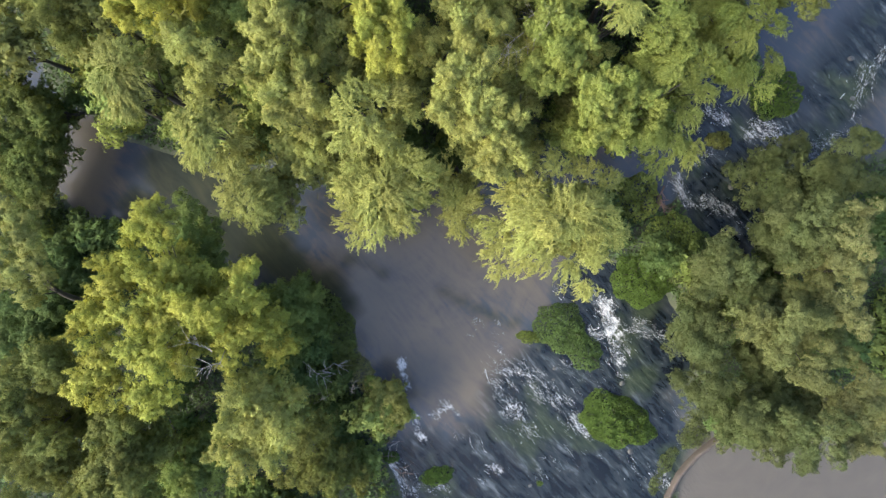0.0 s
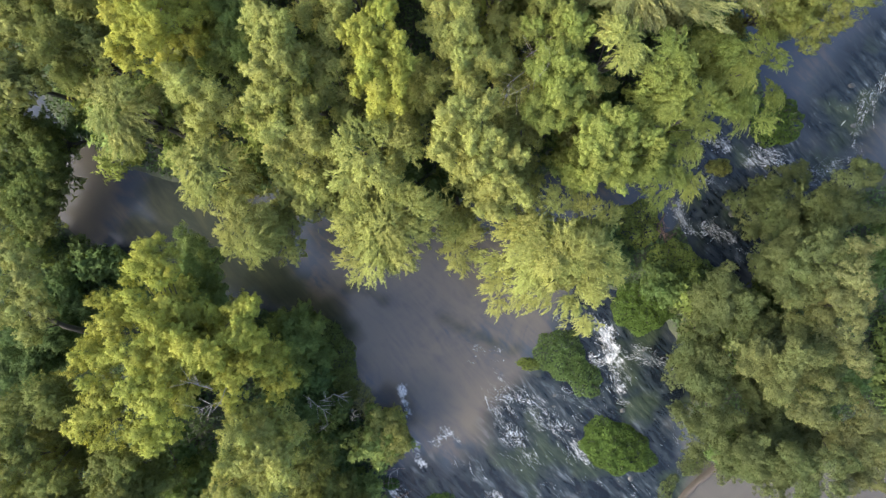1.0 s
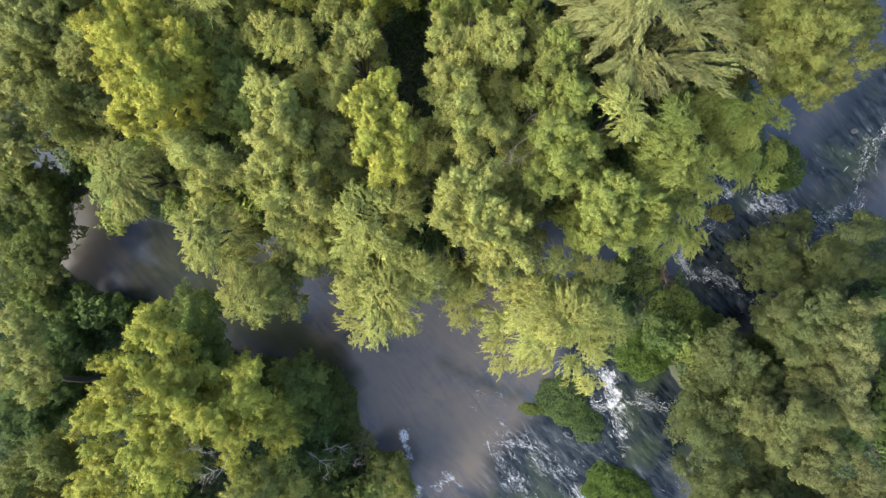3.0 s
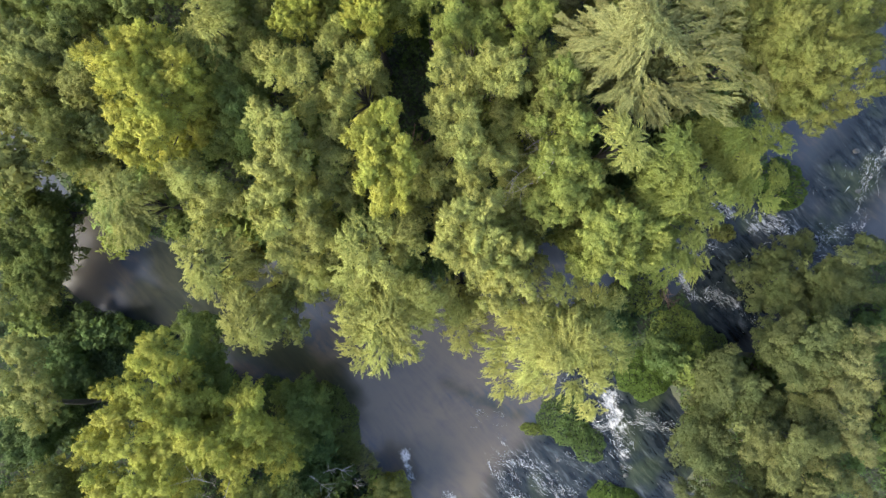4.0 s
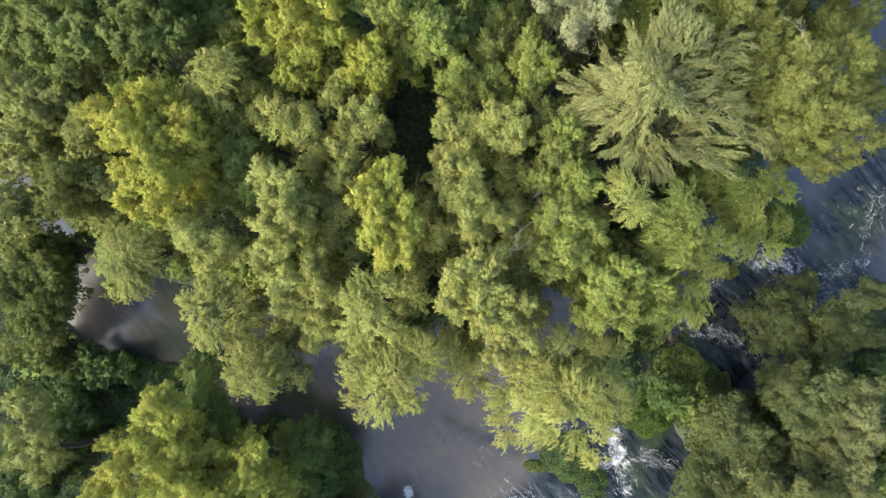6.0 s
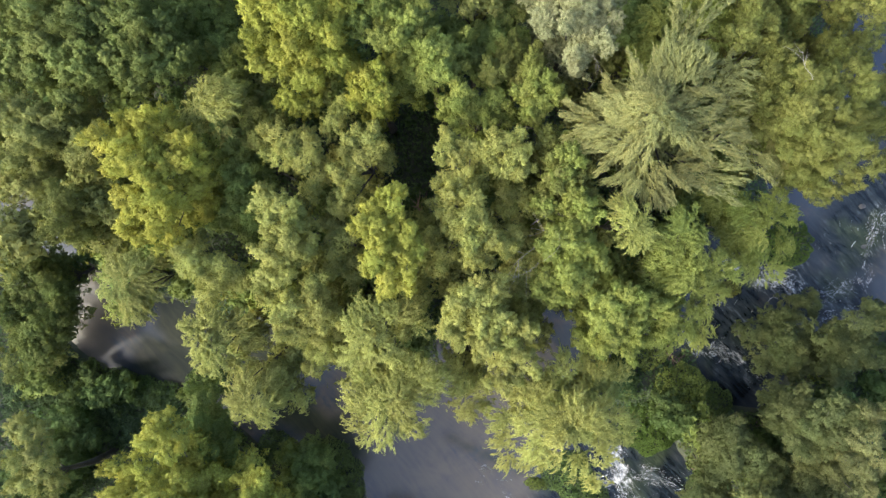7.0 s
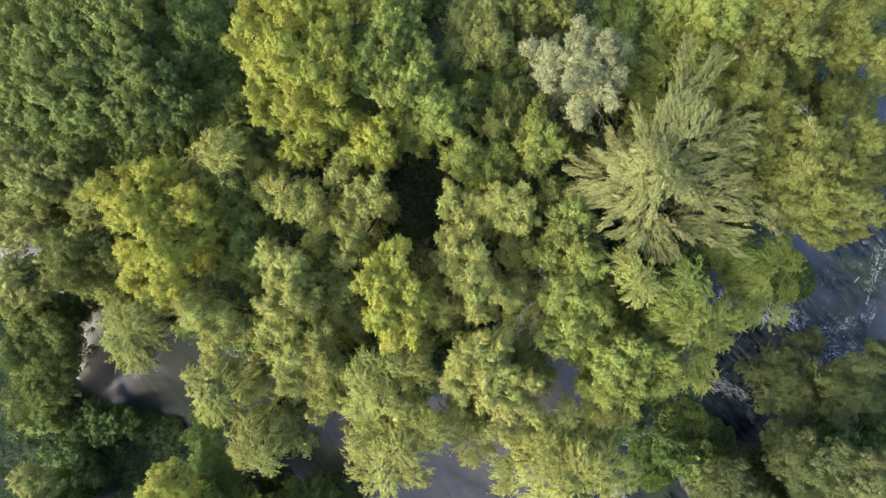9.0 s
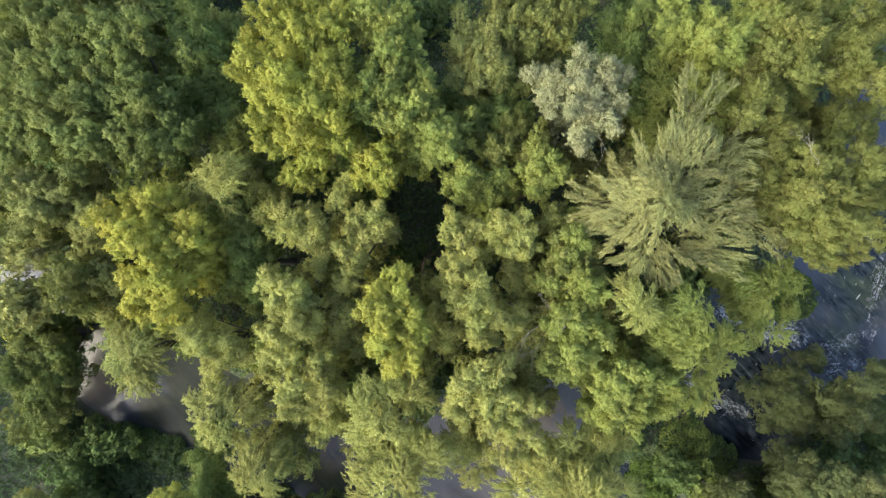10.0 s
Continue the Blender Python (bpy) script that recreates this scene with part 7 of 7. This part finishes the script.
foam('white foam on a sunken stone', -1.2, -14.5, 0.8, -13.8, 0.39, 23, -200, 612, 0.40, 0.09)
foam('white foam line along the bank', -3.7, -9.6, -3.2, -12.3, 0.20, 43, -80, 613, 0.40, 0.08)
foam('white foam line along the bank', -2.5, -14.8, -2.0, -16.5, 0.20, 23, -80, 614, 0.35, 0.06)
foam('white water tumbling beside the bank', -4.7, -19.3, -3.2, -21.8, 1.08, 100, -70, 615, 0.40, 0.09)
foam('white foam round the island shrub', -2.2, -20.5, 0.7, -21.3, 0.49, 36, -20, 616, 0.40, 0.07)
foam('scattered foam in the rapids', 2.2, -15.8, 4.7, -20.3, 2.21, 16, -60, 617, 0.50, 0.05)
foam('white foam on a stone', 3.7, -19.0, 5.0, -19.5, 0.39, 20, -20, 618, 0.35, 0.09)
foam('scattered foam in the rapids', 15.1, -16.8, 17.1, -20.8, 1.72, 16, -60, 619, 0.50, 0.05)
foam('white foam by the dirt bank', 18.6, -19.8, 19.8, -20.8, 0.49, 30, -120, 620, 0.40, 0.07)
foam('scattered foam below the trees', 18.1, -11.8, 22.5, -16.8, 1.96, 16, -60, 621, 0.50, 0.04)
foam('scattered foam in the rapids', 6.7, -19.3, 13.6, -21.3, 2.45, 18, -60, 622, 0.50, 0.04)
foam('foam streaks behind the island', 10.6, -9.9, 15.1, -12.3, 1.47, 56, -35, 623, 0.50, 0.05)
foam('white water entering the dark pool', 20.2, 6.2, 21.2, 3.7, 0.59, 73, -70, 624, 0.45, 0.09)
foam('foam flecks on the dark pool', 21.2, 7.4, 23.4, 8.4, 0.88, 50, -200, 625, 0.40, 0.06)
foam('white foam on the dark pool', 22.4, 4.2, 24.9, 3.5, 0.78, 66, -160, 626, 0.40, 0.07)
foam('white water at the upper falls', 22.9, 12.0, 24.6, 11.1, 0.69, 73, -20, 627, 0.40, 0.10)
foam('white water pouring over the upper falls', 26.6, 10.6, 29.5, 9.8, 0.98, 126, -10, 628, 0.45, 0.11)
foam('scattered foam on the dark pool', 21.7, 6.9, 24.9, 9.3, 1.96, 16, -110, 629, 0.40, 0.05)
foam('foam flecks on the dark pool', 25.4, 2.5, 27.6, 1.2, 0.69, 20, -30, 630, 0.40, 0.05)
foam('white water breaking along the weir', 36.8, 16.2, 35.4, 9.8, 0.59, 66, -115, 631, 0.50, 0.06)
foam('foam in the upper rapids', 31.7, 8.4, 35.2, 9.8, 1.08, 73, -180, 632, 0.45, 0.06)
foam('foam in the upper rapids', 32.2, 6.4, 35.2, 8.4, 1.08, 46, -160, 633, 0.45, 0.05)
foam('thin foam on the upper river', 30.7, 13.0, 36.1, 14.2, 1.47, 14, -110, 634, 0.30, 0.04)
foam('foam along the weir', 36.1, 14.2, 38.4, 17.2, 0.59, 50, -110, 635, 0.40, 0.06)


# ---- the woods beyond ----
def far_woods():
    """The riverside forest that goes on all round, as one mass of coarse leaves."""
    r = np.random.default_rng(91)
    rows = []
    while len(rows) < 1000:
        a, d = r.uniform(0, 6.283), 40 + 260 * r.uniform(0, 1) ** 1.6
        x, y = math.cos(a) * d * 1.15, math.sin(a) * d + 8
        if (abs(x) < 46 and -31 < y < 49) or reach(np.array(x), np.array(y), CHANNELS) < 2:
            continue
        rows.append((x, y, r.uniform(11, 19), r.uniform(2.6, 4.6)))
    quads = []
    for x, y, h, s in rows:
        near = math.hypot(x, y - 8) < 90
        n, big = (240, 0.55) if near else (64, 1.2)
        way = unit(r.normal(0, 1, (n, 3)))
        way[:, 2] = np.abs(way[:, 2]) * 1.3 - 0.3
        p = np.array((x, y, h * 0.68)) + way * np.array((s, s, h * 0.32)) * r.uniform(0.7, 1.1, (n, 1))
        normal = unit(way + r.normal(0, 0.5, (n, 3)))
        quads.append(leaves(p, np.cross(normal, r.normal(0, 1, (n, 3))), normal, big * r.uniform(0.9, 1.7, n), big * r.uniform(0.6, 1.0, n)))
    ob = new("far_woods", leaf_mesh("far_woods", np.concatenate(quads), LEAF["olive"]))
    return tagged(ob, "yellow-green riverside woods stretching away all round", "woods", kind="stuff")


far_woods()
